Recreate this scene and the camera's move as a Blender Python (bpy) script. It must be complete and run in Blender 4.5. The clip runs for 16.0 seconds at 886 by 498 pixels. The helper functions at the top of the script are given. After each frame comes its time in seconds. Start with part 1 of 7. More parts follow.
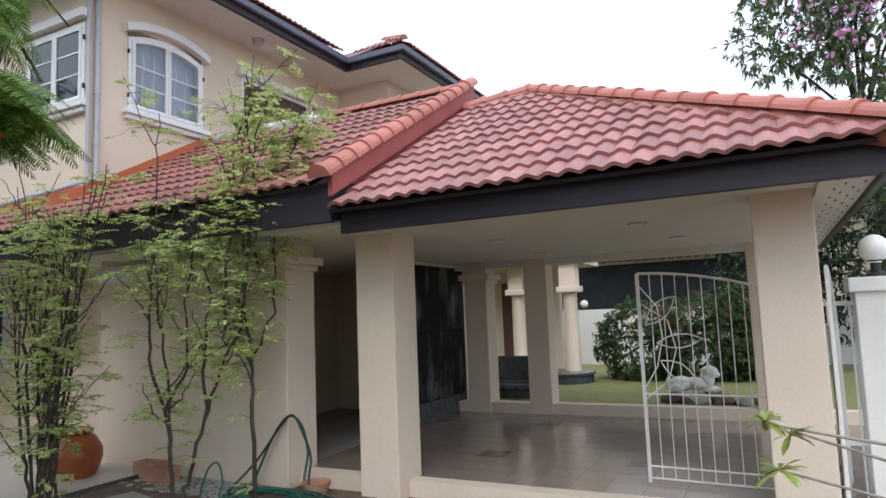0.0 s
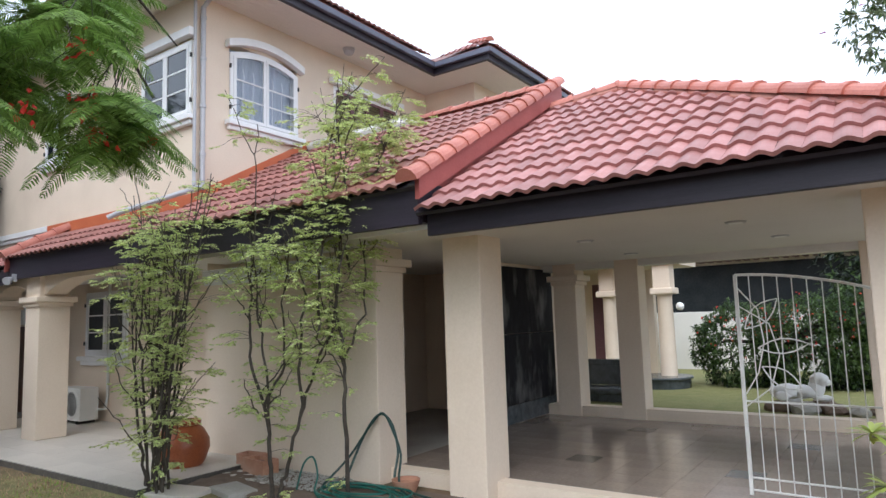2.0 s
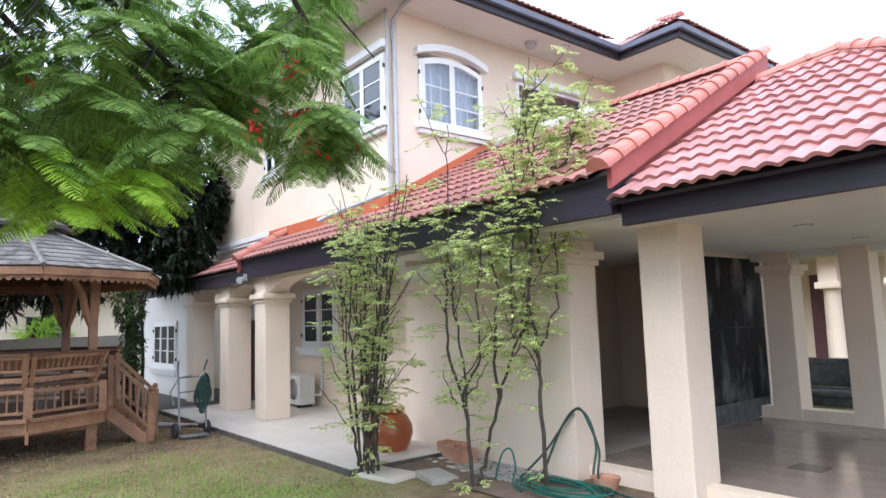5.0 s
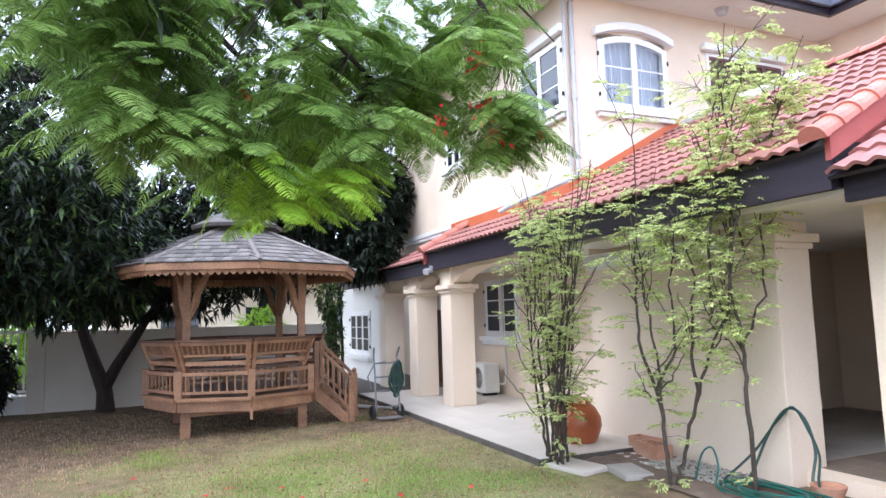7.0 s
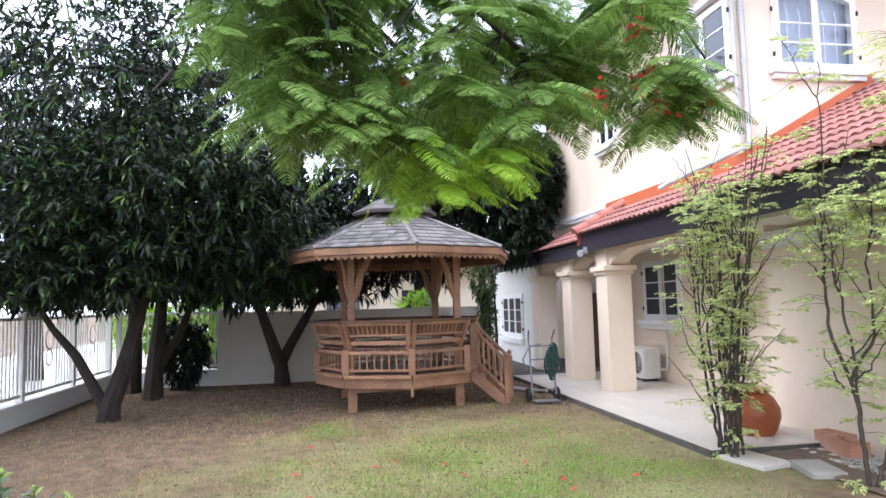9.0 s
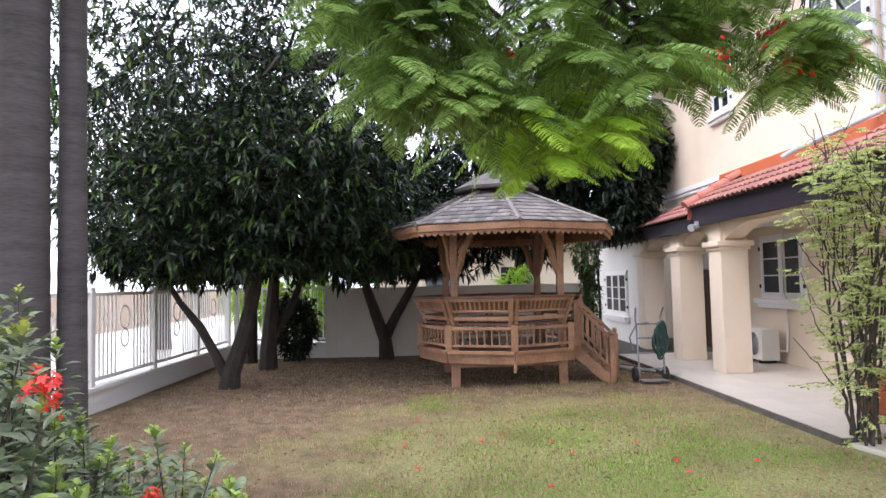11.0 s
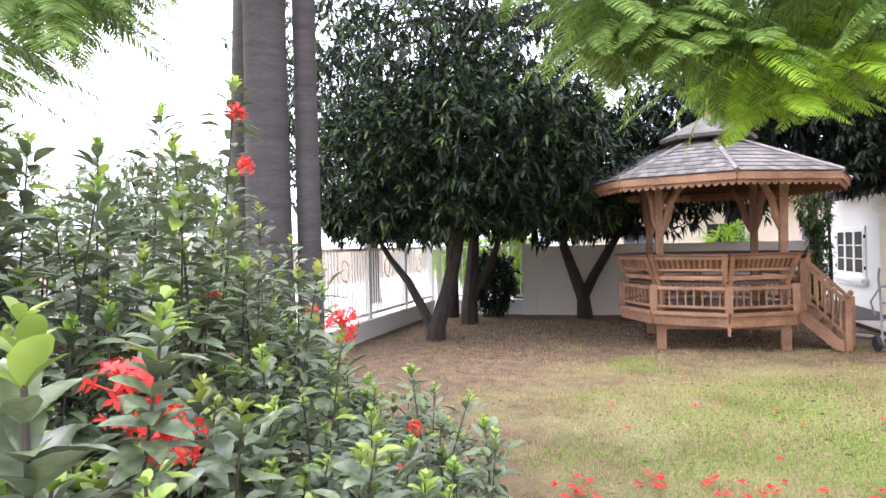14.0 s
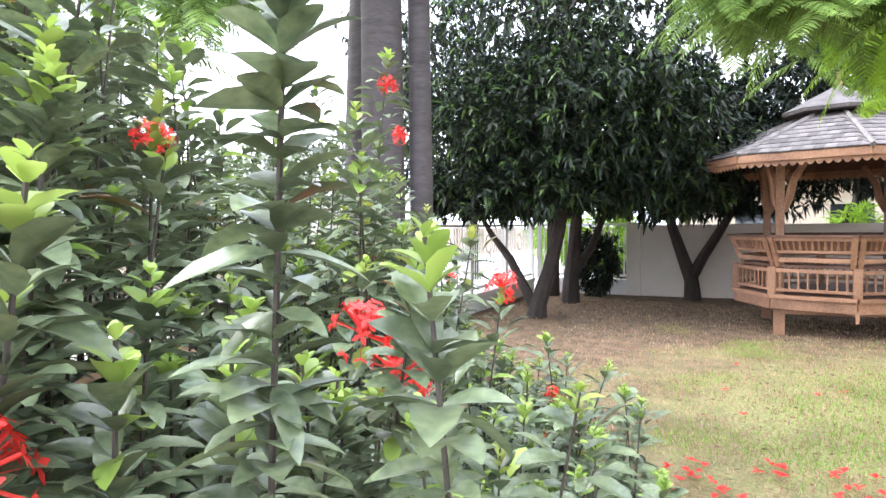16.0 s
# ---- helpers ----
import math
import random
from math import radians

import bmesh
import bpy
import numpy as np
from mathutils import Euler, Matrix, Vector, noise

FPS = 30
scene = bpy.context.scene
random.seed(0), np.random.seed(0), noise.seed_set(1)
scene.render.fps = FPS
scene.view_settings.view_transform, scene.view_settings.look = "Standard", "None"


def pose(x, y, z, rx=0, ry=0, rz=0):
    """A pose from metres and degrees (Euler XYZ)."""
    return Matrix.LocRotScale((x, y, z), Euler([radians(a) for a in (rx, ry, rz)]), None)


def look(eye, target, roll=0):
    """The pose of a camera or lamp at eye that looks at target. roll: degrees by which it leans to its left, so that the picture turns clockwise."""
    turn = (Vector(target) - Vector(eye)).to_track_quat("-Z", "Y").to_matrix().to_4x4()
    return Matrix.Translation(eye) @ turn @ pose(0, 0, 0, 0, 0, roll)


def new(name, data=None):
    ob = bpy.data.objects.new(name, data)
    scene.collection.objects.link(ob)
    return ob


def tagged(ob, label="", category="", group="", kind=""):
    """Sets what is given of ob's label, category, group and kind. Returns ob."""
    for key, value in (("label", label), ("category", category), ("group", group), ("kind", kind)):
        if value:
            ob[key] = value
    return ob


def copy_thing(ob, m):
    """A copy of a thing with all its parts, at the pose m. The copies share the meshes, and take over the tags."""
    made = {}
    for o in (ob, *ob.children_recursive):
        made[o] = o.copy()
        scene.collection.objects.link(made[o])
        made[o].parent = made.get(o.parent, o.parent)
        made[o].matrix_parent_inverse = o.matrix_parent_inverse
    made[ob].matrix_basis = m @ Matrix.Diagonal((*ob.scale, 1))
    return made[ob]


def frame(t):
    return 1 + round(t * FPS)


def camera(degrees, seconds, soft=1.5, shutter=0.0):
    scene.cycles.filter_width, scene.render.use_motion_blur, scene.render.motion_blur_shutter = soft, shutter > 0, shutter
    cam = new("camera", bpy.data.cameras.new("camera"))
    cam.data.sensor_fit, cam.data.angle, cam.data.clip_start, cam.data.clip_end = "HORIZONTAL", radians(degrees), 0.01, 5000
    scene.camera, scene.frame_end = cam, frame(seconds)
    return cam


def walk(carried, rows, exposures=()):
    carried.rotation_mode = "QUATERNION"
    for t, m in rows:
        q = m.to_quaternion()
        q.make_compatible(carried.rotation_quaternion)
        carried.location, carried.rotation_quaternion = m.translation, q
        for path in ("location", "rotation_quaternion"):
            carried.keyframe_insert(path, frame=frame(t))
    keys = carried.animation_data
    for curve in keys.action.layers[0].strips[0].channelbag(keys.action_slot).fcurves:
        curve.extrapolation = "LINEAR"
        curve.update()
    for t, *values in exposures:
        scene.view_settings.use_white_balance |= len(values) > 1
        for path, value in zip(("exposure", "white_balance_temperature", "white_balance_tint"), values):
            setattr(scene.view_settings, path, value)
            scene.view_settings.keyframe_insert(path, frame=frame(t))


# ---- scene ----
cam = camera(69.0, 16.0)
PATH = [
    (0, (0.173, -0.189, 1.674), (-0.7247, 1.5866, 1.8754), -2.25),
    (0.5, (0.189, -0.189, 1.675), (-0.7733, 1.5525, 1.8779), -2.10),
    (1, (0.200, -0.190, 1.676), (-0.8227, 1.5170, 1.8811), -1.99),
    (1.5, (0.206, -0.191, 1.676), (-0.8726, 1.4809, 1.8829), -1.89),
    (2, (0.207, -0.193, 1.675), (-0.9275, 1.4401, 1.8899), -1.83),
    (2.5, (0.204, -0.196, 1.674), (-0.9972, 1.3877, 1.8942), -1.70),
    (3, (0.198, -0.200, 1.672), (-1.0746, 1.3267, 1.8950), -1.59),
    (3.5, (0.189, -0.205, 1.670), (-1.1522, 1.2615, 1.8964), -1.61),
    (6, (0.112, -0.245, 1.655), (-1.5836, 0.7949, 1.8669), -1.87),
    (6.5, (0.093, -0.256, 1.651), (-1.6751, 0.6551, 1.8629), -1.81),
    (7, (0.073, -0.268, 1.648), (-1.7555, 0.5142, 1.8544), -1.62),
    (7.5, (0.054, -0.282, 1.644), (-1.8236, 0.3779, 1.8422), -1.35),
    (8, (0.035, -0.296, 1.640), (-1.8819, 0.2419, 1.8299), -1.38),
    (8.5, (0.017, -0.312, 1.636), (-1.9283, 0.1173, 1.8173), -1.55),
    (9, (-0.001, -0.328, 1.632), (-1.9635, 0.0169, 1.8002), -1.51),
    (11.5, (-0.063, -0.425, 1.611), (-2.0604, -0.4672, 1.6990), -1.09),
    (12, (-0.068, -0.446, 1.607), (-2.0620, -0.5890, 1.6762), -0.93),
    (12.5, (-0.071, -0.468, 1.603), (-2.0543, -0.7220, 1.6516), -0.98),
    (13, (-0.071, -0.491, 1.598), (-2.0387, -0.8458, 1.6271), -1.15),
    (13.5, (-0.067, -0.514, 1.594), (-2.0155, -0.9650, 1.6033), -1.29),
    (14, (-0.060, -0.537, 1.590), (-1.9862, -1.0753, 1.5820), -1.28),
    (14.5, (-0.049, -0.561, 1.585), (-1.9547, -1.1675, 1.5602), -1.17),
    (15, (-0.034, -0.584, 1.580), (-1.9160, -1.2610, 1.5398), -0.94),
    (15.5, (-0.016, -0.608, 1.575), (-1.8694, -1.3563, 1.5164), -0.48),
    (16, (0.007, -0.631, 1.570), (-1.8171, -1.4476, 1.4984), -0.54),
]
walk(cam, [(t, look(eye, target, roll)) for t, eye, target, roll in PATH],
     exposures=[(0, 0.55, 6050, 8), (2, 0.84, 6000, 8), (3.5, 1.2, 5950, 9), (6, 1.65, 5750, 11), (8, 1.9, 5750, 14), (9, 1.8, 5900, 14), (11.5, 1.6, 6350, 18), (12.5, 1.7, 6450, 19), (13.5, 2.05, 6400, 19), (14.5, 2.35, 6200, 17), (16, 2.5, 6150, 14)])

# ---- sky and sun ----
SUN_UP, SUN_TURN = 48, 165
world = bpy.data.worlds.new("world")
scene.world = world
world.use_nodes = True
wn = world.node_tree.nodes
wl = world.node_tree.links
bg = wn["Background"]
sky = wn.new("ShaderNodeTexSky")
sky.sky_type, sky.sun_disc = "NISHITA", False
sky.sun_elevation, sky.sun_rotation = radians(SUN_UP), radians(SUN_TURN)
sky.dust_density, sky.air_density = 4.0, 1.0
haze = wn.new("ShaderNodeMix")
haze.data_type = "RGBA"
haze.inputs[0].default_value = 0.8
haze.inputs[7].default_value = (9.4, 10.0, 11.1, 1)
wl.new(sky.outputs[0], haze.inputs[6])
wl.new(haze.outputs[2], bg.inputs["Color"])
bg.inputs["Strength"].default_value = 0.11
sun_data = bpy.data.lights.new("sun", "SUN")
sun_data.energy, sun_data.angle, sun_data.color = 0.8, radians(45), (1, 0.975, 0.94)
sun = new("sun", sun_data)
sun.matrix_world = look((0, 0, 0), (-math.sin(radians(SUN_TURN)) * math.cos(radians(SUN_UP)), -math.cos(radians(SUN_TURN)) * math.cos(radians(SUN_UP)), -math.sin(radians(SUN_UP))))


# ---- materials ----
def material(name, low, high, rough=0.7, scale=6.0, fine=60.0, bump=0.1, metal=0.0, stretch=(1, 1, 1), per_piece=0.0, island=False, stain=None, stain_amount=0.3, spec=0.5, translucent=0.0):
    """Two scales of noise between two colours, fine bump, and a spread from piece to piece."""
    m = bpy.data.materials.new(name)
    m.use_nodes = True
    n, l = m.node_tree.nodes, m.node_tree.links
    b = n["Principled BSDF"]
    co = n.new("ShaderNodeTexCoord")
    mp = n.new("ShaderNodeMapping")
    mp.inputs["Scale"].default_value = stretch
    l.new(co.outputs["Object"], mp.inputs[0])
    n1, n2 = n.new("ShaderNodeTexNoise"), n.new("ShaderNodeTexNoise")
    n1.inputs["Scale"].default_value, n1.inputs["Detail"].default_value = scale, 4
    n2.inputs["Scale"].default_value, n2.inputs["Detail"].default_value = fine, 3
    l.new(mp.outputs[0], n1.inputs[0])
    l.new(mp.outputs[0], n2.inputs[0])
    add = n.new("ShaderNodeMath")
    add.operation = "MULTIPLY_ADD"
    add.inputs[1].default_value = 0.45
    l.new(n2.outputs[0], add.inputs[0])
    half = n.new("ShaderNodeMath")
    half.operation = "MULTIPLY"
    half.inputs[1].default_value = 0.55
    l.new(n1.outputs[0], half.inputs[0])
    l.new(half.outputs[0], add.inputs[2])
    ramp = n.new("ShaderNodeValToRGB")
    ramp.color_ramp.elements[0].position, ramp.color_ramp.elements[1].position = 0.33, 0.67
    ramp.color_ramp.elements[0].color, ramp.color_ramp.elements[1].color = (*low, 1), (*high, 1)
    l.new(add.outputs[0], ramp.inputs[0])
    colour = ramp.outputs[0]
    if stain:
        n3 = n.new("ShaderNodeTexNoise")
        n3.inputs["Scale"].default_value, n3.inputs["Detail"].default_value = scale * 0.35, 6
        l.new(mp.outputs[0], n3.inputs[0])
        r3 = n.new("ShaderNodeValToRGB")
        r3.color_ramp.elements[0].position, r3.color_ramp.elements[1].position = 0.52, 0.72
        r3.color_ramp.elements[0].color, r3.color_ramp.elements[1].color = (0, 0, 0, 1), (stain_amount,) * 3 + (1,)
        l.new(n3.outputs[0], r3.inputs[0])
        mx = n.new("ShaderNodeMix")
        mx.data_type = "RGBA"
        mx.inputs[7].default_value = (*stain, 1)
        l.new(r3.outputs[0], mx.inputs[0])
        l.new(colour, mx.inputs[6])
        colour = mx.outputs[2]
    if per_piece:
        if island:
            src = n.new("ShaderNodeNewGeometry").outputs["Random Per Island"]
        else:
            src = n.new("ShaderNodeObjectInfo").outputs["Random"]
        hs = n.new("ShaderNodeHueSaturation")
        mr = n.new("ShaderNodeMapRange")
        mr.inputs[3].default_value, mr.inputs[4].default_value = 1 - per_piece, 1 + per_piece
        l.new(src, mr.inputs[0])
        l.new(mr.outputs[0], hs.inputs["Value"])
        l.new(colour, hs.inputs["Color"])
        colour = hs.outputs[0]
    l.new(colour, b.inputs["Base Color"])
    b.inputs["Roughness"].default_value, b.inputs["Metallic"].default_value = rough, metal
    b.inputs["Specular IOR Level"].default_value = spec
    if bump:
        bp = n.new("ShaderNodeBump")
        bp.inputs["Strength"].default_value, bp.inputs["Distance"].default_value = bump, 0.01
        l.new(add.outputs[0], bp.inputs["Height"])
        l.new(bp.outputs[0], b.inputs["Normal"])
    if translucent:
        tr = n.new("ShaderNodeBsdfTranslucent")
        l.new(colour, tr.inputs[0])
        mix = n.new("ShaderNodeMixShader")
        mix.inputs[0].default_value = translucent
        l.new(b.outputs[0], mix.inputs[1])
        l.new(tr.outputs[0], mix.inputs[2])
        l.new(mix.outputs[0], n["Material Output"].inputs[0])
    return m


def clear_glass(name, tint, rough=0.03):
    m = bpy.data.materials.new(name)
    m.use_nodes = True
    b = m.node_tree.nodes["Principled BSDF"]
    b.inputs["Base Color"].default_value = (*tint, 1)
    b.inputs["Roughness"].default_value = rough
    b.inputs["Transmission Weight"].default_value = 1.0
    b.inputs["IOR"].default_value = 1.45
    return m


M_WALL = material("cream wall paint", (0.70, 0.58, 0.455), (0.78, 0.66, 0.53), 0.75, 1.2, 40, 0.06, stain=(0.43, 0.36, 0.28), stain_amount=0.32)
M_WHITEWALL = material("white wall paint", (0.70, 0.69, 0.66), (0.78, 0.77, 0.74), 0.75, 1.0, 40, 0.06, stain=(0.45, 0.43, 0.40), stain_amount=0.25)
M_WHITE = material("white gloss paint", (0.74, 0.74, 0.74), (0.82, 0.82, 0.82), 0.45, 3, 60, 0.03)
M_CEIL = material("white ceiling paint", (0.70, 0.68, 0.64), (0.75, 0.73, 0.69), 0.85, 1.0, 30, 0.03)
M_FASCIA = material("dark stained timber", (0.012, 0.009, 0.016), (0.03, 0.022, 0.035), 0.5, 4, 60, 0.15, stretch=(0.4, 1, 6))
M_TILE = material("terracotta roof tile", (0.33, 0.138, 0.124), (0.44, 0.21, 0.192), 0.5, 5, 50, 0.12, per_piece=0.2, stain=(0.55, 0.33, 0.28), stain_amount=0.5)
M_TILEA = material("weathered roof tile", (0.23, 0.098, 0.082), (0.38, 0.165, 0.135), 0.6, 5, 50, 0.15, per_piece=0.25, stain=(0.10, 0.075, 0.065), stain_amount=0.75)
M_CAP = material("terracotta ridge tile", (0.40, 0.125, 0.09), (0.52, 0.20, 0.15), 0.5, 5, 50, 0.1, per_piece=0.15, stain=(0.62, 0.36, 0.26), stain_amount=0.35)
M_BARGE = material("red painted barge board", (0.30, 0.07, 0.06), (0.38, 0.10, 0.085), 0.55, 3, 50, 0.08)
M_ORANGE = material("orange sealed flashing", (0.46, 0.11, 0.045), (0.55, 0.15, 0.06), 0.6, 3, 50, 0.08)
M_GUTTER = material("blue grey gutter", (0.10, 0.11, 0.16), (0.14, 0.15, 0.20), 0.45, 3, 50, 0.05)
M_FLOOR = material("polished floor stone", (0.26, 0.208, 0.172), (0.355, 0.29, 0.245), 0.13, 3, 30, 0.02, per_piece=0.07, stain=(0.27, 0.24, 0.21), stain_amount=0.4)
M_FLOORD = material("dark floor tile", (0.10, 0.09, 0.08), (0.15, 0.13, 0.11), 0.2, 6, 40, 0.02)
M_PAVE = material("pale terrace tile", (0.52, 0.475, 0.42), (0.64, 0.59, 0.525), 0.4, 2, 40, 0.05, per_piece=0.05, stain=(0.38, 0.35, 0.30), stain_amount=0.4)
M_MARBLE = material("black veined marble", (0.006, 0.007, 0.010), (0.022, 0.022, 0.027), 0.5, 9, 22, 0.03, stretch=(1, 1, 0.4), stain=(0.20, 0.20, 0.195), stain_amount=0.9, spec=0.12)
M_GRANITE = material("dark polished granite", (0.035, 0.042, 0.048), (0.11, 0.125, 0.135), 0.22, 8, 90, 0.02)
M_CONCRETE = material("grey concrete", (0.30, 0.28, 0.25), (0.40, 0.38, 0.34), 0.85, 3, 40, 0.3, stain=(0.16, 0.14, 0.12), stain_amount=0.5)
M_WOOD = material("weathered teak", (0.165, 0.078, 0.043), (0.40, 0.215, 0.12), 0.6, 3, 40, 0.25, stretch=(1.0, 1.0, 1.0), per_piece=0.15)
M_WOODD = material("dark teak", (0.07, 0.03, 0.018), (0.14, 0.065, 0.035), 0.6, 3, 40, 0.25, per_piece=0.15)
M_SHINGLE = material("silvered wood shingle", (0.07, 0.06, 0.056), (0.21, 0.19, 0.18), 0.8, 6, 60, 0.4, per_piece=0.45)
M_SHUTTER = material("maroon shutter paint", (0.10, 0.042, 0.048), (0.15, 0.065, 0.072), 0.5, 3, 50, 0.06)
M_GLASSDARK = material("dark window glass", (0.015, 0.02, 0.025), (0.03, 0.035, 0.04), 0.04, 2, 20, 0.0, spec=0.8)
M_GLASSDIM = material("dim window glass", (0.012, 0.015, 0.018), (0.03, 0.033, 0.036), 0.3, 2, 20, 0.0, spec=0.1)
M_CURTAIN = material("blue grey net curtain", (0.30, 0.34, 0.42), (0.44, 0.48, 0.55), 0.9, 2, 30, 0.1, stretch=(9, 9, 0.6))
M_PANE = clear_glass("window glass", (0.95, 0.97, 1.0))
M_IRON = material("white enamelled iron", (0.70, 0.69, 0.66), (0.80, 0.79, 0.76), 0.4, 8, 60, 0.03)
M_METAL = material("grey steel tube", (0.22, 0.22, 0.23), (0.32, 0.32, 0.33), 0.4, 8, 60, 0.03, metal=0.6)
M_PIPE = material("grey drain pipe", (0.38, 0.38, 0.40), (0.48, 0.48, 0.50), 0.45, 4, 40, 0.03)
M_BLACK = material("black rubber", (0.012, 0.012, 0.012), (0.03, 0.03, 0.03), 0.6, 8, 60, 0.1)
M_HOSE = material("green garden hose", (0.008, 0.085, 0.07), (0.015, 0.13, 0.10), 0.4, 8, 60, 0.03)
M_HOSED = material("dark green hose", (0.01, 0.035, 0.03), (0.02, 0.06, 0.05), 0.4, 8, 60, 0.03)
M_POT = material("glazed terracotta jar", (0.27, 0.065, 0.022), (0.42, 0.12, 0.04), 0.35, 5, 50, 0.06, stain=(0.10, 0.04, 0.02), stain_amount=0.5)
M_BRICK = material("terracotta planter", (0.36, 0.17, 0.10), (0.50, 0.27, 0.18), 0.8, 6, 60, 0.2, stain=(0.55, 0.45, 0.36), stain_amount=0.5)
M_ACWHITE = material("white enamel casing", (0.66, 0.66, 0.63), (0.74, 0.74, 0.71), 0.4, 3, 60, 0.02, stain=(0.45, 0.43, 0.38), stain_amount=0.3)
# Concrete darker than the plain grey, for the terrace slab's edge.
M_EDGE = material("dark rough concrete", (0.06, 0.052, 0.045), (0.13, 0.115, 0.10), 0.9, 5, 50, 0.4)
M_SOIL = material("dry soil", (0.11, 0.075, 0.055), (0.20, 0.145, 0.11), 0.95, 6, 80, 0.6)
M_STATUE = material("white painted plaster", (0.74, 0.73, 0.71), (0.82, 0.81, 0.80), 0.7, 5, 50, 0.2, stain=(0.4, 0.38, 0.36), stain_amount=0.4)
M_BARK = material("grey brown bark", (0.022, 0.016, 0.013), (0.06, 0.047, 0.04), 0.9, 8, 50, 0.6, stretch=(1, 1, 0.4))
M_PALM = material("grey palm trunk", (0.05, 0.042, 0.042), (0.105, 0.092, 0.092), 0.85, 5, 40, 0.4, stretch=(0.4, 0.4, 3.0))
M_TWIG = material("pale twig bark", (0.032, 0.025, 0.019), (0.085, 0.068, 0.052), 0.85, 20, 90, 0.3)
M_TWIGP = material("pale grey twig bark", (0.20, 0.17, 0.14), (0.36, 0.31, 0.26), 0.8, 20, 90, 0.3)
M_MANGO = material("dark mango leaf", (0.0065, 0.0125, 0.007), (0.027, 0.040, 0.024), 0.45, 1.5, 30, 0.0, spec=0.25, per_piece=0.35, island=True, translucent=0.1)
# Sunlight on mango leaves is put into the colour of this paler copy.
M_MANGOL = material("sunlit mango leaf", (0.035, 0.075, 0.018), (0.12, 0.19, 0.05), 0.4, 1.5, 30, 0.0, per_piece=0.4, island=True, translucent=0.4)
M_FLAME = material("feathery flame tree leaf", (0.10, 0.19, 0.035), (0.27, 0.40, 0.095), 0.5, 0.9, 20, 0.0, per_piece=0.45, island=True, translucent=0.5)
# Yellow-green of young leaves, raised to stand in for light shining through.
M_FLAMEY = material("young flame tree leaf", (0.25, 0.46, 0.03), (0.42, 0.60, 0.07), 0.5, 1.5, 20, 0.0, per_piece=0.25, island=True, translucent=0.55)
M_SHRUB = material("light green shrub leaf", (0.40, 0.50, 0.14), (0.72, 0.76, 0.38), 0.45, 4, 20, 0.0, per_piece=0.35, island=True, translucent=0.5)
M_IXORA = material("glossy ixora leaf", (0.052, 0.082, 0.042), (0.24, 0.285, 0.15), 0.3, 25, 160, 0.1, spec=0.7, per_piece=0.42, island=True, translucent=0.2)
M_IXORAY = material("young ixora leaf", (0.20, 0.34, 0.05), (0.40, 0.50, 0.12), 0.35, 6, 30, 0.05, stain=(0.36, 0.19, 0.04), stain_amount=0.5, per_piece=0.3, island=True, translucent=0.35)
M_PETAL = material("red ixora petal", (0.68, 0.032, 0.03), (0.88, 0.08, 0.055), 0.5, 20, 50, 0.0, per_piece=0.25, island=True, translucent=0.3)
M_PINK = material("pink blossom", (0.50, 0.20, 0.42), (0.68, 0.38, 0.60), 0.6, 5, 30, 0.0, per_piece=0.25, island=True, translucent=0.3)
M_FALLEN = material("fallen dry leaf", (0.13, 0.075, 0.045), (0.36, 0.24, 0.13), 0.8, 5, 30, 0.0, per_piece=0.4, island=True)
M_GRASSG = material("green grass blade", (0.16, 0.28, 0.03), (0.34, 0.47, 0.10), 0.6, 1.0, 20, 0.0, per_piece=0.35, island=True, translucent=0.3)
M_GRASSD = material("dry grass blade", (0.31, 0.19, 0.115), (0.55, 0.38, 0.25), 0.7, 1.0, 20, 0.0, per_piece=0.35, island=True, translucent=0.2)
M_RENDER = material("off-white render", (0.64, 0.59, 0.50), (0.73, 0.68, 0.59), 0.8, 1.2, 40, 0.1, stain=(0.42, 0.37, 0.30), stain_amount=0.4)
M_FAR = material("distant cream wall", (0.62, 0.55, 0.42), (0.70, 0.63, 0.50), 0.8, 1, 30, 0.05)
M_GLOBE = material("white lamp globe", (0.78, 0.77, 0.74), (0.85, 0.84, 0.82), 0.3, 2, 30, 0.0)


# ---- building blocks ----
def mesh_of(name, verts, faces, mat, smooth=False):
    me = bpy.data.meshes.new(name)
    me.from_pydata([tuple(v) for v in verts], [], [tuple(f) for f in faces])
    me.materials.append(mat)
    if smooth:
        me.polygons.foreach_set("use_smooth", [True] * len(me.polygons))
    me.update()
    return me


def part(name, bm, mat, parent=None, label="", smooth=False):
    me = bpy.data.meshes.new(name)
    bmesh.ops.recalc_face_normals(bm, faces=bm.faces)
    bm.to_mesh(me)
    bm.free()
    me.materials.append(mat)
    if smooth:
        me.polygons.foreach_set("use_smooth", [True] * len(me.polygons))
        me.set_sharp_from_angle(angle=radians(40))
    ob = new(name, me)
    ob.parent = parent
    return tagged(ob, label)


def empty(name, x=0, y=0, z=0, turn=0):
    ob = new(name)
    ob.matrix_world = pose(x, y, z, 0, 0, turn)
    ob.empty_display_size = 0.1
    return ob


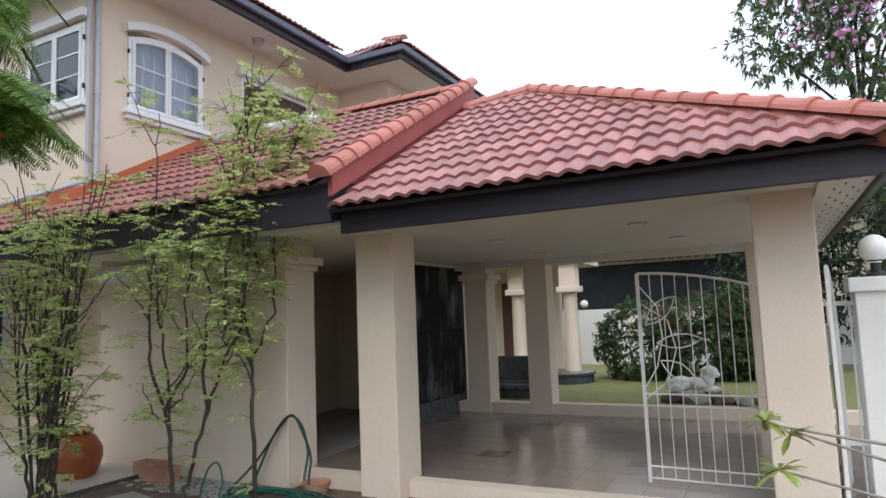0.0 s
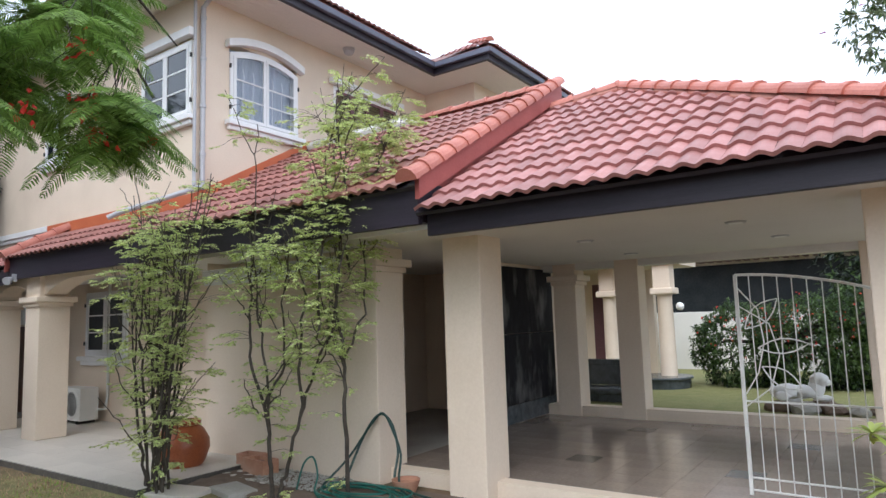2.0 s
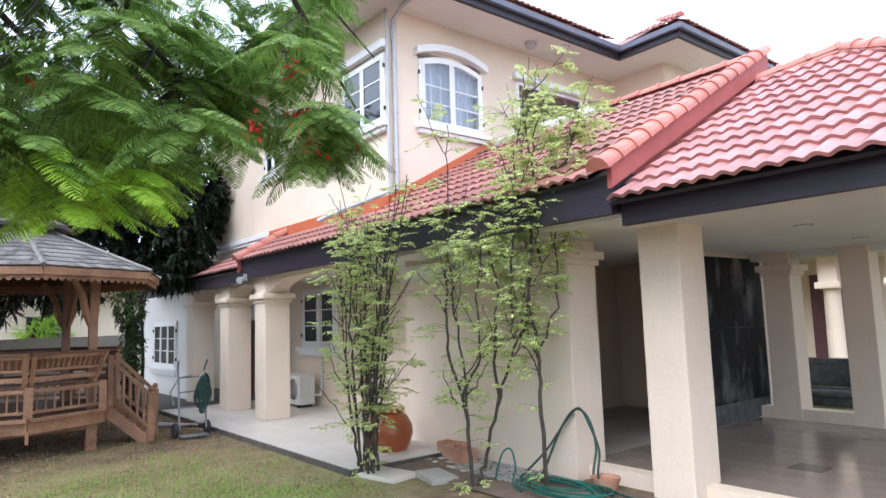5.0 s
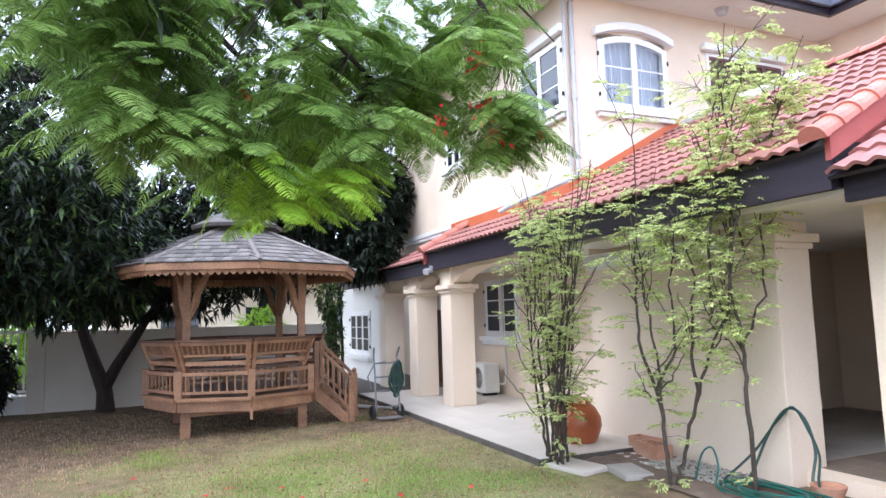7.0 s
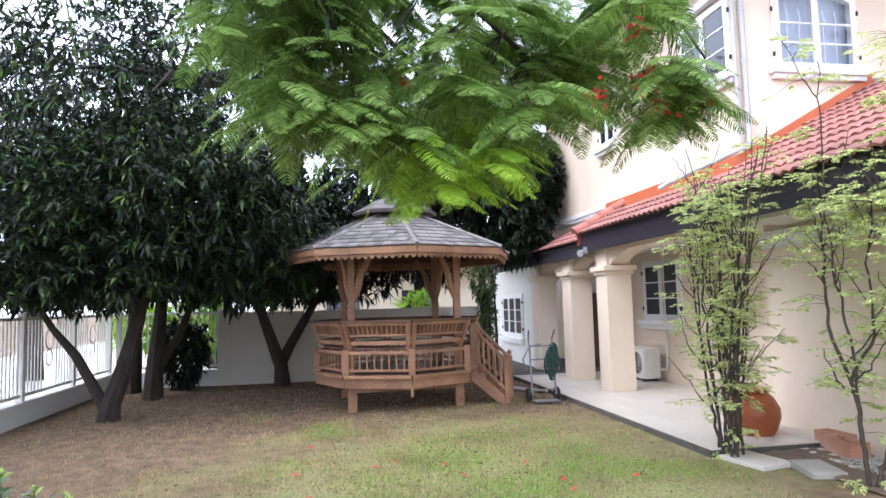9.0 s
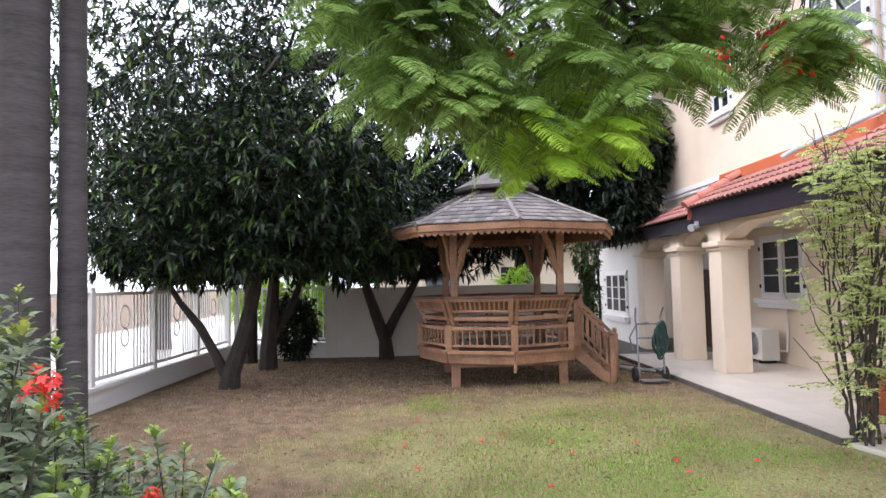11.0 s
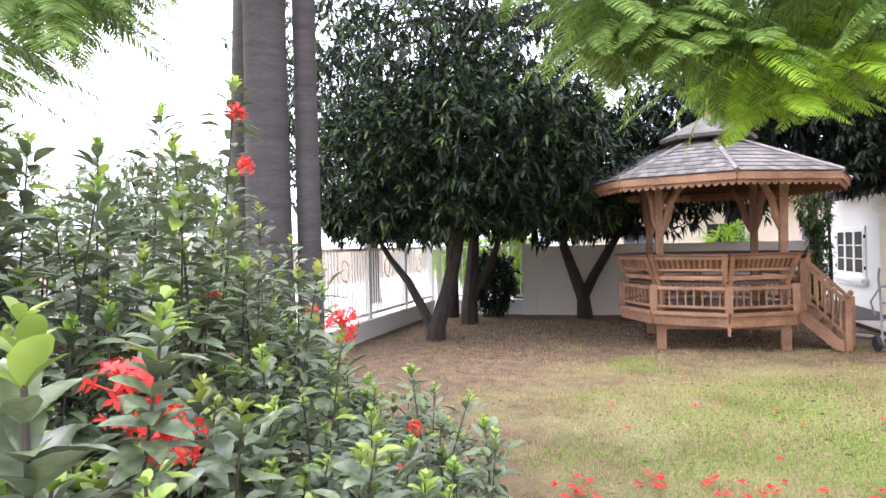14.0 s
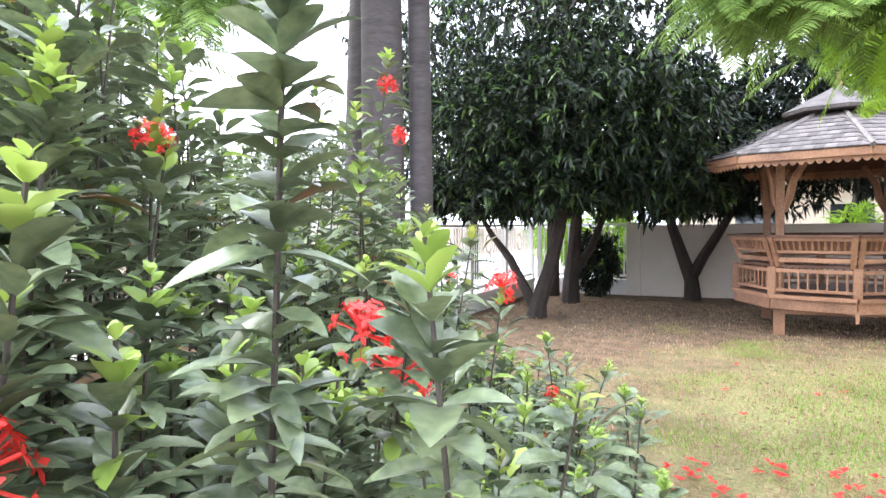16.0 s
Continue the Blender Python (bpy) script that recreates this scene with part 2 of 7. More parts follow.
def add_box(bm, x0, y0, z0, x1, y1, z1, bevel=0.0, m=None):
    vs = [bm.verts.new(v) for v in ((x0, y0, z0), (x1, y0, z0), (x1, y1, z0), (x0, y1, z0), (x0, y0, z1), (x1, y0, z1), (x1, y1, z1), (x0, y1, z1))]
    fs = [bm.faces.new([vs[i] for i in f]) for f in ((3, 2, 1, 0), (4, 5, 6, 7), (0, 1, 5, 4), (1, 2, 6, 5), (2, 3, 7, 6), (3, 0, 4, 7))]
    if m is not None:
        bmesh.ops.transform(bm, matrix=m, verts=vs)
    if bevel:
        bmesh.ops.bevel(bm, geom=list({e for f in fs for e in f.edges}), offset=bevel, segments=2, affect="EDGES", profile=0.6)
    return bm


def box(name, x0, y0, z0, x1, y1, z1, mat, parent=None, bevel=0.0, label="", m=None):
    return part(name, add_box(bmesh.new(), x0, y0, z0, x1, y1, z1, bevel, m), mat, parent, label)


def add_prism(bm, outline, a, b, axis="y"):
    """An outline in two axes, pushed along the third from a to b."""
    put = {"x": lambda u, v, w: (w, u, v), "y": lambda u, v, w: (u, w, v), "z": lambda u, v, w: (u, v, w)}[axis]
    lo = [bm.verts.new(put(u, v, a)) for u, v in outline]
    hi = [bm.verts.new(put(u, v, b)) for u, v in outline]
    bm.faces.new(lo)
    bm.faces.new(hi[::-1])
    for i in range(len(lo)):
        j = (i + 1) % len(lo)
        bm.faces.new((lo[i], hi[i], hi[j], lo[j]))
    return bm


def add_tube(bm, points, radii, sides=8, cap=True):
    """A tube along points; radii a number or one for each point."""
    pts = [Vector(p) for p in points]
    rs = radii if isinstance(radii, (list, tuple)) else [radii] * len(pts)
    rings = []
    side = None
    for i, p in enumerate(pts):
        d = (pts[min(i + 1, len(pts) - 1)] - pts[max(i - 1, 0)]).normalized()
        if side is None:
            side = d.orthogonal().normalized()
        side = (side - d * side.dot(d))
        side = side.normalized() if side.length > 1e-6 else d.orthogonal().normalized()
        up = d.cross(side)
        rings.append([bm.verts.new(p + rs[i] * (math.cos(2 * math.pi * k / sides) * side + math.sin(2 * math.pi * k / sides) * up)) for k in range(sides)])
    for a, b in zip(rings, rings[1:]):
        for k in range(sides):
            bm.faces.new((a[k], a[(k + 1) % sides], b[(k + 1) % sides], b[k]))
    if cap:
        bm.faces.new(rings[0][::-1])
        bm.faces.new(rings[-1])
    return bm


def add_lathe(bm, profile, sides=20, x=0, y=0, z=0):
    rings = [[bm.verts.new((x + r * math.cos(2 * math.pi * k / sides), y + r * math.sin(2 * math.pi * k / sides), z + h)) for k in range(sides)] for r, h in profile]
    for a, b in zip(rings, rings[1:]):
        for k in range(sides):
            bm.faces.new((a[k], a[(k + 1) % sides], b[(k + 1) % sides], b[k]))
    bm.faces.new(rings[0][::-1])
    bm.faces.new(rings[-1])
    return bm


def wall_with_holes(bm, u0, u1, z0, z1, holes, v0, v1, axis):
    """A wall slab between v0 and v1 over u0..u1, z0..z1 with rectangular holes (u0, u1, z0, z1), side by side."""
    def slab(a, b, c, d):
        if b - a > 1e-4 and d - c > 1e-4:
            if axis == "x":
                add_box(bm, v0, a, c, v1, b, d)
            else:
                add_box(bm, a, v0, c, b, v1, d)
    at = u0
    for a, b, c, d in sorted(holes):
        slab(at, a, z0, z1)
        slab(a, b, z0, c)
        slab(a, b, d, z1)
        at = b
    slab(at, u1, z0, z1)
    return bm


# ---- ground ----
def ground_z(x, y):
    rise = min(max((y - 9.3) / 0.6, 0), 1)
    return 0.2 * rise * rise * (3 - 2 * rise) * (1 if -9 < x < 30 else 0)


def build_ground():
    xs = [-400, -200, -100, -60, -40, -30, -24] + [-20 + 0.5 * i for i in range(61)] + [14, 20, 30, 60, 100, 200, 400]
    ys = [-400, -200, -100, -60, -40, -25, -15] + [-10 + 0.5 * i for i in range(57)] + [20, 24, 30, 45, 80, 200, 400]
    verts, faces = [], []
    for y in ys:
        for x in xs:
            near = -16 < x < 4 and -8 < y < 5
            bumpy = 0.025 * noise.noise(Vector((x * 0.6, y * 0.6, 0))) if near and y < 3.2 else 0
            verts.append((x, y, ground_z(x, y) + bumpy))
    w = len(xs)
    for j in range(len(ys) - 1):
        for i in range(w - 1):
            faces.append((j * w + i, j * w + i + 1, (j + 1) * w + i + 1, (j + 1) * w + i))
    m = bpy.data.materials.new("patchy lawn")
    m.use_nodes = True
    n, l = m.node_tree.nodes, m.node_tree.links
    b = n["Principled BSDF"]
    co = n.new("ShaderNodeTexCoord")

    def noise_at(scale, detail=5):
        t = n.new("ShaderNodeTexNoise")
        t.inputs["Scale"].default_value, t.inputs["Detail"].default_value = scale, detail
        l.new(co.outputs["Object"], t.inputs[0])
        return t.outputs[0]

    def ramp(src, stops):
        r = n.new("ShaderNodeValToRGB")
        while len(r.color_ramp.elements) < len(stops):
            r.color_ramp.elements.new(0.5)
        for e, (p, c) in zip(r.color_ramp.elements, stops):
            e.position, e.color = p, (*c, 1)
        l.new(src, r.inputs[0])
        return r.outputs[0]

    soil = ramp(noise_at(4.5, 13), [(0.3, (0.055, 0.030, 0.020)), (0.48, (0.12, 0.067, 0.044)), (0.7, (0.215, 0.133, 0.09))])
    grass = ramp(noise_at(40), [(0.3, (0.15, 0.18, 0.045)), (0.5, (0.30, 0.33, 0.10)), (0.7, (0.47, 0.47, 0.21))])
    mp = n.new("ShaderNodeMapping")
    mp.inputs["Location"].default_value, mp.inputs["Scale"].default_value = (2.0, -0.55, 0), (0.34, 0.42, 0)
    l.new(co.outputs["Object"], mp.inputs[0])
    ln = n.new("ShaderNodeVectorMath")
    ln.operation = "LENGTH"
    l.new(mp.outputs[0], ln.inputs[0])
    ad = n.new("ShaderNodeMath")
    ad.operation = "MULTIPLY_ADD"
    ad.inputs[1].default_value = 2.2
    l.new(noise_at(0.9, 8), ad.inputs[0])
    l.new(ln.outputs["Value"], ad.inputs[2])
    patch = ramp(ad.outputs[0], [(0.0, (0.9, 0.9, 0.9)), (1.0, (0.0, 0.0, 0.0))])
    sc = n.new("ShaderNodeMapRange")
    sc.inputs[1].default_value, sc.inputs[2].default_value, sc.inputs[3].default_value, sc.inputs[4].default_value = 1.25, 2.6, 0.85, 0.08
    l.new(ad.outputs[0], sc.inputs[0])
    sep = n.new("ShaderNodeSeparateXYZ")
    l.new(co.outputs["Object"], sep.inputs[0])
    back = n.new("ShaderNodeMapRange")
    back.inputs[1].default_value, back.inputs[2].default_value, back.inputs[3].default_value, back.inputs[4].default_value = 9.3, 9.6, 0.0, 0.62
    l.new(sep.outputs["Y"], back.inputs[0])
    both = n.new("ShaderNodeMath")
    both.operation = "MAXIMUM"
    l.new(sc.outputs[0], both.inputs[0])
    l.new(back.outputs[0], both.inputs[1])
    patch = both.outputs[0]
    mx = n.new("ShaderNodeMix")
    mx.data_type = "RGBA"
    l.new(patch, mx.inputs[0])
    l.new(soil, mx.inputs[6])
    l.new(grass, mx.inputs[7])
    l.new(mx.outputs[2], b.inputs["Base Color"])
    b.inputs["Roughness"].default_value = 0.95
    bp = n.new("ShaderNodeBump")
    bp.inputs["Strength"].default_value, bp.inputs["Distance"].default_value = 0.5, 0.04
    l.new(noise_at(5, 13), bp.inputs["Height"])
    l.new(bp.outputs[0], b.inputs["Normal"])
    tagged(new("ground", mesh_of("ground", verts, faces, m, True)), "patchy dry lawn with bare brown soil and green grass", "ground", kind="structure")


build_ground()

# ---- house: walls ----
CORNER_X, CORNER_Y, INNER_Y = -8.75, 5.85, 12.18


def structure(ob, label, category):
    return tagged(ob, label, category, kind="structure")


bm = bmesh.new()
wall_with_holes(bm, -17.4, -7.2, 0.0, 2.525, [(-12.02, -10.62, 1.2, 2.35)], CORNER_Y, CORNER_Y + 0.2, "y")
structure(part("wall_veranda", bm, M_WALL), "cream painted ground floor wall behind the veranda", "wall")
# The upper storey's numbers below are 1 / 0.865 of its true size; reduce() brings them to it.
REDUCE = Matrix.Translation((0.1, -0.22, 1.66)) @ Matrix.Diagonal((0.865, 0.865, 0.865, 1)) @ Matrix.Translation((-0.1, 0.22, -1.66))
WALL_X, WALL_Y, FOOT = -7.555, 5.03, 2.70


def reduce(ob):
    ob.matrix_world = REDUCE @ ob.matrix_world
    return ob


bm = bmesh.new()
wall_with_holes(bm, -17.4, CORNER_X, FOOT, 7.16, [(-10.28, -8.82, 5.07, 6.34)], CORNER_Y, CORNER_Y + 0.2, "y")
reduce(structure(part("wall_south", bm, M_WALL), "cream painted upper house wall with window openings", "wall"))
bm = bmesh.new()
wall_with_holes(bm, CORNER_Y + 0.2, INNER_Y, FOOT, 7.16, [(6.5, 8.02, 5.12, 6.50), (9.0, 11.05, 5.3, 6.45)], CORNER_X - 0.2, CORNER_X, "x")
reduce(structure(part("wall_east", bm, M_WALL), "cream painted upper house wall beside the tiled roof", "wall"))
reduce(structure(box("wall_return", CORNER_X - 0.2, INNER_Y, FOOT, -7.34, INNER_Y + 0.2, 7.16, M_WALL), "cream painted recessed upper wall", "wall"))
reduce(structure(box("wall_back", -7.54, INNER_Y + 0.2, FOOT, -7.34, 18, 7.16, M_WALL), "cream painted side wall of the house", "wall"))
reduce(structure(box("wall_west_end", -17.6, CORNER_Y, FOOT, -17.4, 18, 7.16, M_WALL), "cream painted end wall of the house", "wall"))
reduce(structure(box("wall_rear", -17.4, 17.8, FOOT, -7.54, 18, 7.16, M_WALL), "cream painted rear wall of the house", "wall"))
# upper wall mouldings
bm = bmesh.new()
add_box(bm, -17.45, CORNER_Y - 0.07, 3.66, -13.6, CORNER_Y - 0.002, 3.78, 0.015)
add_box(bm, -17.45, CORNER_Y - 0.04, 3.58, -13.6, CORNER_Y - 0.002, 3.66, 0.01)
reduce(structure(part("trim", bm, M_WHITE), "white moulded band along the wall", "moulding"))
# ground floor front: white garden wall, pilaster, veranda back
structure(box("wall_front", -7.2, 5.0, 0, -4.7, 5.18, 2.62, M_WALL), "cream painted garden wall beside the carport", "wall")
bm = bmesh.new()
add_box(bm, -7.22, 4.93, 2.30, -4.79, 4.997, 2.40, 0.015)
add_box(bm, -7.22, 4.955, 2.20, -4.75, 4.997, 2.30, 0.012)
structure(part("trim", bm, M_WHITE), "pale moulded band on the garden wall", "moulding")
structure(box("wall_return", -7.4, 5.18, 0, -7.2, CORNER_Y, 2.62, M_WALL), "cream painted veranda side wall", "wall")
structure(box("wall_carport", -4.6, 7.0, 0, -4.4, 10.0, 2.62, M_WALL), "shaded cream wall inside the carport", "wall")
bm = bmesh.new()
add_box(bm, -6.6, 9.0, 0, -4.6, 9.2, 2.62)
add_box(bm, -6.8, 5.18, 0, -6.6, 9.2, 2.62)
structure(part("wall_alcove", bm, M_WALL), "cream walls of the dark alcove beside the carport", "wall")
structure(box("floor_alcove", -6.6, 5.18, -0.1, -4.4, 9.0, 0.14, M_CONCRETE), "concrete floor of the alcove", "floor")
bm = bmesh.new()
wall_with_holes(bm, -18.6, -14.75, 0.0, 2.62, [(-17.6, -15.7, 0.70, 1.83)], 4.45, 4.65, "y")
structure(part("wall_west", bm, M_WHITEWALL), "white painted wall beyond the veranda", "wall")
structure(box("wall_west_side", -18.8, 4.45, 0, -18.6, CORNER_Y, 2.62, M_WHITEWALL), "white painted end wall beyond the veranda", "wall")


def column(name, x, y, w, z0, z1, cap, mat, label):
    """A square column with its front left foot at x, y; cap: the height at which its moulded head begins."""
    col = tagged(empty(name, x + w / 2, y + w / 2, z0), label, "column")
    h = w / 2
    box("shaft", -h, -h, 0, h, h, z1 - z0, mat, col, 0.012)
    if cap:
        c = cap - z0
        box("cap_lower", -h - 0.03, -h - 0.03, c, h + 0.03, h + 0.03, c + 0.06, M_WHITE if mat is M_WHITE else mat, col, 0.01)
        box("cap_upper", -h - 0.075, -h - 0.075, c + 0.06, h + 0.075, h + 0.075, c + 0.15, mat, col, 0.018)
    return col


carport_label = "cream painted square carport column on a tiled floor"
column("column", -3.39, 4.97, 0.42, 0, 2.47, 0, M_WALL, carport_label)
column("column", 0.08, 4.97, 0.40, 0, 2.47, 0, M_WALL, carport_label)
column("column", -4.71, 4.965, 0.46, 0, 2.47, 2.19, M_WALL, "cream painted column with a moulded cap at the wall's end")
column("column", -4.18, 9.12, 0.37, 0.1, 2.47, 2.13, M_WALL, "cream painted inner column with a moulded cap")
column("column", -3.18, 9.12, 0.35, 0.1, 2.47, 0, M_WALL, carport_label)
column("column", -0.10, 9.13, 0.30, 0.1, 2.47, 0, M_WALL, carport_label)
for cx in (-10.76, -12.47, -14.5):
    tagged(column("column", cx, 4.29, 0.45, 0.08, 2.55, 2.05, M_WALL, "thick cream veranda column with a moulded cap"), group="veranda columns")

# veranda beam, arched between the columns
bm = bmesh.new()
for a, b in ((-14.05, -12.47), (-12.02, -10.76)):
    top = [(a + (b - a) * i / 12, 2.20 + 0.22 * math.sin(math.pi * i / 12) ** 0.7) for i in range(13)]
    add_prism(bm, [(b, 2.56), (a, 2.56)] + top, 4.36, 4.66, "y")
top = [(-10.31 + 0.9 * i / 8, 2.22 + 0.22 * math.sin(math.pi * i / 16)) for i in range(9)]
add_prism(bm, [(-9.41, 2.56), (-10.31, 2.56)] + top, 4.36, 4.66, "y")
add_box(bm, -9.41, 4.36, 2.44, -7.4, 4.66, 2.56)
structure(part("veranda_beam", bm, M_WALL), "cream arched beam over the veranda columns", "beam")

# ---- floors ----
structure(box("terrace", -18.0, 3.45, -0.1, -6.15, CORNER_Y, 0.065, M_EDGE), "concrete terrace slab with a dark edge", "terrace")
structure(box("kerb", -4.4, 5.15, -0.1, 3.0, 5.32, 0.15, M_WALL), "cream painted step along the carport front", "kerb")
structure(box("carport_floor", -4.4, 5.32, -0.1, 3.0, 9.15, 0.135, M_CONCRETE), "concrete bed below the floor tiles", "floor")
structure(box("kerb", -4.4, 9.14, -0.1, 3.0, 9.36, 0.30, M_WALL), "low cream kerb behind the carport floor", "kerb")
structure(box("floor_west", -13.3, 4.45, 0, -7.4, CORNER_Y, 0.05, M_CONCRETE), "concrete veranda floor", "floor")

# ---- ceilings ----
bm = bmesh.new()
add_box(bm, -6.8, 4.30, 2.455, 0.5, 10.0, 2.50)
add_box(bm, -4.4, 9.16, 2.36, 0.5, 9.45, 2.456)
structure(part("ceiling", bm, M_CEIL), "white flat carport ceiling with recessed lights", "ceiling")
bm = bmesh.new()
add_box(bm, 0.5, 4.302, 2.42, 0.808, 10.0, 2.45)
for i in range(3):
    for j in range(26):
        add_box(bm, 0.60 + 0.11 * i + 0.05 * (j % 2), 4.45 + 0.2 * j, 2.4165, 0.612 + 0.11 * i + 0.05 * (j % 2), 4.53 + 0.2 * j, 2.4185)
me_soffit = part("soffit_east", bm, M_CEIL)
me_soffit.data.materials.append(M_FASCIA)
for p in me_soffit.data.polygons:
    if p.area < 0.002:
        p.material_index = 1
structure(me_soffit, "white soffit boards with rows of vent slots", "ceiling")
bm = bmesh.new()
add_box(bm, -17.0, 4.2, 2.525, -3.12, CORNER_Y, 2.56)
structure(part("soffit_veranda", bm, M_CEIL), "white veranda ceiling", "ceiling")
bm = bmesh.new()
for i in range(9):
    add_box(bm, CORNER_X - 0.001 + 0.1 * i, 4.95, 7.115, CORNER_X + 0.094 + 0.1 * i, INNER_Y - 0.001, 7.15)
    add_box(bm, -18.3, CORNER_Y - 0.9 + 0.1 * i, 7.115, CORNER_X - 0.006, CORNER_Y - 0.806 + 0.1 * i, 7.15)
    add_box(bm, CORNER_X + 0.9, INNER_Y - 0.9 + 0.1 * i, 7.115, -6.44, INNER_Y - 0.806 + 0.1 * i, 7.15)
    add_box(bm, -7.34 + 0.1 * i, INNER_Y, 7.115, -7.246 + 0.1 * i, 18, 7.15)
add_box(bm, -18.3, 4.95, 7.155, CORNER_X + 0.9, 18, 7.18)
add_box(bm, CORNER_X + 0.9, INNER_Y - 0.9, 7.155, -6.44, 18, 7.18)
reduce(structure(part("soffit_upper", bm, M_CEIL), "white boarded soffit under the upper eaves", "ceiling"))

# ---- fascias and gutters ----
bm = bmesh.new()
add_box(bm, -3.03, 4.24, 2.385, 0.86, 4.30, 2.61, 0.006)
add_box(bm, 0.81, 4.30, 2.385, 0.86, 10.2, 2.61, 0.006)
structure(part("fascia_carport", bm, M_FASCIA), "dark stained fascia board along the carport eave", "fascia")
bm = bmesh.new()
add_box(bm, -11.0, 4.14, 2.48, -3.05, 4.20, 2.79, 0.006)
add_box(bm, -3.11, 4.205, 2.50, -3.05, 4.6, 2.86, 0.006)
structure(part("fascia_lower", bm, M_FASCIA), "dark stained fascia board along the lower roof", "fascia")
structure(box("fascia_west", -17.2, 4.14, 2.42, -11.02, 4.20, 2.64, M_FASCIA, None, 0.006), "dark stained fascia board over the veranda end", "fascia")
bm = bmesh.new()
for x0, y0, x1, y1 in ((-18.3, 4.87, -7.77, 4.95), (-7.85, 4.95, -7.77, 11.20), (-7.85, 11.20, -6.36, 11.28), (-6.44, 11.28, -6.36, 18)):
    add_box(bm, x0, y0, 7.10, x1, y1, 7.34, 0.006)
reduce(structure(part("fascia_upper", bm, M_FASCIA), "dark fascia board under the upper roof", "fascia"))
bm = bmesh.new()
for x0, y0, x1, y1 in ((-18.4, 4.77, -7.67, 4.868), (-7.768, 4.868, -7.67, 11.10), (-7.768, 11.10, -6.26, 11.198), (-6.358, 11.198, -6.26, 18)):
    add_box(bm, x0, y0, 7.23, x1, y1, 7.36, 0.02)
reduce(structure(part("gutter", bm, M_GUTTER), "blue grey metal gutter along the upper eaves", "gutter"))


# ---- roofs ----
def tile_mesh(name, mat, w=0.15, l=0.35, amp=0.029, thick=0.018):
    """One wavy tile: its foot at v = 0, running up to v = l, resting its head under the next."""
    verts, faces = [], []
    seg = 6
    for v, lift in ((0, 0.032), (l, 0.0)):
        for i in range(seg + 1):
            verts.append((w * i / seg, v, lift + amp * (0.5 - 0.5 * math.cos(2 * math.pi * i / seg)) ** 0.8))
    for i in range(seg + 1):
        x, y, z = verts[i]
        verts.append((x, y + 0.004, z - thick - 0.012))
    for i in range(seg):
        faces.append((i, i + 1, seg + 2 + i, seg + 1 + i))
        faces.append((i + 1, i, 2 * seg + 2 + i, 2 * seg + 3 + i))
    return mesh_of(name, verts, faces, mat, False)


def tile_field(owner, mesh, origin, udir, vdir, nu, rows, keep, w=0.15, pitch=0.31, pieces=300, jitter=0.004):
    """Lays tiles on a slope; those past the given count are joined into one mesh."""
    u, v = Vector(udir).normalized(), Vector(vdir).normalized()
    nrm = u.cross(v)
    nu, rows = round(nu * 0.18 / w), round(rows * 0.30 / pitch)
    rng = random.Random(3)
    spots = []
    for r in range(rows):
        for c in range(nu):
            if keep((c + 0.5) * w, (r + 0.5) * pitch):
                spots.append((r, c))
    verts, faces = [], []
    for k, (r, c) in enumerate(spots):
        at = Vector(origin) + u * (c * w) + v * (r * pitch) + nrm * rng.uniform(0, jitter)
        m = Matrix((u, v, nrm)).transposed().to_4x4()
        m.translation = at
        m = m @ Matrix.Rotation(rng.uniform(-0.012, 0.012), 4, "Z")
        if k < pieces:
            t = new("roof_tile", mesh)
            t.matrix_world = m
            t.parent = owner
        else:
            base = len(verts)
            verts += [tuple(m @ vert.co) for vert in mesh.vertices]
            faces += [tuple(base + i for i in p.vertices) for p in mesh.polygons]
    if faces:
        rest = new("roof_tiles", mesh_of("roof_tiles", verts, faces, mesh.materials[0]))
        rest.parent = owner
        tagged(rest, kind="stuff")


def cap_mesh(name, mat, l=0.36, r0=0.095, r1=0.075):
    """A half-round ridge tile along +y, wider at its foot."""
    verts, faces = [], []
    seg = 8
    for y, r in ((0, r0), (0.05, r0), (0.055, r0 - 0.012), (l, r1)):
        for i in range(seg + 1):
            a = math.pi * i / seg
            verts.append((r * math.cos(a), y, r * math.sin(a)))
    n = seg + 1
    for j in range(3):
        for i in range(seg):
            faces.append((j * n + i, j * n + i + 1, (j + 1) * n + i + 1, (j + 1) * n + i))
    faces.append(tuple(range(seg, -1, -1)))
    return mesh_of(name, verts, faces, mat)


def cap_line(owner, mesh, a, b, up, pitch=0.3, name="ridge_tile"):
    a, b = Vector(a), Vector(b)
    d = (b - a)
    n = max(1, round(d.length / pitch))
    d.normalize()
    side = d.cross(Vector(up)).normalized()
    nrm = side.cross(d)
    rng = random.Random(5)
    for i in range(n):
        m = Matrix((side, d, nrm)).transposed().to_4x4()
        m.translation = a + (b - a) * (i / n) + nrm * rng.uniform(-0.004, 0.004)
        t = new(name, mesh)
        t.matrix_world = m
        t.parent = owner


def deck(name, corners, mat, owner, thick=0.03):
    """A sloping slab below the tiles."""
    c = [Vector(p) for p in corners]
    nrm = (c[1] - c[0]).cross(c[-1] - c[0]).normalized()
    if nrm.z < 0:
        nrm = -nrm
    bm = bmesh.new()
    hi = [bm.verts.new(p - nrm * 0.012) for p in c]
    lo = [bm.verts.new(p - nrm * (0.012 + thick)) for p in c]
    bm.faces.new(hi)
    bm.faces.new(lo[::-1])
    for i in range(len(c)):
        j = (i + 1) % len(c)
        bm.faces.new((hi[i], lo[i], lo[j], hi[j]))
    return part(name, bm, mat, owner)


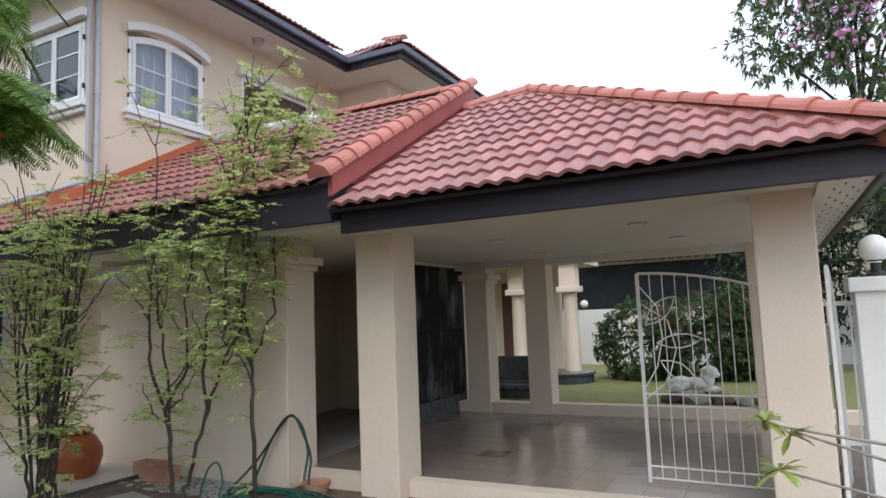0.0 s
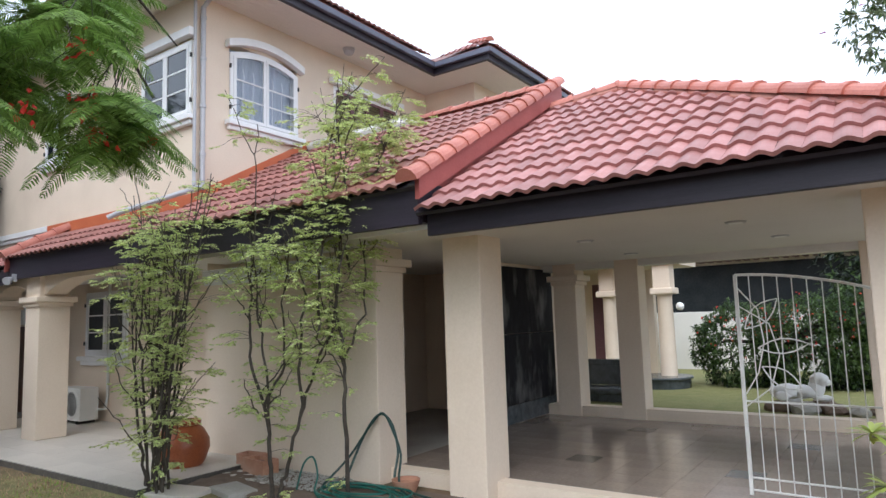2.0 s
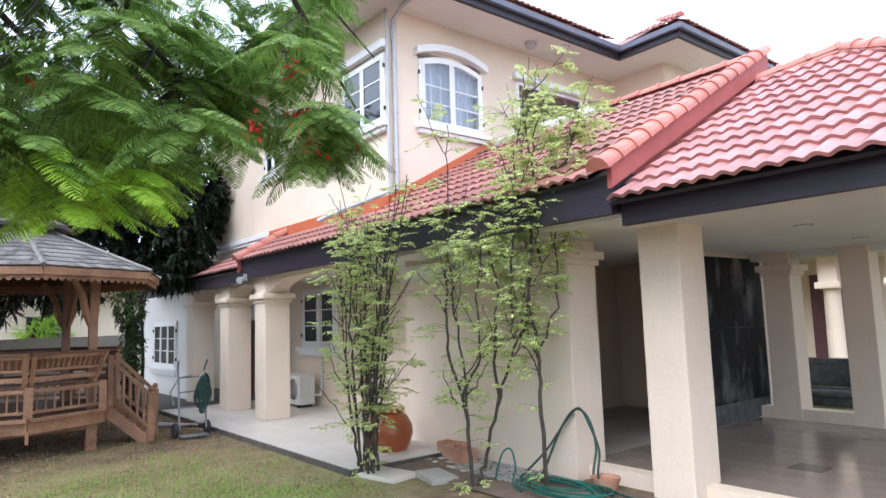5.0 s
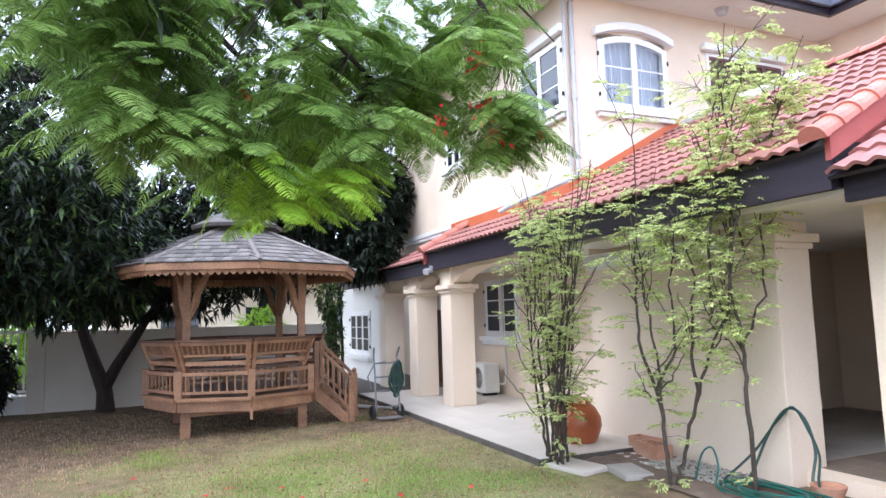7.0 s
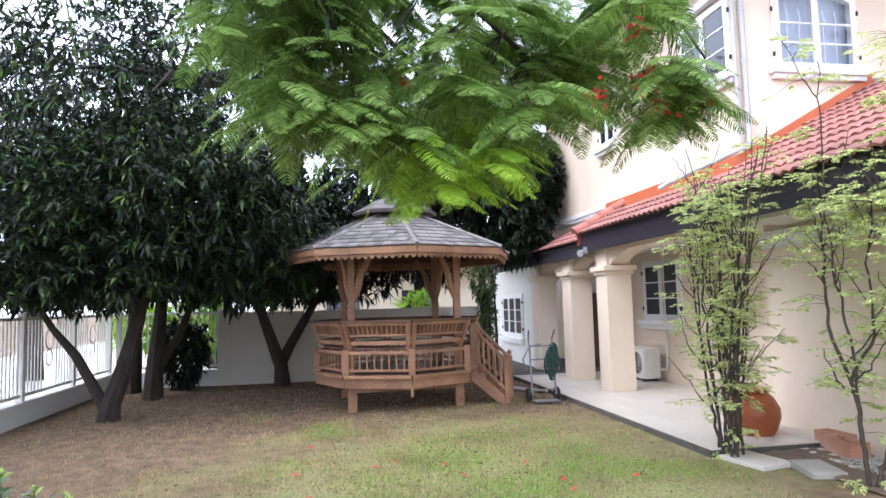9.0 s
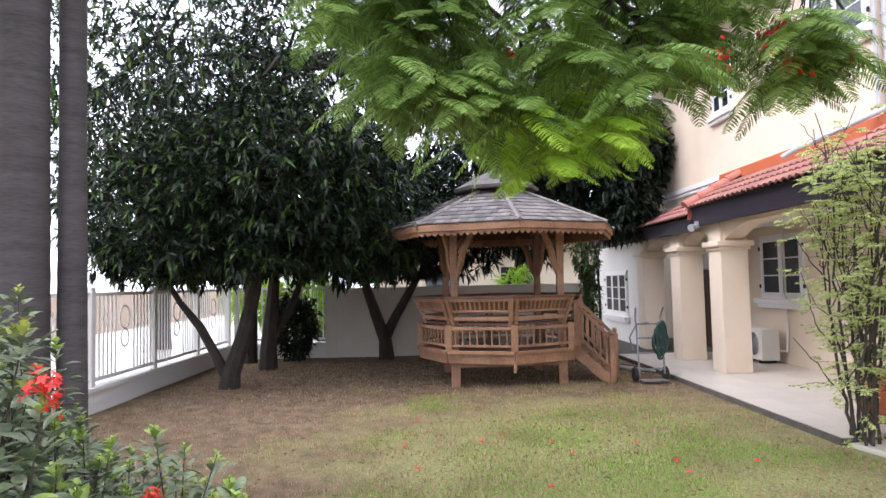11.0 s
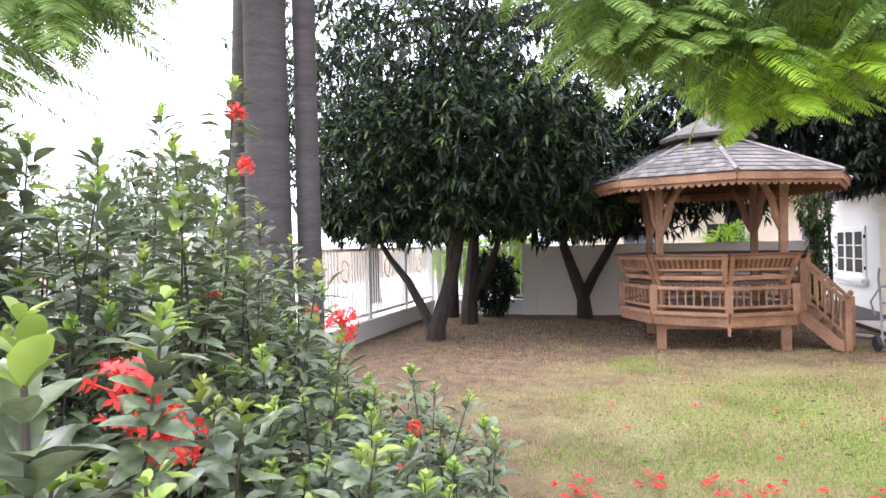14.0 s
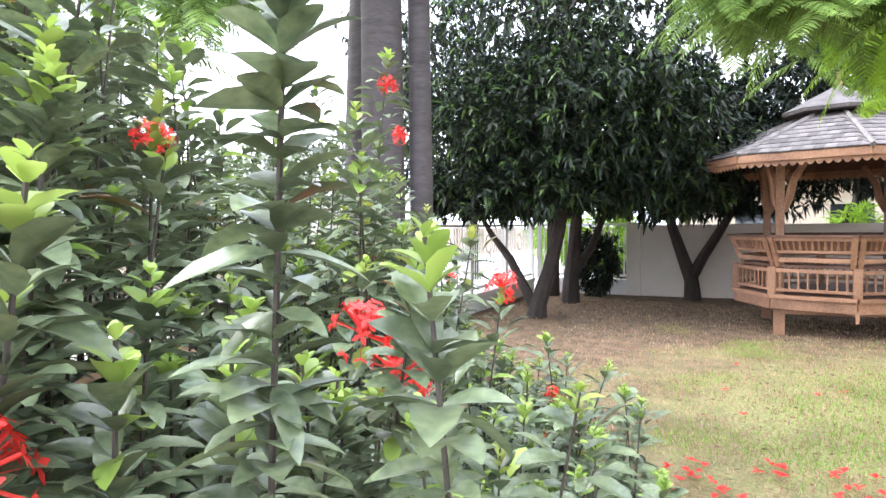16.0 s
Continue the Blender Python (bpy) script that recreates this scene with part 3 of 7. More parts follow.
SLOPE = 0.56
RAKE_X, EAVE_Y, RIDGE_Y = -3.06, 4.08, 7.15
EAVE_A, EAVE_B = 2.80, 2.585
RIDGE_A = EAVE_A + SLOPE * (RIDGE_Y - EAVE_Y)
slope_len = math.hypot(1, SLOPE)
tile_low = tile_mesh("roof_tile", M_TILE)
tile_old = tile_mesh("roof_tile_old", M_TILEA)
cap_low = cap_mesh("ridge_tile", M_CAP)
cap_rake = cap_mesh("rake_tile", M_CAP, 0.30, 0.115, 0.095)

roof_a = structure(new("roof_lower"), "weathered terracotta tiled gable roof over the veranda", "roof")


def za(y):
    return EAVE_A + SLOPE * (y - EAVE_Y)


deck("roof_deck", [(-11.0, EAVE_Y + 0.03, za(EAVE_Y + 0.03)), (RAKE_X, EAVE_Y + 0.03, za(EAVE_Y + 0.03)), (RAKE_X, RIDGE_Y, RIDGE_A), (WALL_X, RIDGE_Y, RIDGE_A), (WALL_X, WALL_Y, za(WALL_Y)), (-11.0, WALL_Y, za(WALL_Y))], M_FASCIA, roof_a)
deck("roof_deck", [(WALL_X, RIDGE_Y, RIDGE_A), (RAKE_X, RIDGE_Y, RIDGE_A), (RAKE_X, 10.5, RIDGE_A - SLOPE * 3.3), (WALL_X, 10.5, RIDGE_A - SLOPE * 3.3)], M_TILEA, roof_a)


rows_a = int((RIDGE_Y - EAVE_Y) * slope_len / 0.30) + 1
v_a = Vector((0, 1, SLOPE))
tile_field(roof_a, tile_old, (-11.0, EAVE_Y - 0.03, za(EAVE_Y - 0.03) + 0.004), (1, 0, 0), v_a, 43, rows_a,
           lambda u, v: EAVE_Y + v / slope_len < (RIDGE_Y if -11.0 + u > WALL_X else WALL_Y) - 0.03)
# rake: fascia, barge board and half-round tiles
bm = bmesh.new()
add_prism(bm, [(4.12, za(4.12) - 0.13), (RIDGE_Y + 0.03, RIDGE_A - 0.13), (RIDGE_Y + 0.03, RIDGE_A + 0.06), (4.12, za(4.12) + 0.06)], RAKE_X, RAKE_X + 0.045, "x")
barge = part("barge_board", bm, M_BARGE, roof_a, "red painted barge board along the roof's sloping edge")
bm = bmesh.new()
add_prism(bm, [(4.3, 2.53), (RIDGE_Y, 2.53), (RIDGE_Y, RIDGE_A - 0.11), (4.3, za(4.3) - 0.11)], RAKE_X - 0.06, RAKE_X, "x")
part("gable_panel", bm, M_BARGE, roof_a, "red painted panel closing the gable")
cap_line(roof_a, cap_rake, (RAKE_X - 0.02, EAVE_Y - 0.05, za(EAVE_Y - 0.05) + 0.065), (RAKE_X - 0.02, RIDGE_Y + 0.05, RIDGE_A + 0.075), (0, 0, 1), 0.235, "rake_tile")
cap_line(roof_a, cap_low, (RAKE_X - 0.1, RIDGE_Y, RIDGE_A + 0.03), (-5.25, RIDGE_Y, RIDGE_A + 0.03), (0, 0, 1), 0.3)
bm = bmesh.new()
add_tube(bm, [(-5.2, RIDGE_Y, RIDGE_A + 0.02), (-5.6, RIDGE_Y, RIDGE_A + 0.06), (-7.0, RIDGE_Y, RIDGE_A + 0.05), (WALL_X, RIDGE_Y, RIDGE_A + 0.05)], [0.08, 0.095, 0.085, 0.08], 8)
part("ridge_mortar", bm, M_WHITEWALL, roof_a, "white cement ridge capping")
bm = bmesh.new()
add_prism(bm, [(WALL_Y - 0.02, za(WALL_Y) + 0.02), (RIDGE_Y, RIDGE_A + 0.02), (RIDGE_Y, RIDGE_A + 0.16), (WALL_Y - 0.02, za(WALL_Y) + 0.16)], WALL_X + 0.004, WALL_X + 0.04, "x")
add_box(bm, -11.75, WALL_Y - 0.045, za(WALL_Y) - 0.03, WALL_X + 0.04, WALL_Y - 0.006, za(WALL_Y) + 0.16, 0.006)
part("flashing", bm, M_ORANGE, roof_a, "orange sealed flashing where roof meets wall")

# west end of the lower roof, a step lower
roof_c = structure(new("roof_west"), "terracotta tiled roof over the veranda end", "roof")
Z_C, SLOPE_C = 2.66, 0.5
deck("roof_deck", [(-17.3, EAVE_Y + 0.03, Z_C), (-11.0, EAVE_Y + 0.03, Z_C), (-11.0, WALL_Y, Z_C + SLOPE_C * 0.95), (-17.3, WALL_Y, Z_C + SLOPE_C * 0.95)], M_FASCIA, roof_c)
tile_field(roof_c, tile_low, (-17.3, EAVE_Y - 0.03, Z_C + 0.01), (1, 0, 0), (0, 1, SLOPE_C), 35, 4, lambda u, v: EAVE_Y + v / slope_len < WALL_Y - 0.03)
bm = bmesh.new()
add_prism(bm, [(EAVE_Y, za(EAVE_Y) - 0.2), (WALL_Y, za(WALL_Y) - 0.36), (WALL_Y, za(WALL_Y) + 0.03), (EAVE_Y, za(EAVE_Y) + 0.03)], -11.05, -11.0, "x")
part("barge_board", bm, M_BARGE, roof_c, "dark red barge board at the roof step")
cap_line(roof_c, cap_rake, (-11.0, EAVE_Y - 0.05, za(EAVE_Y - 0.05) + 0.05), (-11.0, WALL_Y, za(WALL_Y) + 0.05), (0, 0, 1), 0.28, "rake_tile")

# carport: hipped roof
roof_b = structure(new("roof_carport"), "terracotta tiled hipped roof over the carport", "roof")
APEX = (-2.24, 7.15, EAVE_B + SLOPE * (7.15 - EAVE_Y))
CORNER_B = (0.92, EAVE_Y, EAVE_B)


def hip_x(y):
    return CORNER_B[0] + (APEX[0] - CORNER_B[0]) * (y - EAVE_Y) / (APEX[1] - EAVE_Y)


deck("roof_deck", [(RAKE_X, EAVE_Y + 0.03, EAVE_B), (CORNER_B[0], EAVE_Y + 0.03, EAVE_B), APEX, (RAKE_X, APEX[1] - 0.2, APEX[2] - 0.2 * SLOPE)], M_FASCIA, roof_b)
deck("roof_deck", [CORNER_B, (CORNER_B[0], 10.3, EAVE_B), (APEX[0], 8.2, APEX[2]), APEX], M_TILE, roof_b)
deck("roof_deck", [(CORNER_B[0], 10.3, EAVE_B), (-4.4, 10.3, EAVE_B), (-4.4, 8.2, APEX[2]), (APEX[0], 8.2, APEX[2])], M_TILE, roof_b)
deck("roof_deck", [APEX, (APEX[0], 8.2, APEX[2]), (-4.4, 8.2, APEX[2]), (-4.4, APEX[1], APEX[2])], M_TILE, roof_b)
tile_field(roof_b, tile_low, (RAKE_X + 0.05, EAVE_Y - 0.04, EAVE_B + 0.006 - 0.04 * SLOPE), (1, 0, 0), v_a, 26, 12,
           lambda u, v: RAKE_X + 0.05 + u < hip_x(EAVE_Y + v / slope_len) + 0.06 and EAVE_Y + v / slope_len < APEX[1])
bm = bmesh.new()
add_tube(bm, [(CORNER_B[0] - 0.05, CORNER_B[1] + 0.05, CORNER_B[2] + 0.0), APEX], 0.085, 8)
add_tube(bm, [APEX, (-3.04, 6.9, APEX[2] - 0.15)], 0.085, 8)
part("hip_mortar", bm, M_CAP, roof_b, "terracotta coloured mortar under the hip tiles")
cap_line(roof_b, cap_low, (CORNER_B[0] + 0.02, CORNER_B[1] - 0.02, CORNER_B[2] + 0.05), (APEX[0], APEX[1], APEX[2] + 0.04), (0, 0, 1), 0.31, "hip_tile")
cap_line(roof_b, cap_low, APEX[:2] + (APEX[2] + 0.04,), (-3.04, 6.9, APEX[2] - 0.12), (0, 0, 1), 0.31, "hip_tile")

# upper roof
roof_u = structure(new("roof_upper"), "terracotta tiled hipped roof of the upper floor", "roof")
E_U, Z_U = 4.78, 7.36
corner_u, inner_u, out_u = (-7.66, E_U, Z_U), (-7.66, 11.09, Z_U), (-6.25, 11.09, Z_U)
deck("roof_deck", [(-18.4, E_U, Z_U), corner_u, (-11.6, 8.7, Z_U + 2.2), (-15.0, 8.7, Z_U + 2.2)], M_TILEA, roof_u)
deck("roof_deck", [corner_u, inner_u, (-11.6, 14.5, Z_U + 2.2), (-11.6, 8.7, Z_U + 2.2)], M_TILEA, roof_u)
deck("roof_deck", [inner_u, out_u, (-7.5, 12.34, Z_U + 0.72), (-9.1, 12.34, Z_U + 0.72)], M_TILEA, roof_u)
deck("roof_deck", [out_u, (-6.25, 18, Z_U), (-7.5, 16.5, Z_U + 0.72), (-7.5, 12.34, Z_U + 0.72)], M_TILEA, roof_u)
deck("roof_deck", [(-18.4, E_U, Z_U), (-15.0, 8.7, Z_U + 2.2), (-15.0, 14.5, Z_U + 2.2), (-18.4, 18, Z_U)], M_TILEA, roof_u)
tile_field(roof_u, tile_old, (-18.3, E_U - 0.02, Z_U + 0.02), (1, 0, 0), (0, 1, 0.56), 59, 2, lambda u, v: True, pieces=0)
tile_field(roof_u, tile_old, (-7.64, E_U + 0.1, Z_U + 0.02), (0, 1, 0), (-1, 0, 0.56), 33, 2, lambda u, v: True, pieces=0)
tile_field(roof_u, tile_low, (-7.5, 11.07, Z_U + 0.02), (1, 0, 0), (0, 1, 0.56), 8, 4, lambda u, v: u < 1.25 - v * 0.8, pieces=40)
tile_field(roof_u, tile_low, (-6.23, 11.13, Z_U + 0.02), (0, 1, 0), (-1, 0, 0.56), 34, 3, lambda u, v: u > v * 0.8, pieces=100)
cap_line(roof_u, cap_low, (-6.24, 11.08, Z_U + 0.07), (-7.5, 12.34, Z_U + 0.78), (0, 0, 1), 0.31, "hip_tile")
reduce(roof_u)


# ---- windows and doors ----
def ring(bm, outer, inner, y0, y1):
    """A frame between two outlines (x, z) with the same number of points, from y0 to y1."""
    n = len(outer)
    a, b = [bm.verts.new((x, y0, z)) for x, z in outer], [bm.verts.new((x, y0, z)) for x, z in inner]
    c, d = [bm.verts.new((x, y1, z)) for x, z in outer], [bm.verts.new((x, y1, z)) for x, z in inner]
    for i in range(n):
        j = (i + 1) % n
        for q in ((a[i], a[j], b[j], b[i]), (c[j], c[i], d[i], d[j]), (a[j], a[i], c[i], c[j]), (b[i], b[j], d[j], d[i])):
            bm.faces.new(q)
    return bm


def casement(name, w, h, m, rise=0.0, leaves=2, bars=2, label="", glass=None, behind=None, hood=True, ledge=True, grille=True):
    """A white casement window facing -y, its foot's middle at the origin; rise: the height of its arched head."""
    win = structure(empty(name), label, "window")

    def head(x, inset=0.0):
        return h + rise * (1 - (2 * x / w) ** 2) - inset

    def outline(x0, x1, z0, inset):
        k = 8 if rise else 1
        return [(x0 + inset, z0 + inset), (x1 - inset, z0 + inset)] + [(x1 - inset + (x0 - x1 + 2 * inset) * i / k, head(x1 - inset + (x0 - x1 + 2 * inset) * i / k, inset)) for i in range(k + 1)]

    part("window_frame", ring(bmesh.new(), outline(-w / 2, w / 2, 0, 0), outline(-w / 2, w / 2, 0, 0.06), -0.03, 0.12), M_WHITE, win)
    lw = (w - 0.12) / leaves
    for i in range(leaves):
        x0 = -w / 2 + 0.06 + lw * i
        o_, i_ = outline(x0 + 0.003, x0 + lw - 0.003, 0.062, 0), outline(x0 + 0.003, x0 + lw - 0.003, 0.062, 0.055)
        o_ = [(x, min(z, head(x, 0.063))) for x, z in o_]
        i_ = [(x, min(z, head(x, 0.12))) for x, z in i_]
        leaf = part("casement_leaf", ring(bmesh.new(), o_, i_, -0.045, -0.005), M_WHITE, win)
        zt = h - 0.12
        for k in range(1, bars + 1):
            z = 0.12 + (zt - 0.12) * k / (bars + 1)
            box("glazing_bar", x0 + 0.055, -0.04, z - 0.012, x0 + lw - 0.055, -0.012, z + 0.012, M_WHITE, leaf)
        for k in range(bars + 1):
            z0, z1 = 0.118 + (zt - 0.118) * k / (bars + 1), 0.118 + (zt - 0.118) * (k + 1) / (bars + 1)
            pts = [(x0 + 0.05, z0), (x0 + lw - 0.05, z0)]
            if k == bars:
                pts += [(x0 + lw - 0.05 + (0.1 - lw) * j / 6, head(x0 + lw - 0.05 + (0.1 - lw) * j / 6, 0.115)) for j in range(7)]
            else:
                pts += [(x0 + lw - 0.05, z1), (x0 + 0.05, z1)]
            p = part("pane", add_prism(bmesh.new(), pts, -0.028, -0.022, "y"), glass or M_PANE, leaf)
            p.visible_shadow = False
        for z in (h * 0.2, h * 0.8):
            hx = -w / 2 - 0.004 if i == 0 else w / 2 + 0.004
            box("hinge", hx - 0.012, -0.055, z - 0.035, hx + 0.012, -0.02, z + 0.035, M_BLACK, leaf)
    if grille:
        bm = bmesh.new()
        for i in range(7):
            x = -w / 2 + w * (i + 0.5) / 7
            add_tube(bm, [(x, 0.06, 0.06), (x, 0.06, h * 0.62), (x + 0.03, 0.06, h * 0.72), (x, 0.06, h * 0.85)], 0.006, 5)
        part("grille", bm, M_WHITE, win)
    if behind:
        bm = bmesh.new()
        xs = [-w / 2 + 0.02 + (w - 0.04) * i / 60 for i in range(61)]
        rows = [[bm.verts.new((x, 0.135 + 0.012 * math.sin(i * 1.3), z)) for i, x in enumerate(xs)] for z in (0.03, h + rise - 0.03)]
        for i in range(60):
            bm.faces.new((rows[0][i], rows[0][i + 1], rows[1][i + 1], rows[1][i]))
        part("curtain", bm, behind, win, "pale net curtain behind the panes", True)
    if hood:
        k = 14
        xs = [-w / 2 - 0.09 + (w + 0.18) * i / k for i in range(k + 1)]
        lo = [(x, (h + 0.06 + (rise + 0.02) * (1 - (2 * x / (w + 0.18)) ** 2)) if rise else h + 0.05) for x in xs]
        hi = [(x, z + 0.13) for x, z in reversed(lo)]
        part("hood_mould", add_prism(bmesh.new(), lo + hi, -0.13, -0.002, "y"), M_WHITE, win, "white moulded hood over the window")
    if ledge:
        bm = add_box(bmesh.new(), -w / 2 - 0.1, -0.14, -0.08, w / 2 + 0.1, -0.002, 0.0, 0.015)
        add_box(bm, -w / 2 - 0.06, -0.09, -0.16, w / 2 + 0.06, -0.002, -0.08, 0.02)
        part("window_sill", bm, M_WHITE, win)
    win.matrix_world = m
    return win


reduce(casement("window_1", 1.52, 1.21, pose(CORNER_X + 0.002, 7.26, 5.12, 0, 0, 90), 0.16, label="white arched casement window with net curtains", behind=M_CURTAIN))
reduce(casement("window_2", 1.46, 1.27, pose(-9.55, CORNER_Y - 0.002, 5.07), 0, label="white two-leaf casement window reflecting trees", glass=M_GLASSDARK))
casement("window_3", 1.40, 1.15, pose(-11.32, CORNER_Y - 0.002, 1.2), 0, label="white veranda casement window with dark panes", glass=M_GLASSDIM, hood=False)
casement("window_4", 1.90, 1.13, pose(-16.65, 4.448, 0.70), 0, 3, 2, "white three-leaf casement window in a white wall", glass=M_GLASSDIM, hood=False, grille=False)
reduce(casement("window_5", 0.9, 1.2, pose(-13.4, CORNER_Y - 0.002, 5.05), 0, label="white upper casement window half hidden by leaves", glass=M_GLASSDARK))

# shuttered window beside the arched one
win = structure(empty("window_shuttered"), "maroon shuttered window with white hood", "window")
part("window_frame", ring(bmesh.new(), [(-1.02, 0), (1.02, 0), (1.02, 1.15), (-1.02, 1.15)], [(-0.96, 0.06), (0.96, 0.06), (0.96, 1.09), (-0.96, 1.09)], -0.02, 0.1), M_WHITE, win)
for i in range(4):
    leaf = part("shutter", ring(bmesh.new(), [(-0.955 + 0.4775 * i, 0.065), (-0.48 + 0.4775 * i, 0.065), (-0.48 + 0.4775 * i, 1.085), (-0.955 + 0.4775 * i, 1.085)], [(-0.90 + 0.4775 * i, 0.12), (-0.535 + 0.4775 * i, 0.12), (-0.535 + 0.4775 * i, 1.03), (-0.90 + 0.4775 * i, 1.03)], -0.015, 0.02), M_SHUTTER, win, "maroon louvred shutter")
    for k in range(14):
        box("slat", -0.90 + 0.4775 * i, -0.02, -0.004, -0.535 + 0.4775 * i, 0.02, 0.004, M_SHUTTER, leaf, 0, "", pose(0, 0, 0.15 + 0.064 * k, 35))
box("hood_mould", -1.15, -0.13, 1.17, 1.15, -0.002, 1.30, M_WHITE, win, 0.015)
box("window_sill", -1.12, -0.12, -0.12, 1.12, -0.002, 0, M_WHITE, win, 0.015)
win.matrix_world = REDUCE @ pose(CORNER_X + 0.002, 10.02, 5.3, 0, 0, 90)

# downpipe at the corner
pipe = structure(new("downpipe"), "grey drain pipe down the house corner", "pipe")
bm = bmesh.new()
add_tube(bm, [(CORNER_X + 0.06, CORNER_Y + 0.10, 3.85), (CORNER_X + 0.06, CORNER_Y + 0.10, 6.9), (CORNER_X + 0.3, CORNER_Y + 0.10, 7.04), (CORNER_X + 0.85, CORNER_Y + 0.10, 7.12)], 0.042, 10)
part("pipe_length", bm, M_PIPE, pipe, smooth=True)
bm = bmesh.new()
add_tube(bm, [(CORNER_X + 0.03, CORNER_Y - 0.03, 3.9), (CORNER_X + 0.03, CORNER_Y - 0.03, 7.08)], 0.028, 8)
add_tube(bm, [(CORNER_X + 0.06, CORNER_Y + 0.10, 3.9), (CORNER_X + 0.04, CORNER_Y - 0.25, 3.75), (CORNER_X - 0.7, CORNER_Y - 0.85, 3.45), (CORNER_X - 0.8, CORNER_Y - 0.95, 3.38)], 0.04, 8)
part("branch_pipe", bm, M_PIPE, pipe, smooth=True)
for z in (4.4, 5.2, 6.0, 6.7):
    bm = bmesh.new()
    add_tube(bm, [(CORNER_X + 0.06, CORNER_Y + 0.10, z), (CORNER_X + 0.06, CORNER_Y + 0.10, z + 0.05)], 0.052, 10)
    part("pipe_clip", bm, M_PIPE, pipe, smooth=True)

reduce(pipe)

door = structure(empty("door_2", -14.6, CORNER_Y - 0.004, 0.065), "dark brown wooden veranda door with a transom painted white as if lit", "door")
box("door_leaf", -0.95, -0.045, 0, 0.95, 0.0, 1.72, M_WOODD, door, 0.004)
for k in range(4):
    box("door_panel", -0.88 + 0.46 * k, -0.06, 0.15, -0.5 + 0.46 * k, -0.046, 1.6, M_WOODD, door, 0.006)
    # Opaque white of the transom stands in for light coming through it.
    box("transom_pane", -0.93 + 0.465 * k, -0.03, 1.76, -0.5 + 0.465 * k, -0.02, 2.2, M_GLOBE, door)
box("frame_head", -1.0, -0.06, 2.2, 1.0, -0.001, 2.28, M_WHITE, door)

# soffit lamp and small lamps
lamp = tagged(empty("soffit_lamp", -7.17, 7.76, 6.377), "round white ceiling lamp under the eaves", "lamp")
part("lamp_base", add_lathe(bmesh.new(), [(0.10, -0.03), (0.11, 0.0)], 16), M_PIPE, lamp, smooth=True)
part("lamp_bowl", add_lathe(bmesh.new(), [(0.03, -0.11), (0.07, -0.095), (0.09, -0.06), (0.09, -0.03)], 16), M_PIPE, lamp, smooth=True)
for i, (x, y) in enumerate(((-2.45, 6.3), (-0.9, 6.0), (-0.75, 7.6), (-2.6, 8.2))):
    lamp = tagged(empty("downlight", x, y, 2.455), "small round recessed ceiling light, switched off", "light", "carport downlights")
    part("trim_ring", add_lathe(bmesh.new(), [(0.085, -0.012), (0.095, 0.0)], 20), M_PIPE, lamp, smooth=True)
    part("lamp_disc", add_lathe(bmesh.new(), [(0.06, -0.016), (0.06, -0.0125)], 20), M_GLOBE, lamp, smooth=True)

# floodlight at the roof step
lamp = tagged(empty("floodlight", -10.75, 4.1, 2.50), "small grey floodlight under the eave", "lamp")
box("bracket", -0.012, -0.02, -0.06, 0.012, 0.045, 0.06, M_PIPE, lamp)
part("lamp_head", add_lathe(bmesh.new(), [(0.03, 0), (0.045, 0.03), (0.06, 0.10), (0.062, 0.12)], 14), M_PIPE, lamp, smooth=True).matrix_local = pose(0, -0.02, -0.02, 110, 0, 30)

# ---- carport inside ----
panel = structure(new("marble_panel"), "black veined marble wall panel inside the carport", "wall panel")
for k in range(3):
    y0 = 7.05 + 0.8 * k
    for z0, z1 in ((0.16, 0.42), (0.424, 1.42), (1.424, 2.40)):
        box("marble_slab", -4.398, y0, z0, -4.36, y0 + 0.797, z1, M_GRANITE if z0 < 0.2 else M_MARBLE, panel, 0.003)


def floor_tiles(owner, x0, y0, nx, ny, size, z, mat, dark, limit, jitter=0.0006):
    rng = random.Random(9)
    base, deep = {}, {}
    for store, mt in ((base, mat), (deep, dark)):
        bm = add_box(bmesh.new(), 0.0015, 0.0015, -0.01, size - 0.0015, size - 0.0015, 0.0)
        m_ = bpy.data.meshes.new("floor_tile")
        bm.to_mesh(m_)
        bm.free()
        m_.materials.append(mt)
        store["mesh"] = m_
    for j in range(ny):
        for i in range(nx):
            is_dark = (i, j) in limit
            t = new("floor_tile", (deep if is_dark else base)["mesh"])
            t.matrix_world = pose(x0 + i * size, y0 + j * size, z + rng.uniform(0, jitter))
            t.parent = owner


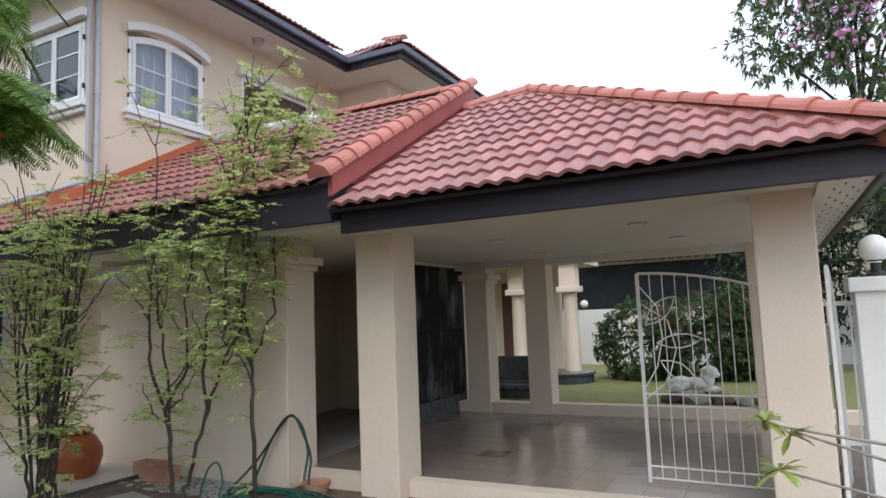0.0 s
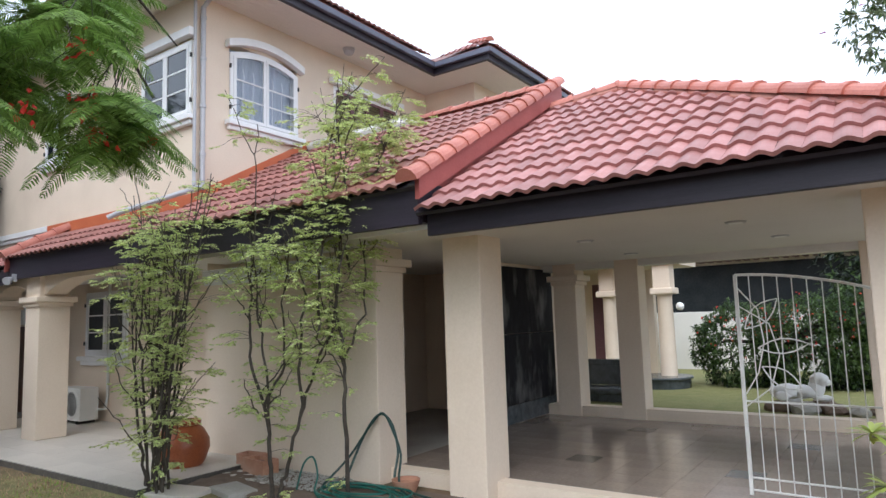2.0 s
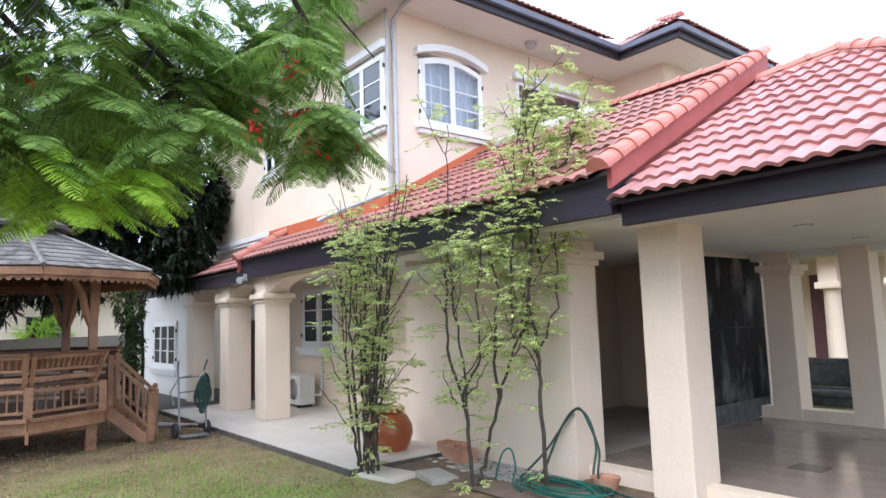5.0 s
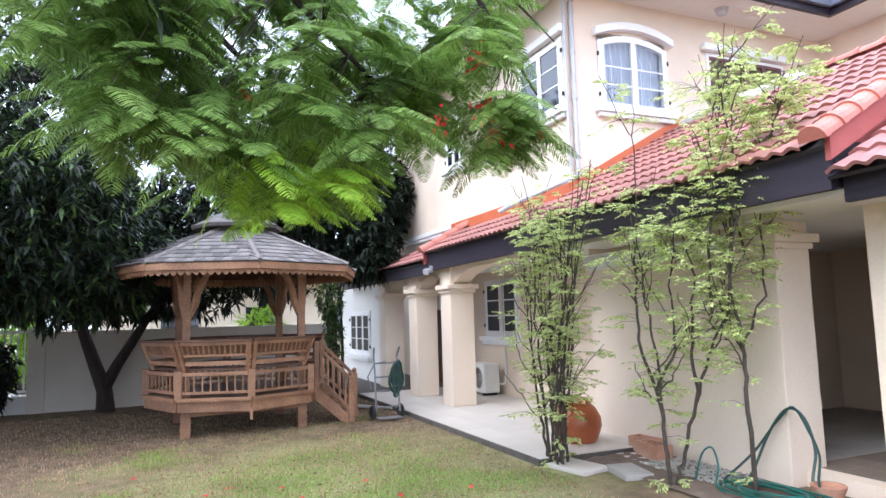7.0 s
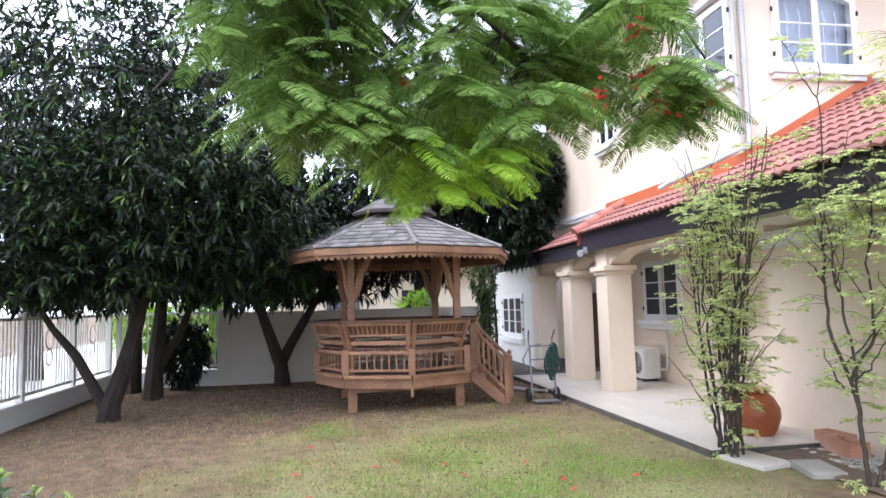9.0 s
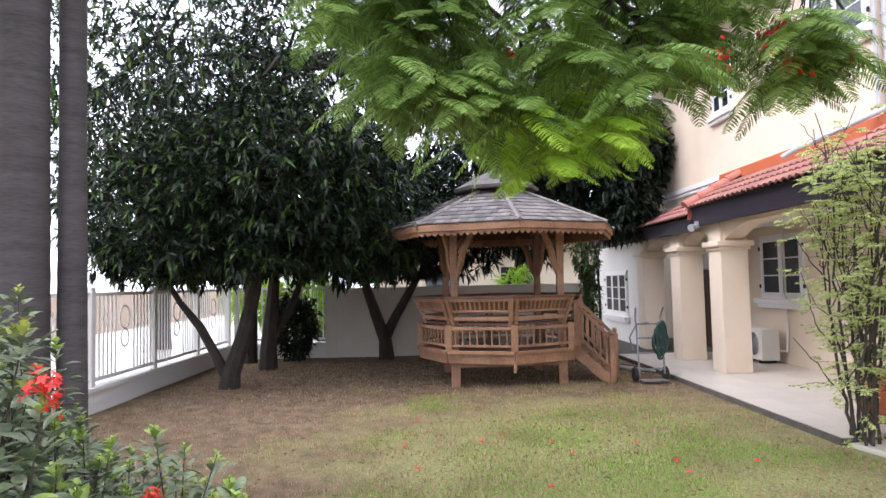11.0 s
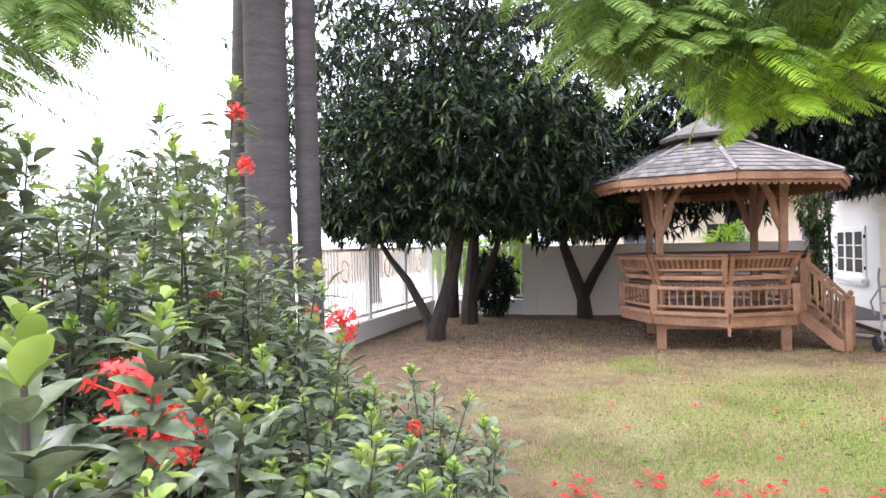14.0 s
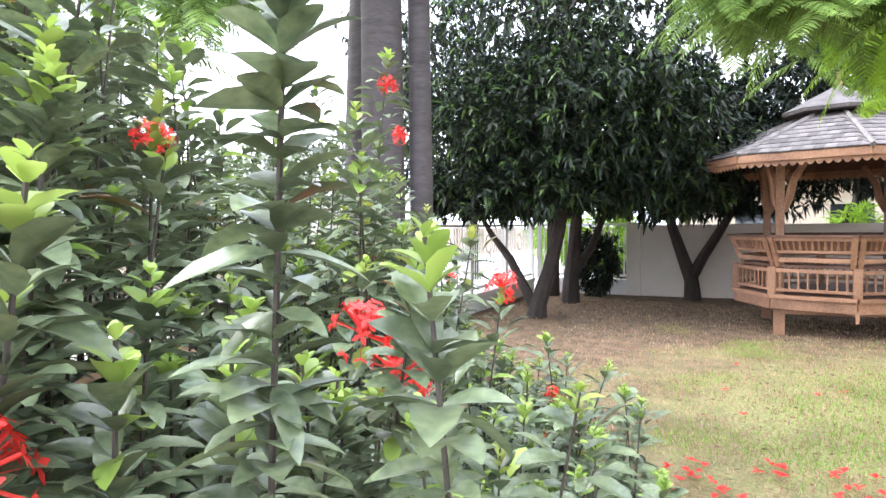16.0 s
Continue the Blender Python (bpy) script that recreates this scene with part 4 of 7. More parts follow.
# gate leaf: bars, curved motif
def gate(name, w, h, m, label, motif=True):
    g = tagged(empty(name), label, "gate")

    def head(x):
        return h - 0.30 * (x / w) ** 2 - 0.02 * x

    for z in (0.0, 0.10, 0.72):
        bm = bmesh.new()
        add_tube(bm, [(0, 0, z + 0.04), (w, 0, z + 0.04)], 0.009, 6)
        part("cross_rail", bm, M_IRON, g)
    for x in (0, w):
        part("stile", add_box(bmesh.new(), x - 0.014, -0.014, 0, x + 0.014, 0.014, head(x), 0.003), M_IRON, g)
    bm = bmesh.new()
    add_tube(bm, [(w * i / 12, 0, head(w * i / 12)) for i in range(13)], 0.012, 6)
    part("top_rail", bm, M_IRON, g)
    n = int(w / 0.105)
    for i in range(1, n):
        x = w * i / n
        bm = bmesh.new()
        add_tube(bm, [(x, 0, 0.04), (x, 0, head(x))], 0.005, 5)
        part("bar", bm, M_IRON, g)
    if motif:
        def petal(cx, cz, a, l, wide):
            pts = []
            for s in (1, -1):
                run = [(t, s * wide * math.sin(math.pi * t)) for t in (0, 0.15, 0.3, 0.5, 0.7, 0.85, 1)]
                pts += run if s > 0 else run[::-1][1:]
            return [(cx + l * (t * math.cos(a) - k * math.sin(a)), -0.012, cz + l * (t * math.sin(a) + k * math.cos(a))) for t, k in pts]
        for cx, cz, a, l, wide in ((0.05, 1.36, 0.75, 0.36, 0.2), (0.16, 1.05, -0.55, 0.34, 0.2), (0.14, 1.2, 0.1, 0.38, 0.16)):
            bm = bmesh.new()
            add_tube(bm, petal(cx, cz, a, l, wide), 0.006, 5, False)
            part("scroll", bm, M_IRON, g)
        bm = bmesh.new()
        add_tube(bm, [(0.02, -0.012, 1.7), (0.16, -0.012, 1.52), (0.19, -0.012, 1.25), (0.13, -0.012, 1.0), (0.02, -0.012, 0.82)], 0.006, 5)
        part("scroll", bm, M_IRON, g)
        bm = bmesh.new()
        add_tube(bm, [(0.02, -0.012, 1.55), (0.24, -0.012, 1.40), (0.30, -0.012, 1.15), (0.22, -0.012, 0.88), (0.02, -0.012, 0.72)], 0.006, 5)
        part("scroll", bm, M_IRON, g)
    g.matrix_world = m
    return g


gate("gate", 1.40, 1.82, pose(-0.90, 5.77, 0.148, 0, 0, -4), "open white iron gate leaf with a curled leaf motif")
side = gate("gate", 0.9, 1.78, pose(0.545, 5.38, 0.14, 0, 0, 84), "white iron gate leaf seen almost edge-on beside the column", False)
box("gate_panel", 0.02, -0.012, 0.05, 0.98, 0.012, 1.35, M_IRON, side, 0.004, "white sheet metal gate panel")
post = tagged(empty("gate_post", 0.90, 5.75, 0), "white rendered gate post with a moulded cap", "gate post")
box("shaft", -0.17, -0.17, 0, 0.17, 0.17, 1.72, M_WHITEWALL, post, 0.01)
box("cap", -0.21, -0.21, 1.72, 0.21, 0.21, 1.83, M_WHITEWALL, post, 0.015)
lamp = tagged(empty("globe_lamp", 0.90, 5.75, 1.83), "white globe lamp on a black neck on the gate post", "lamp")
part("neck", add_lathe(bmesh.new(), [(0.07, 0), (0.07, 0.03), (0.035, 0.05), (0.035, 0.11), (0.06, 0.13)], 14), M_BLACK, lamp, smooth=True)
part("globe", add_lathe(bmesh.new(), [(0.045, 0.11)] + [(0.108 * math.sin(math.pi * i / 14), 0.22 - 0.108 * math.cos(math.pi * i / 14)) for i in range(2, 14)] + [(0.01, 0.328)], 22), M_GLOBE, lamp, smooth=True)
fence = structure(empty("fence_side", 1.1, 5.75, 0), "white iron railing beside the gate post", "fence")
for z in (0.55, 1.62):
    box("rail", -0.9, -0.012, z, 1.8, 0.012, z + 0.035, M_IRON, fence)
for i in range(17):
    if not 2 < i < 5.5:
        box("bar", -0.55 + 0.15 * i - 0.008, -0.008, 0.05, -0.55 + 0.15 * i + 0.008, 0.008, 1.62, M_IRON, fence)

# ---- garden behind the carport ----
structure(box("boundary_wall_north", -9, 17.0, 0, 12, 17.15, 1.64, M_WHITEWALL, None, 0.01), "white painted boundary wall behind the garden", "wall")
house = tagged(empty("neighbour_house", -1.0, 21, 0), "dark fronted neighbouring house with a striped awning", "house")
box("wall", -7, 0, 0, 6.5, 5, 4.2, M_FAR, house)
box("window", -5.6, -0.06, 1.3, 0.75, 0.0, 3.05, M_GLASSDIM, house, 0, "wide dark window opening")
box("corner_post", 1.0, -0.25, 0, 1.45, 0.0, 3.4, M_WHITEWALL, house, 0.01)
bm = bmesh.new()
for i in range(22):
    add_box(bm, -4.2 + 0.26 * i, -0.9, 3.12, -4.07 + 0.26 * i, -0.05, 3.2, 0, pose(0, 0, 0, 0, 0, 0))
part("awning_stripe", bm, M_SHUTTER, house, "brown awning stripes")
box("awning", -4.3, -0.88, 3.2, 1.6, -0.05, 3.25, M_WHITEWALL, house)
box("roof", -7.5, -0.5, 4.2, 7, 5.5, 4.4, M_TILEA, house)
porch = tagged(empty("porch_column", -4.83, 13.3, 0.2), "round cream porch column with a moulded cap", "column", "porch columns")
part("shaft", add_lathe(bmesh.new(), [(0.19, 0), (0.19, 0.06), (0.16, 0.1), (0.145, 1.78), (0.16, 1.82)], 20), M_WALL, porch, smooth=True)
box("cap", -0.23, -0.23, 1.82, 0.23, 0.23, 1.95, M_WALL, porch, 0.03)
box("block", -0.17, -0.17, 1.95, 0.17, 0.17, 2.42, M_WALL, porch, 0.01)
copy_thing(porch, pose(-3.58, 13.0, 0.2))
structure(box("porch_beam", -7.3, 12.75, 2.62, -3.3, 14.5, 3.0, M_WALL), "cream porch roof slab over the columns", "roof")
structure(box("porch_wall", -7.05, 14.3, 0.1, -4.2, 14.5, 2.7, M_WALL), "cream porch wall", "wall")
door = structure(empty("door_1", -5.1, 14.27, 0.25), "dark maroon panelled wooden door", "door")
box("door_leaf", -0.5, -0.02, 0, 0.5, 0.03, 2.1, M_SHUTTER, door, 0.004)
for z in (0.15, 0.8, 1.45):
    for x in (-0.42, 0.04):
        box("door_panel", x, -0.035, z, x + 0.38, -0.021, z + 0.5, M_SHUTTER, door, 0.006)
lamp = tagged(empty("porch_lamp", -3.38, 13.0, 1.78), "small white globe lamp on a bracket on the porch column", "lamp")
part("bracket", add_tube(bmesh.new(), [(-0.06, 0, 0.06), (0.0, 0, 0.0), (0.06, 0, -0.02)], 0.012, 6), M_BLACK, lamp)
part("globe", add_lathe(bmesh.new(), [(0.02, -0.085)] + [(0.08 * math.sin(math.pi * i / 10), -0.01 - 0.08 * math.cos(math.pi * i / 10)) for i in range(2, 10)] + [(0.01, 0.071)], 16, 0.09), M_GLOBE, lamp, smooth=True)
plat = tagged(empty("round_step", -3.72, 12.9, 0.15), "round dark granite step below the porch column", "step")
part("riser", add_lathe(bmesh.new(), [(0.56, 0), (0.56, 0.22)], 28), M_GRANITE, plat, smooth=True)
part("tread", add_lathe(bmesh.new(), [(0.6, 0.22), (0.61, 0.24), (0.6, 0.265)], 28), M_GRANITE, plat, smooth=True)
bench = tagged(empty("stone_bench", -4.0, 10.6, 0.2), "dark granite garden bench with a solid back", "bench")
box("seat", -0.5, -0.3, 0.14, 0.55, 0.2, 0.24, M_GRANITE, bench, 0.02)
box("backrest", -0.5, 0.2, 0.24, 0.55, 0.27, 0.58, M_GRANITE, bench, 0.01)
box("back_cap", -0.54, 0.16, 0.58, 0.59, 0.31, 0.68, M_GRANITE, bench, 0.015)
box("plinth", -0.42, -0.22, 0.0, 0.47, 0.18, 0.14, M_GRANITE, bench, 0.01)
part("scroll_end", add_tube(bmesh.new(), [(-0.5, -0.3, 0.19), (0.55, -0.3, 0.19)], 0.06, 12), M_GRANITE, bench, smooth=True)

# white animal statue on rocks, one plain mesh
bm = bmesh.new()
for c, r in (((-0.22, 0, 0.14), (0.22, 0.14, 0.13)), ((0.02, 0, 0.14), (0.24, 0.12, 0.11)), ((0.20, 0, 0.20), (0.12, 0.1, 0.16)), ((0.25, 0, 0.33), (0.14, 0.11, 0.12)), ((0.35, 0, 0.29), (0.07, 0.06, 0.05)),
             ((-0.3, 0.11, 0.08), (0.13, 0.06, 0.08)), ((-0.3, -0.11, 0.08), (0.13, 0.06, 0.08)), ((0.28, 0.08, 0.04), (0.15, 0.045, 0.045)), ((0.28, -0.08, 0.04), (0.15, 0.045, 0.045)), ((-0.43, 0, 0.16), (0.05, 0.04, 0.1))):
    got = bmesh.ops.create_icosphere(bm, subdivisions=3, radius=1, matrix=Matrix.Translation(c) @ Matrix.Diagonal((*r, 1)))
    for v in got["verts"]:
        v.co += 0.02 * noise.noise_vector(v.co * 9)
tagged(part("animal_statue", bm, M_STATUE, smooth=True), "white painted plaster animal statue lying on rocks", "statue").matrix_world = pose(-0.98, 10.35, 0.36, 0, 0, 10) @ Matrix.Diagonal((0.88, 0.88, 0.88, 1))


def rock(name, x, y, z, sx, sy, sz, mat, label, group, seed=0):
    bm = bmesh.new()
    bmesh.ops.create_icosphere(bm, subdivisions=2, radius=1)
    for v in bm.verts:
        v.co *= 1 + 0.28 * noise.noise(v.co * 1.5 + Vector((seed * 3.1, seed, 0)))
        v.co = Vector((v.co.x * sx, v.co.y * sy, max(v.co.z, -0.6) * sz))
    ob = tagged(part(name, bm, mat), label, "rock", group)
    ob.matrix_world = pose(x, y, z, 0, 0, seed * 40)
    return ob


for i, (x, y, s) in enumerate(((-1.3, 10.35, 0.2), (-0.95, 10.25, 0.22), (-0.6, 10.3, 0.2), (-0.3, 10.2, 0.16), (-0.05, 10.35, 0.17), (0.2, 10.1, 0.14), (-0.75, 10.55, 0.24), (-1.15, 10.6, 0.22))):
    rock("rock", x, y, 0.24, s, s * 0.8, s * 0.55, M_CONCRETE if i % 2 else M_SOIL, "rough garden rock under the statue", "rocks under the statue", i)


# ---- gazebo ----
def build_gazebo():
    cx, cy, turn, R = -11.02, 0.785, 2.8, 1.35
    g = tagged(empty("gazebo", cx, cy, 0), "octagonal teak garden gazebo with shingle roof and benches", "gazebo")

    def at(k, r, z):
        a = radians(turn + 45 * k)
        return Vector((r * math.cos(a), r * math.sin(a), z))

    def beam(name, a, b, w, h, mat, owner, bevel=0.004):
        """A bar of width w and height h from a to b, upright in section."""
        a, b = Vector(a), Vector(b)
        d = b - a
        x = d.normalized()
        y = Vector((0, 0, 1)).cross(x).normalized()
        if y.length < 0.5:
            y = Vector((0, 1, 0))
        z = x.cross(y)
        m = Matrix((x, y, z)).transposed().to_4x4()
        m.translation = a
        return box(name, 0, -w / 2, -h / 2, d.length, w / 2, h / 2, mat, owner, bevel, "", m)

    spindle = bmesh.new()
    add_lathe(spindle, [(0.016, 0), (0.016, 0.03), (0.008, 0.045), (0.018, 0.10), (0.012, 0.16), (0.008, 0.175), (0.016, 0.19), (0.016, 0.22)], 7)
    spindle_me = bpy.data.meshes.new("baluster")
    spindle.to_mesh(spindle_me)
    spindle.free()
    spindle_me.materials.append(M_WOOD)

    # legs, platform
    for k in (1, 3, 5, 7):
        p = at(k, R - 0.16, 0)
        box("leg", p.x - 0.07, p.y - 0.07, 0, p.x + 0.07, p.y + 0.07, 0.37, M_WOOD, g, 0.006)
        p = at(k, R - 0.16, 0)
        box("post", p.x - 0.055, p.y - 0.055, 0.55, p.x + 0.055, p.y + 0.055, 2.52, M_WOOD, g, 0.006)
        for s in (-1, 1):
            q = at(k + s, R - 0.16, 0)
            d = (q - p).normalized()
            bm = bmesh.new()
            pts = [p + d * 0.05 + Vector((0, 0, 1.72)), p + d * 0.12 + Vector((0, 0, 1.92)), p + d * 0.17 + Vector((0, 0, 2.15)), p + d * 0.34 + Vector((0, 0, 2.44))]
            add_tube(bm, pts, [0.03, 0.06, 0.055, 0.045], 6)
            part("bracket", bm, M_WOOD, g)
    bm = bmesh.new()
    add_prism(bm, [tuple(at(k, R - 0.03, 0))[:2] for k in range(8)], 0.50, 0.56, "z")
    part("platform", bm, M_WOODD, g)
    for k in (1, 3):
        beam("joist", at(k, R - 0.1, 0.35), at(k + 4, R - 0.1, 0.35), 0.08, 0.12, M_WOODD, g)
    for a, b in ((1, 7), (1, 3), (3, 5), (5, 7)):
        beam("joist", at(a, R - 0.12, 0.35), at(b, R - 0.12, 0.35), 0.06, 0.10, M_WOOD, g)
    stair_side = 1
    for k in range(8):
        beam("edge_board", at(k, R, 0.455), at(k + 1, R, 0.455), 0.05, 0.15, M_WOOD, g)
        beam("edge_mould", at(k, R + 0.02, 0.555), at(k + 1, R + 0.02, 0.555), 0.10, 0.05, M_WOOD, g)
        p = at(k, R, 0)
        box("rail_post", p.x - 0.05, p.y - 0.05, 0.575, p.x + 0.05, p.y + 0.05, 0.965, M_WOOD, g, 0.006)
        if k == 0:
            box("drop", p.x - 0.02, p.y - 0.02, 0.26, p.x + 0.02, p.y + 0.02, 0.42, M_WOOD, g, 0.005)
        if k == stair_side:
            continue
        panel = empty("bench_side")
        panel.parent = g
        beam("rail", at(k, R, 0.65), at(k + 1, R, 0.65), 0.045, 0.04, M_WOOD, panel)
        beam("rail", at(k, R, 0.915), at(k + 1, R, 0.915), 0.05, 0.05, M_WOOD, panel)
        for i in range(1, 9):
            p = at(k, R, 0).lerp(at(k + 1, R, 0), i / 9)
            ob = new("baluster", spindle_me)
            ob.matrix_world = pose(p.x, p.y, 0.67)
            ob.parent = panel
        # seat and sloping back
        bm = bmesh.new()
        add_prism(bm, [tuple(v)[:2] for v in (at(k, R - 0.08, 0), at(k + 1, R - 0.08, 0), at(k + 1, R - 0.50, 0), at(k, R - 0.50, 0))], 0.955, 0.99, "z")
        part("seat", bm, M_WOODD, panel)
        beam("back_rail", at(k, R - 0.045, 1.06), at(k + 1, R - 0.045, 1.06), 0.035, 0.06, M_WOOD, panel)
        beam("back_rail", at(k, R + 0.0, 1.175), at(k + 1, R + 0.0, 1.175), 0.03, 0.035, M_WOOD, panel)
        beam("back_cap", at(k, R + 0.085, 1.385), at(k + 1, R + 0.085, 1.385), 0.09, 0.035, M_WOODD, panel)
        beam("back_rail", at(k, R + 0.075, 1.345), at(k + 1, R + 0.075, 1.345), 0.03, 0.05, M_WOOD, panel)
        for i in range(1, 14):
            a = at(k, R, 1.18).lerp(at(k + 1, R, 1.18), i / 14)
            b = at(k, R + 0.07, 1.35).lerp(at(k + 1, R + 0.07, 1.35), i / 14)
            bm = bmesh.new()
            mid = a.lerp(b, 0.5)
            add_tube(bm, [a, a.lerp(b, 0.25), mid, b], [0.012, 0.022 if i % 2 else 0.014, 0.012, 0.018], 5)
            part("carved_spindle", bm, M_WOOD, panel)
        # Added dark sheet behind the spindles for the shaded fretwork openings.
        bm = bmesh.new()
        back = [at(k, R - 0.01, 1.18), at(k + 1, R - 0.01, 1.18), at(k + 1, R + 0.055, 1.34), at(k, R + 0.055, 1.34)]
        hi_ = [bm.verts.new(v) for v in back]
        lo_ = [bm.verts.new(v - at(k + 0.5, 0.015, 0)) for v in back]
        bm.faces.new(hi_)
        bm.faces.new(lo_[::-1])
        for i in range(4):
            bm.faces.new((hi_[i], lo_[i], lo_[(i + 1) % 4], hi_[(i + 1) % 4]))
        part("back_board", bm, M_WOODD, panel)
        for kk in (k, k + 1):
            beam("back_stile", at(kk + (0.04 if kk == k else -0.04), R - 0.10, 0.95), at(kk + (0.04 if kk == k else -0.04), R + 0.085, 1.39), 0.06, 0.05, M_WOOD, panel)

    # steps
    steps = empty("steps")
    steps.parent = g
    a = radians(turn + 45 * 1.5)
    out = Vector((math.cos(a), math.sin(a), 0))
    along = Vector((-math.sin(a), math.cos(a), 0))
    start = out * (R * math.cos(radians(22.5))) + along * 0.14
    for s in (-1, 1):
        bm = bmesh.new()
        lo = [start + along * (0.31 * s) + out * d + Vector((0, 0, z)) for d, z in ((0.0, 0.55), (0.08, 0.55), (0.60, 0.08), (0.60, 0.0), (0.46, 0.0), (0.0, 0.40))]
        f1 = [bm.verts.new(v - along * 0.02) for v in lo]
        f2 = [bm.verts.new(v + along * 0.02) for v in lo]
        bm.faces.new(f1)
        bm.faces.new(f2[::-1])
        for i in range(6):
            bm.faces.new((f1[i], f2[i], f2[(i + 1) % 6], f1[(i + 1) % 6]))
        part("stringer", bm, M_WOOD, steps)
        foot = start + along * (0.33 * s) + out * 0.60
        box("newel", foot.x - 0.045, foot.y - 0.045, 0, foot.x + 0.045, foot.y + 0.045, 0.72, M_WOOD, steps, 0.008)
        part("finial", add_lathe(bmesh.new(), [(0.04, 0.72), (0.025, 0.735), (0.045, 0.765), (0.03, 0.80), (0.008, 0.815)], 10, foot.x, foot.y), M_WOOD, steps, smooth=True)
        top = start + along * (0.33 * s) + out * 0.05
        box("newel", top.x - 0.04, top.y - 0.04, 0.55, top.x + 0.04, top.y + 0.04, 1.30, M_WOOD, steps, 0.008)
        beam("handrail", top + Vector((0, 0, 1.24)), foot + Vector((0, 0, 0.68)), 0.05, 0.05, M_WOOD, steps)
        beam("handrail", top + Vector((0, 0, 0.76)), foot + Vector((0, 0, 0.20)), 0.035, 0.04, M_WOOD, steps)
        for i in range(1, 6):
            p = top.lerp(foot, i / 6)
            z0, z1 = 0.76 - 0.56 * i / 6, 1.24 - 0.56 * i / 6
            box("baluster", p.x - 0.014, p.y - 0.014, z0, p.x + 0.014, p.y + 0.014, z1, M_WOOD, steps)
    for i, (d, z) in enumerate(((0.14, 0.42), (0.30, 0.28), (0.46, 0.14))):
        c = start + out * d
        beam("tread", c - along * 0.32 + Vector((0, 0, z)), c + along * 0.32 + Vector((0, 0, z)), 0.22, 0.035, M_WOOD, steps)

    # roof
    roof = empty("gazebo_roof")
    roof.parent = g
    r_e, z_e, r_t, z_t = 2.00, 2.47, 0.42, 3.12
    rows = 9
    shingle_me = {}
    count = 0
    order = [0, 7, 1, 6, 2, 5, 3, 4]
    for k in order:
        bm = bmesh.new()
        vs = [at(k, r_e, z_e), at(k + 1, r_e, z_e), at(k + 1, r_t, z_t), at(k, r_t, z_t)]
        top = [bm.verts.new(v) for v in vs]
        low = [bm.verts.new(v - Vector((0, 0, 0.035))) for v in vs]
        bm.faces.new(top)
        bm.faces.new(low[::-1])
        for i in range(4):
            bm.faces.new((top[i], low[i], low[(i + 1) % 4], top[(i + 1) % 4]))
        part("roof_board", bm, M_WOODD, roof)
        beam("fascia", at(k, r_e - 0.01, z_e - 0.05), at(k + 1, r_e - 0.01, z_e - 0.05), 0.035, 0.10, M_WOOD, roof)
        # scalloped fringe
        a, b = at(k, r_e - 0.03, z_e - 0.10), at(k + 1, r_e - 0.03, z_e - 0.10)
        n = 15
        bm = bmesh.new()
        inward = -at(k + 0.5, 0.012, 0)
        for i in range(n):
            p, q = a.lerp(b, i / n), a.lerp(b, (i + 1) / n)
            prof = [p + Vector((0, 0, 0.005)), p - Vector((0, 0, 0.03)), p.lerp(q, 0.25) - Vector((0, 0, 0.06)), p.lerp(q, 0.5) - Vector((0, 0, 0.075)), p.lerp(q, 0.75) - Vector((0, 0, 0.06)), q - Vector((0, 0, 0.03)), q + Vector((0, 0, 0.005))]
            f = [bm.verts.new(v) for v in prof]
            h = [bm.verts.new(v + inward) for v in prof]
            bm.faces.new(f)
            bm.faces.new(h[::-1])
            for j in range(7):
                bm.faces.new((f[j], h[j], h[(j + 1) % 7], f[(j + 1) % 7]))
        part("fringe", bm, M_WOOD, roof, "scalloped wooden fringe under the eave")
        # shingles
        slope = (vs[3] + vs[2]) / 2 - (vs[0] + vs[1]) / 2
        v = slope.normalized()
        u = (vs[1] - vs[0]).normalized()
        nrm = u.cross(v)
        rng = random.Random(20 + k)
        for r in range(rows):
            f0 = r / rows
            left, right = vs[0].lerp(vs[3], f0), vs[1].lerp(vs[2], f0)
            width = (right - left).length
            n = max(2, round(width / 0.125))
            w = width / n
            key = round(w, 3)
            if key not in shingle_me:
                bm = add_box(bmesh.new(), 0.002, -0.015, 0.004, w - 0.002, slope.length / rows + 0.03, 0.016)
                for vert in bm.verts:
                    if vert.co.y < 0:
                        vert.co.z += 0.012
                me = bpy.data.meshes.new("shingle")
                bm.to_mesh(me)
                bm.free()
                me.materials.append(M_SHINGLE)
                shingle_me[key] = me
            if count < 300:
                for i in range(n):
                    m = Matrix((u, v, nrm)).transposed().to_4x4()
                    m.translation = left + u * (w * i) + v * rng.uniform(-0.006, 0.006)
                    s = new("shingle", shingle_me[key])
                    s.matrix_world = m
                    s.parent = roof
                    count += 1
        bm = bmesh.new()
        add_tube(bm, [at(k, r_e + 0.03, z_e + 0.015), at(k, r_t, z_t + 0.03)], 0.035, 5)
        part("hip_cover", bm, M_SHINGLE, roof)
    bm = bmesh.new()
    add_prism(bm, [tuple(at(k, 0.38, 0))[:2] for k in range(8)], 3.05, 3.24, "z")
    part("neck", bm, M_WOOD, roof)
    bm = bmesh.new()
    base = [bm.verts.new(at(k, 0.74, 3.20)) for k in range(8)]
    low = [bm.verts.new(at(k, 0.72, 3.15)) for k in range(8)]
    tip = bm.verts.new((0, 0, 3.58))
    for k in range(8):
        j = (k + 1) % 8
        bm.faces.new((base[k], base[j], tip))
        bm.faces.new((low[j], low[k], base[k], base[j])[::-1])
    bm.faces.new(low)
    part("top_roof", bm, M_SHINGLE, roof)
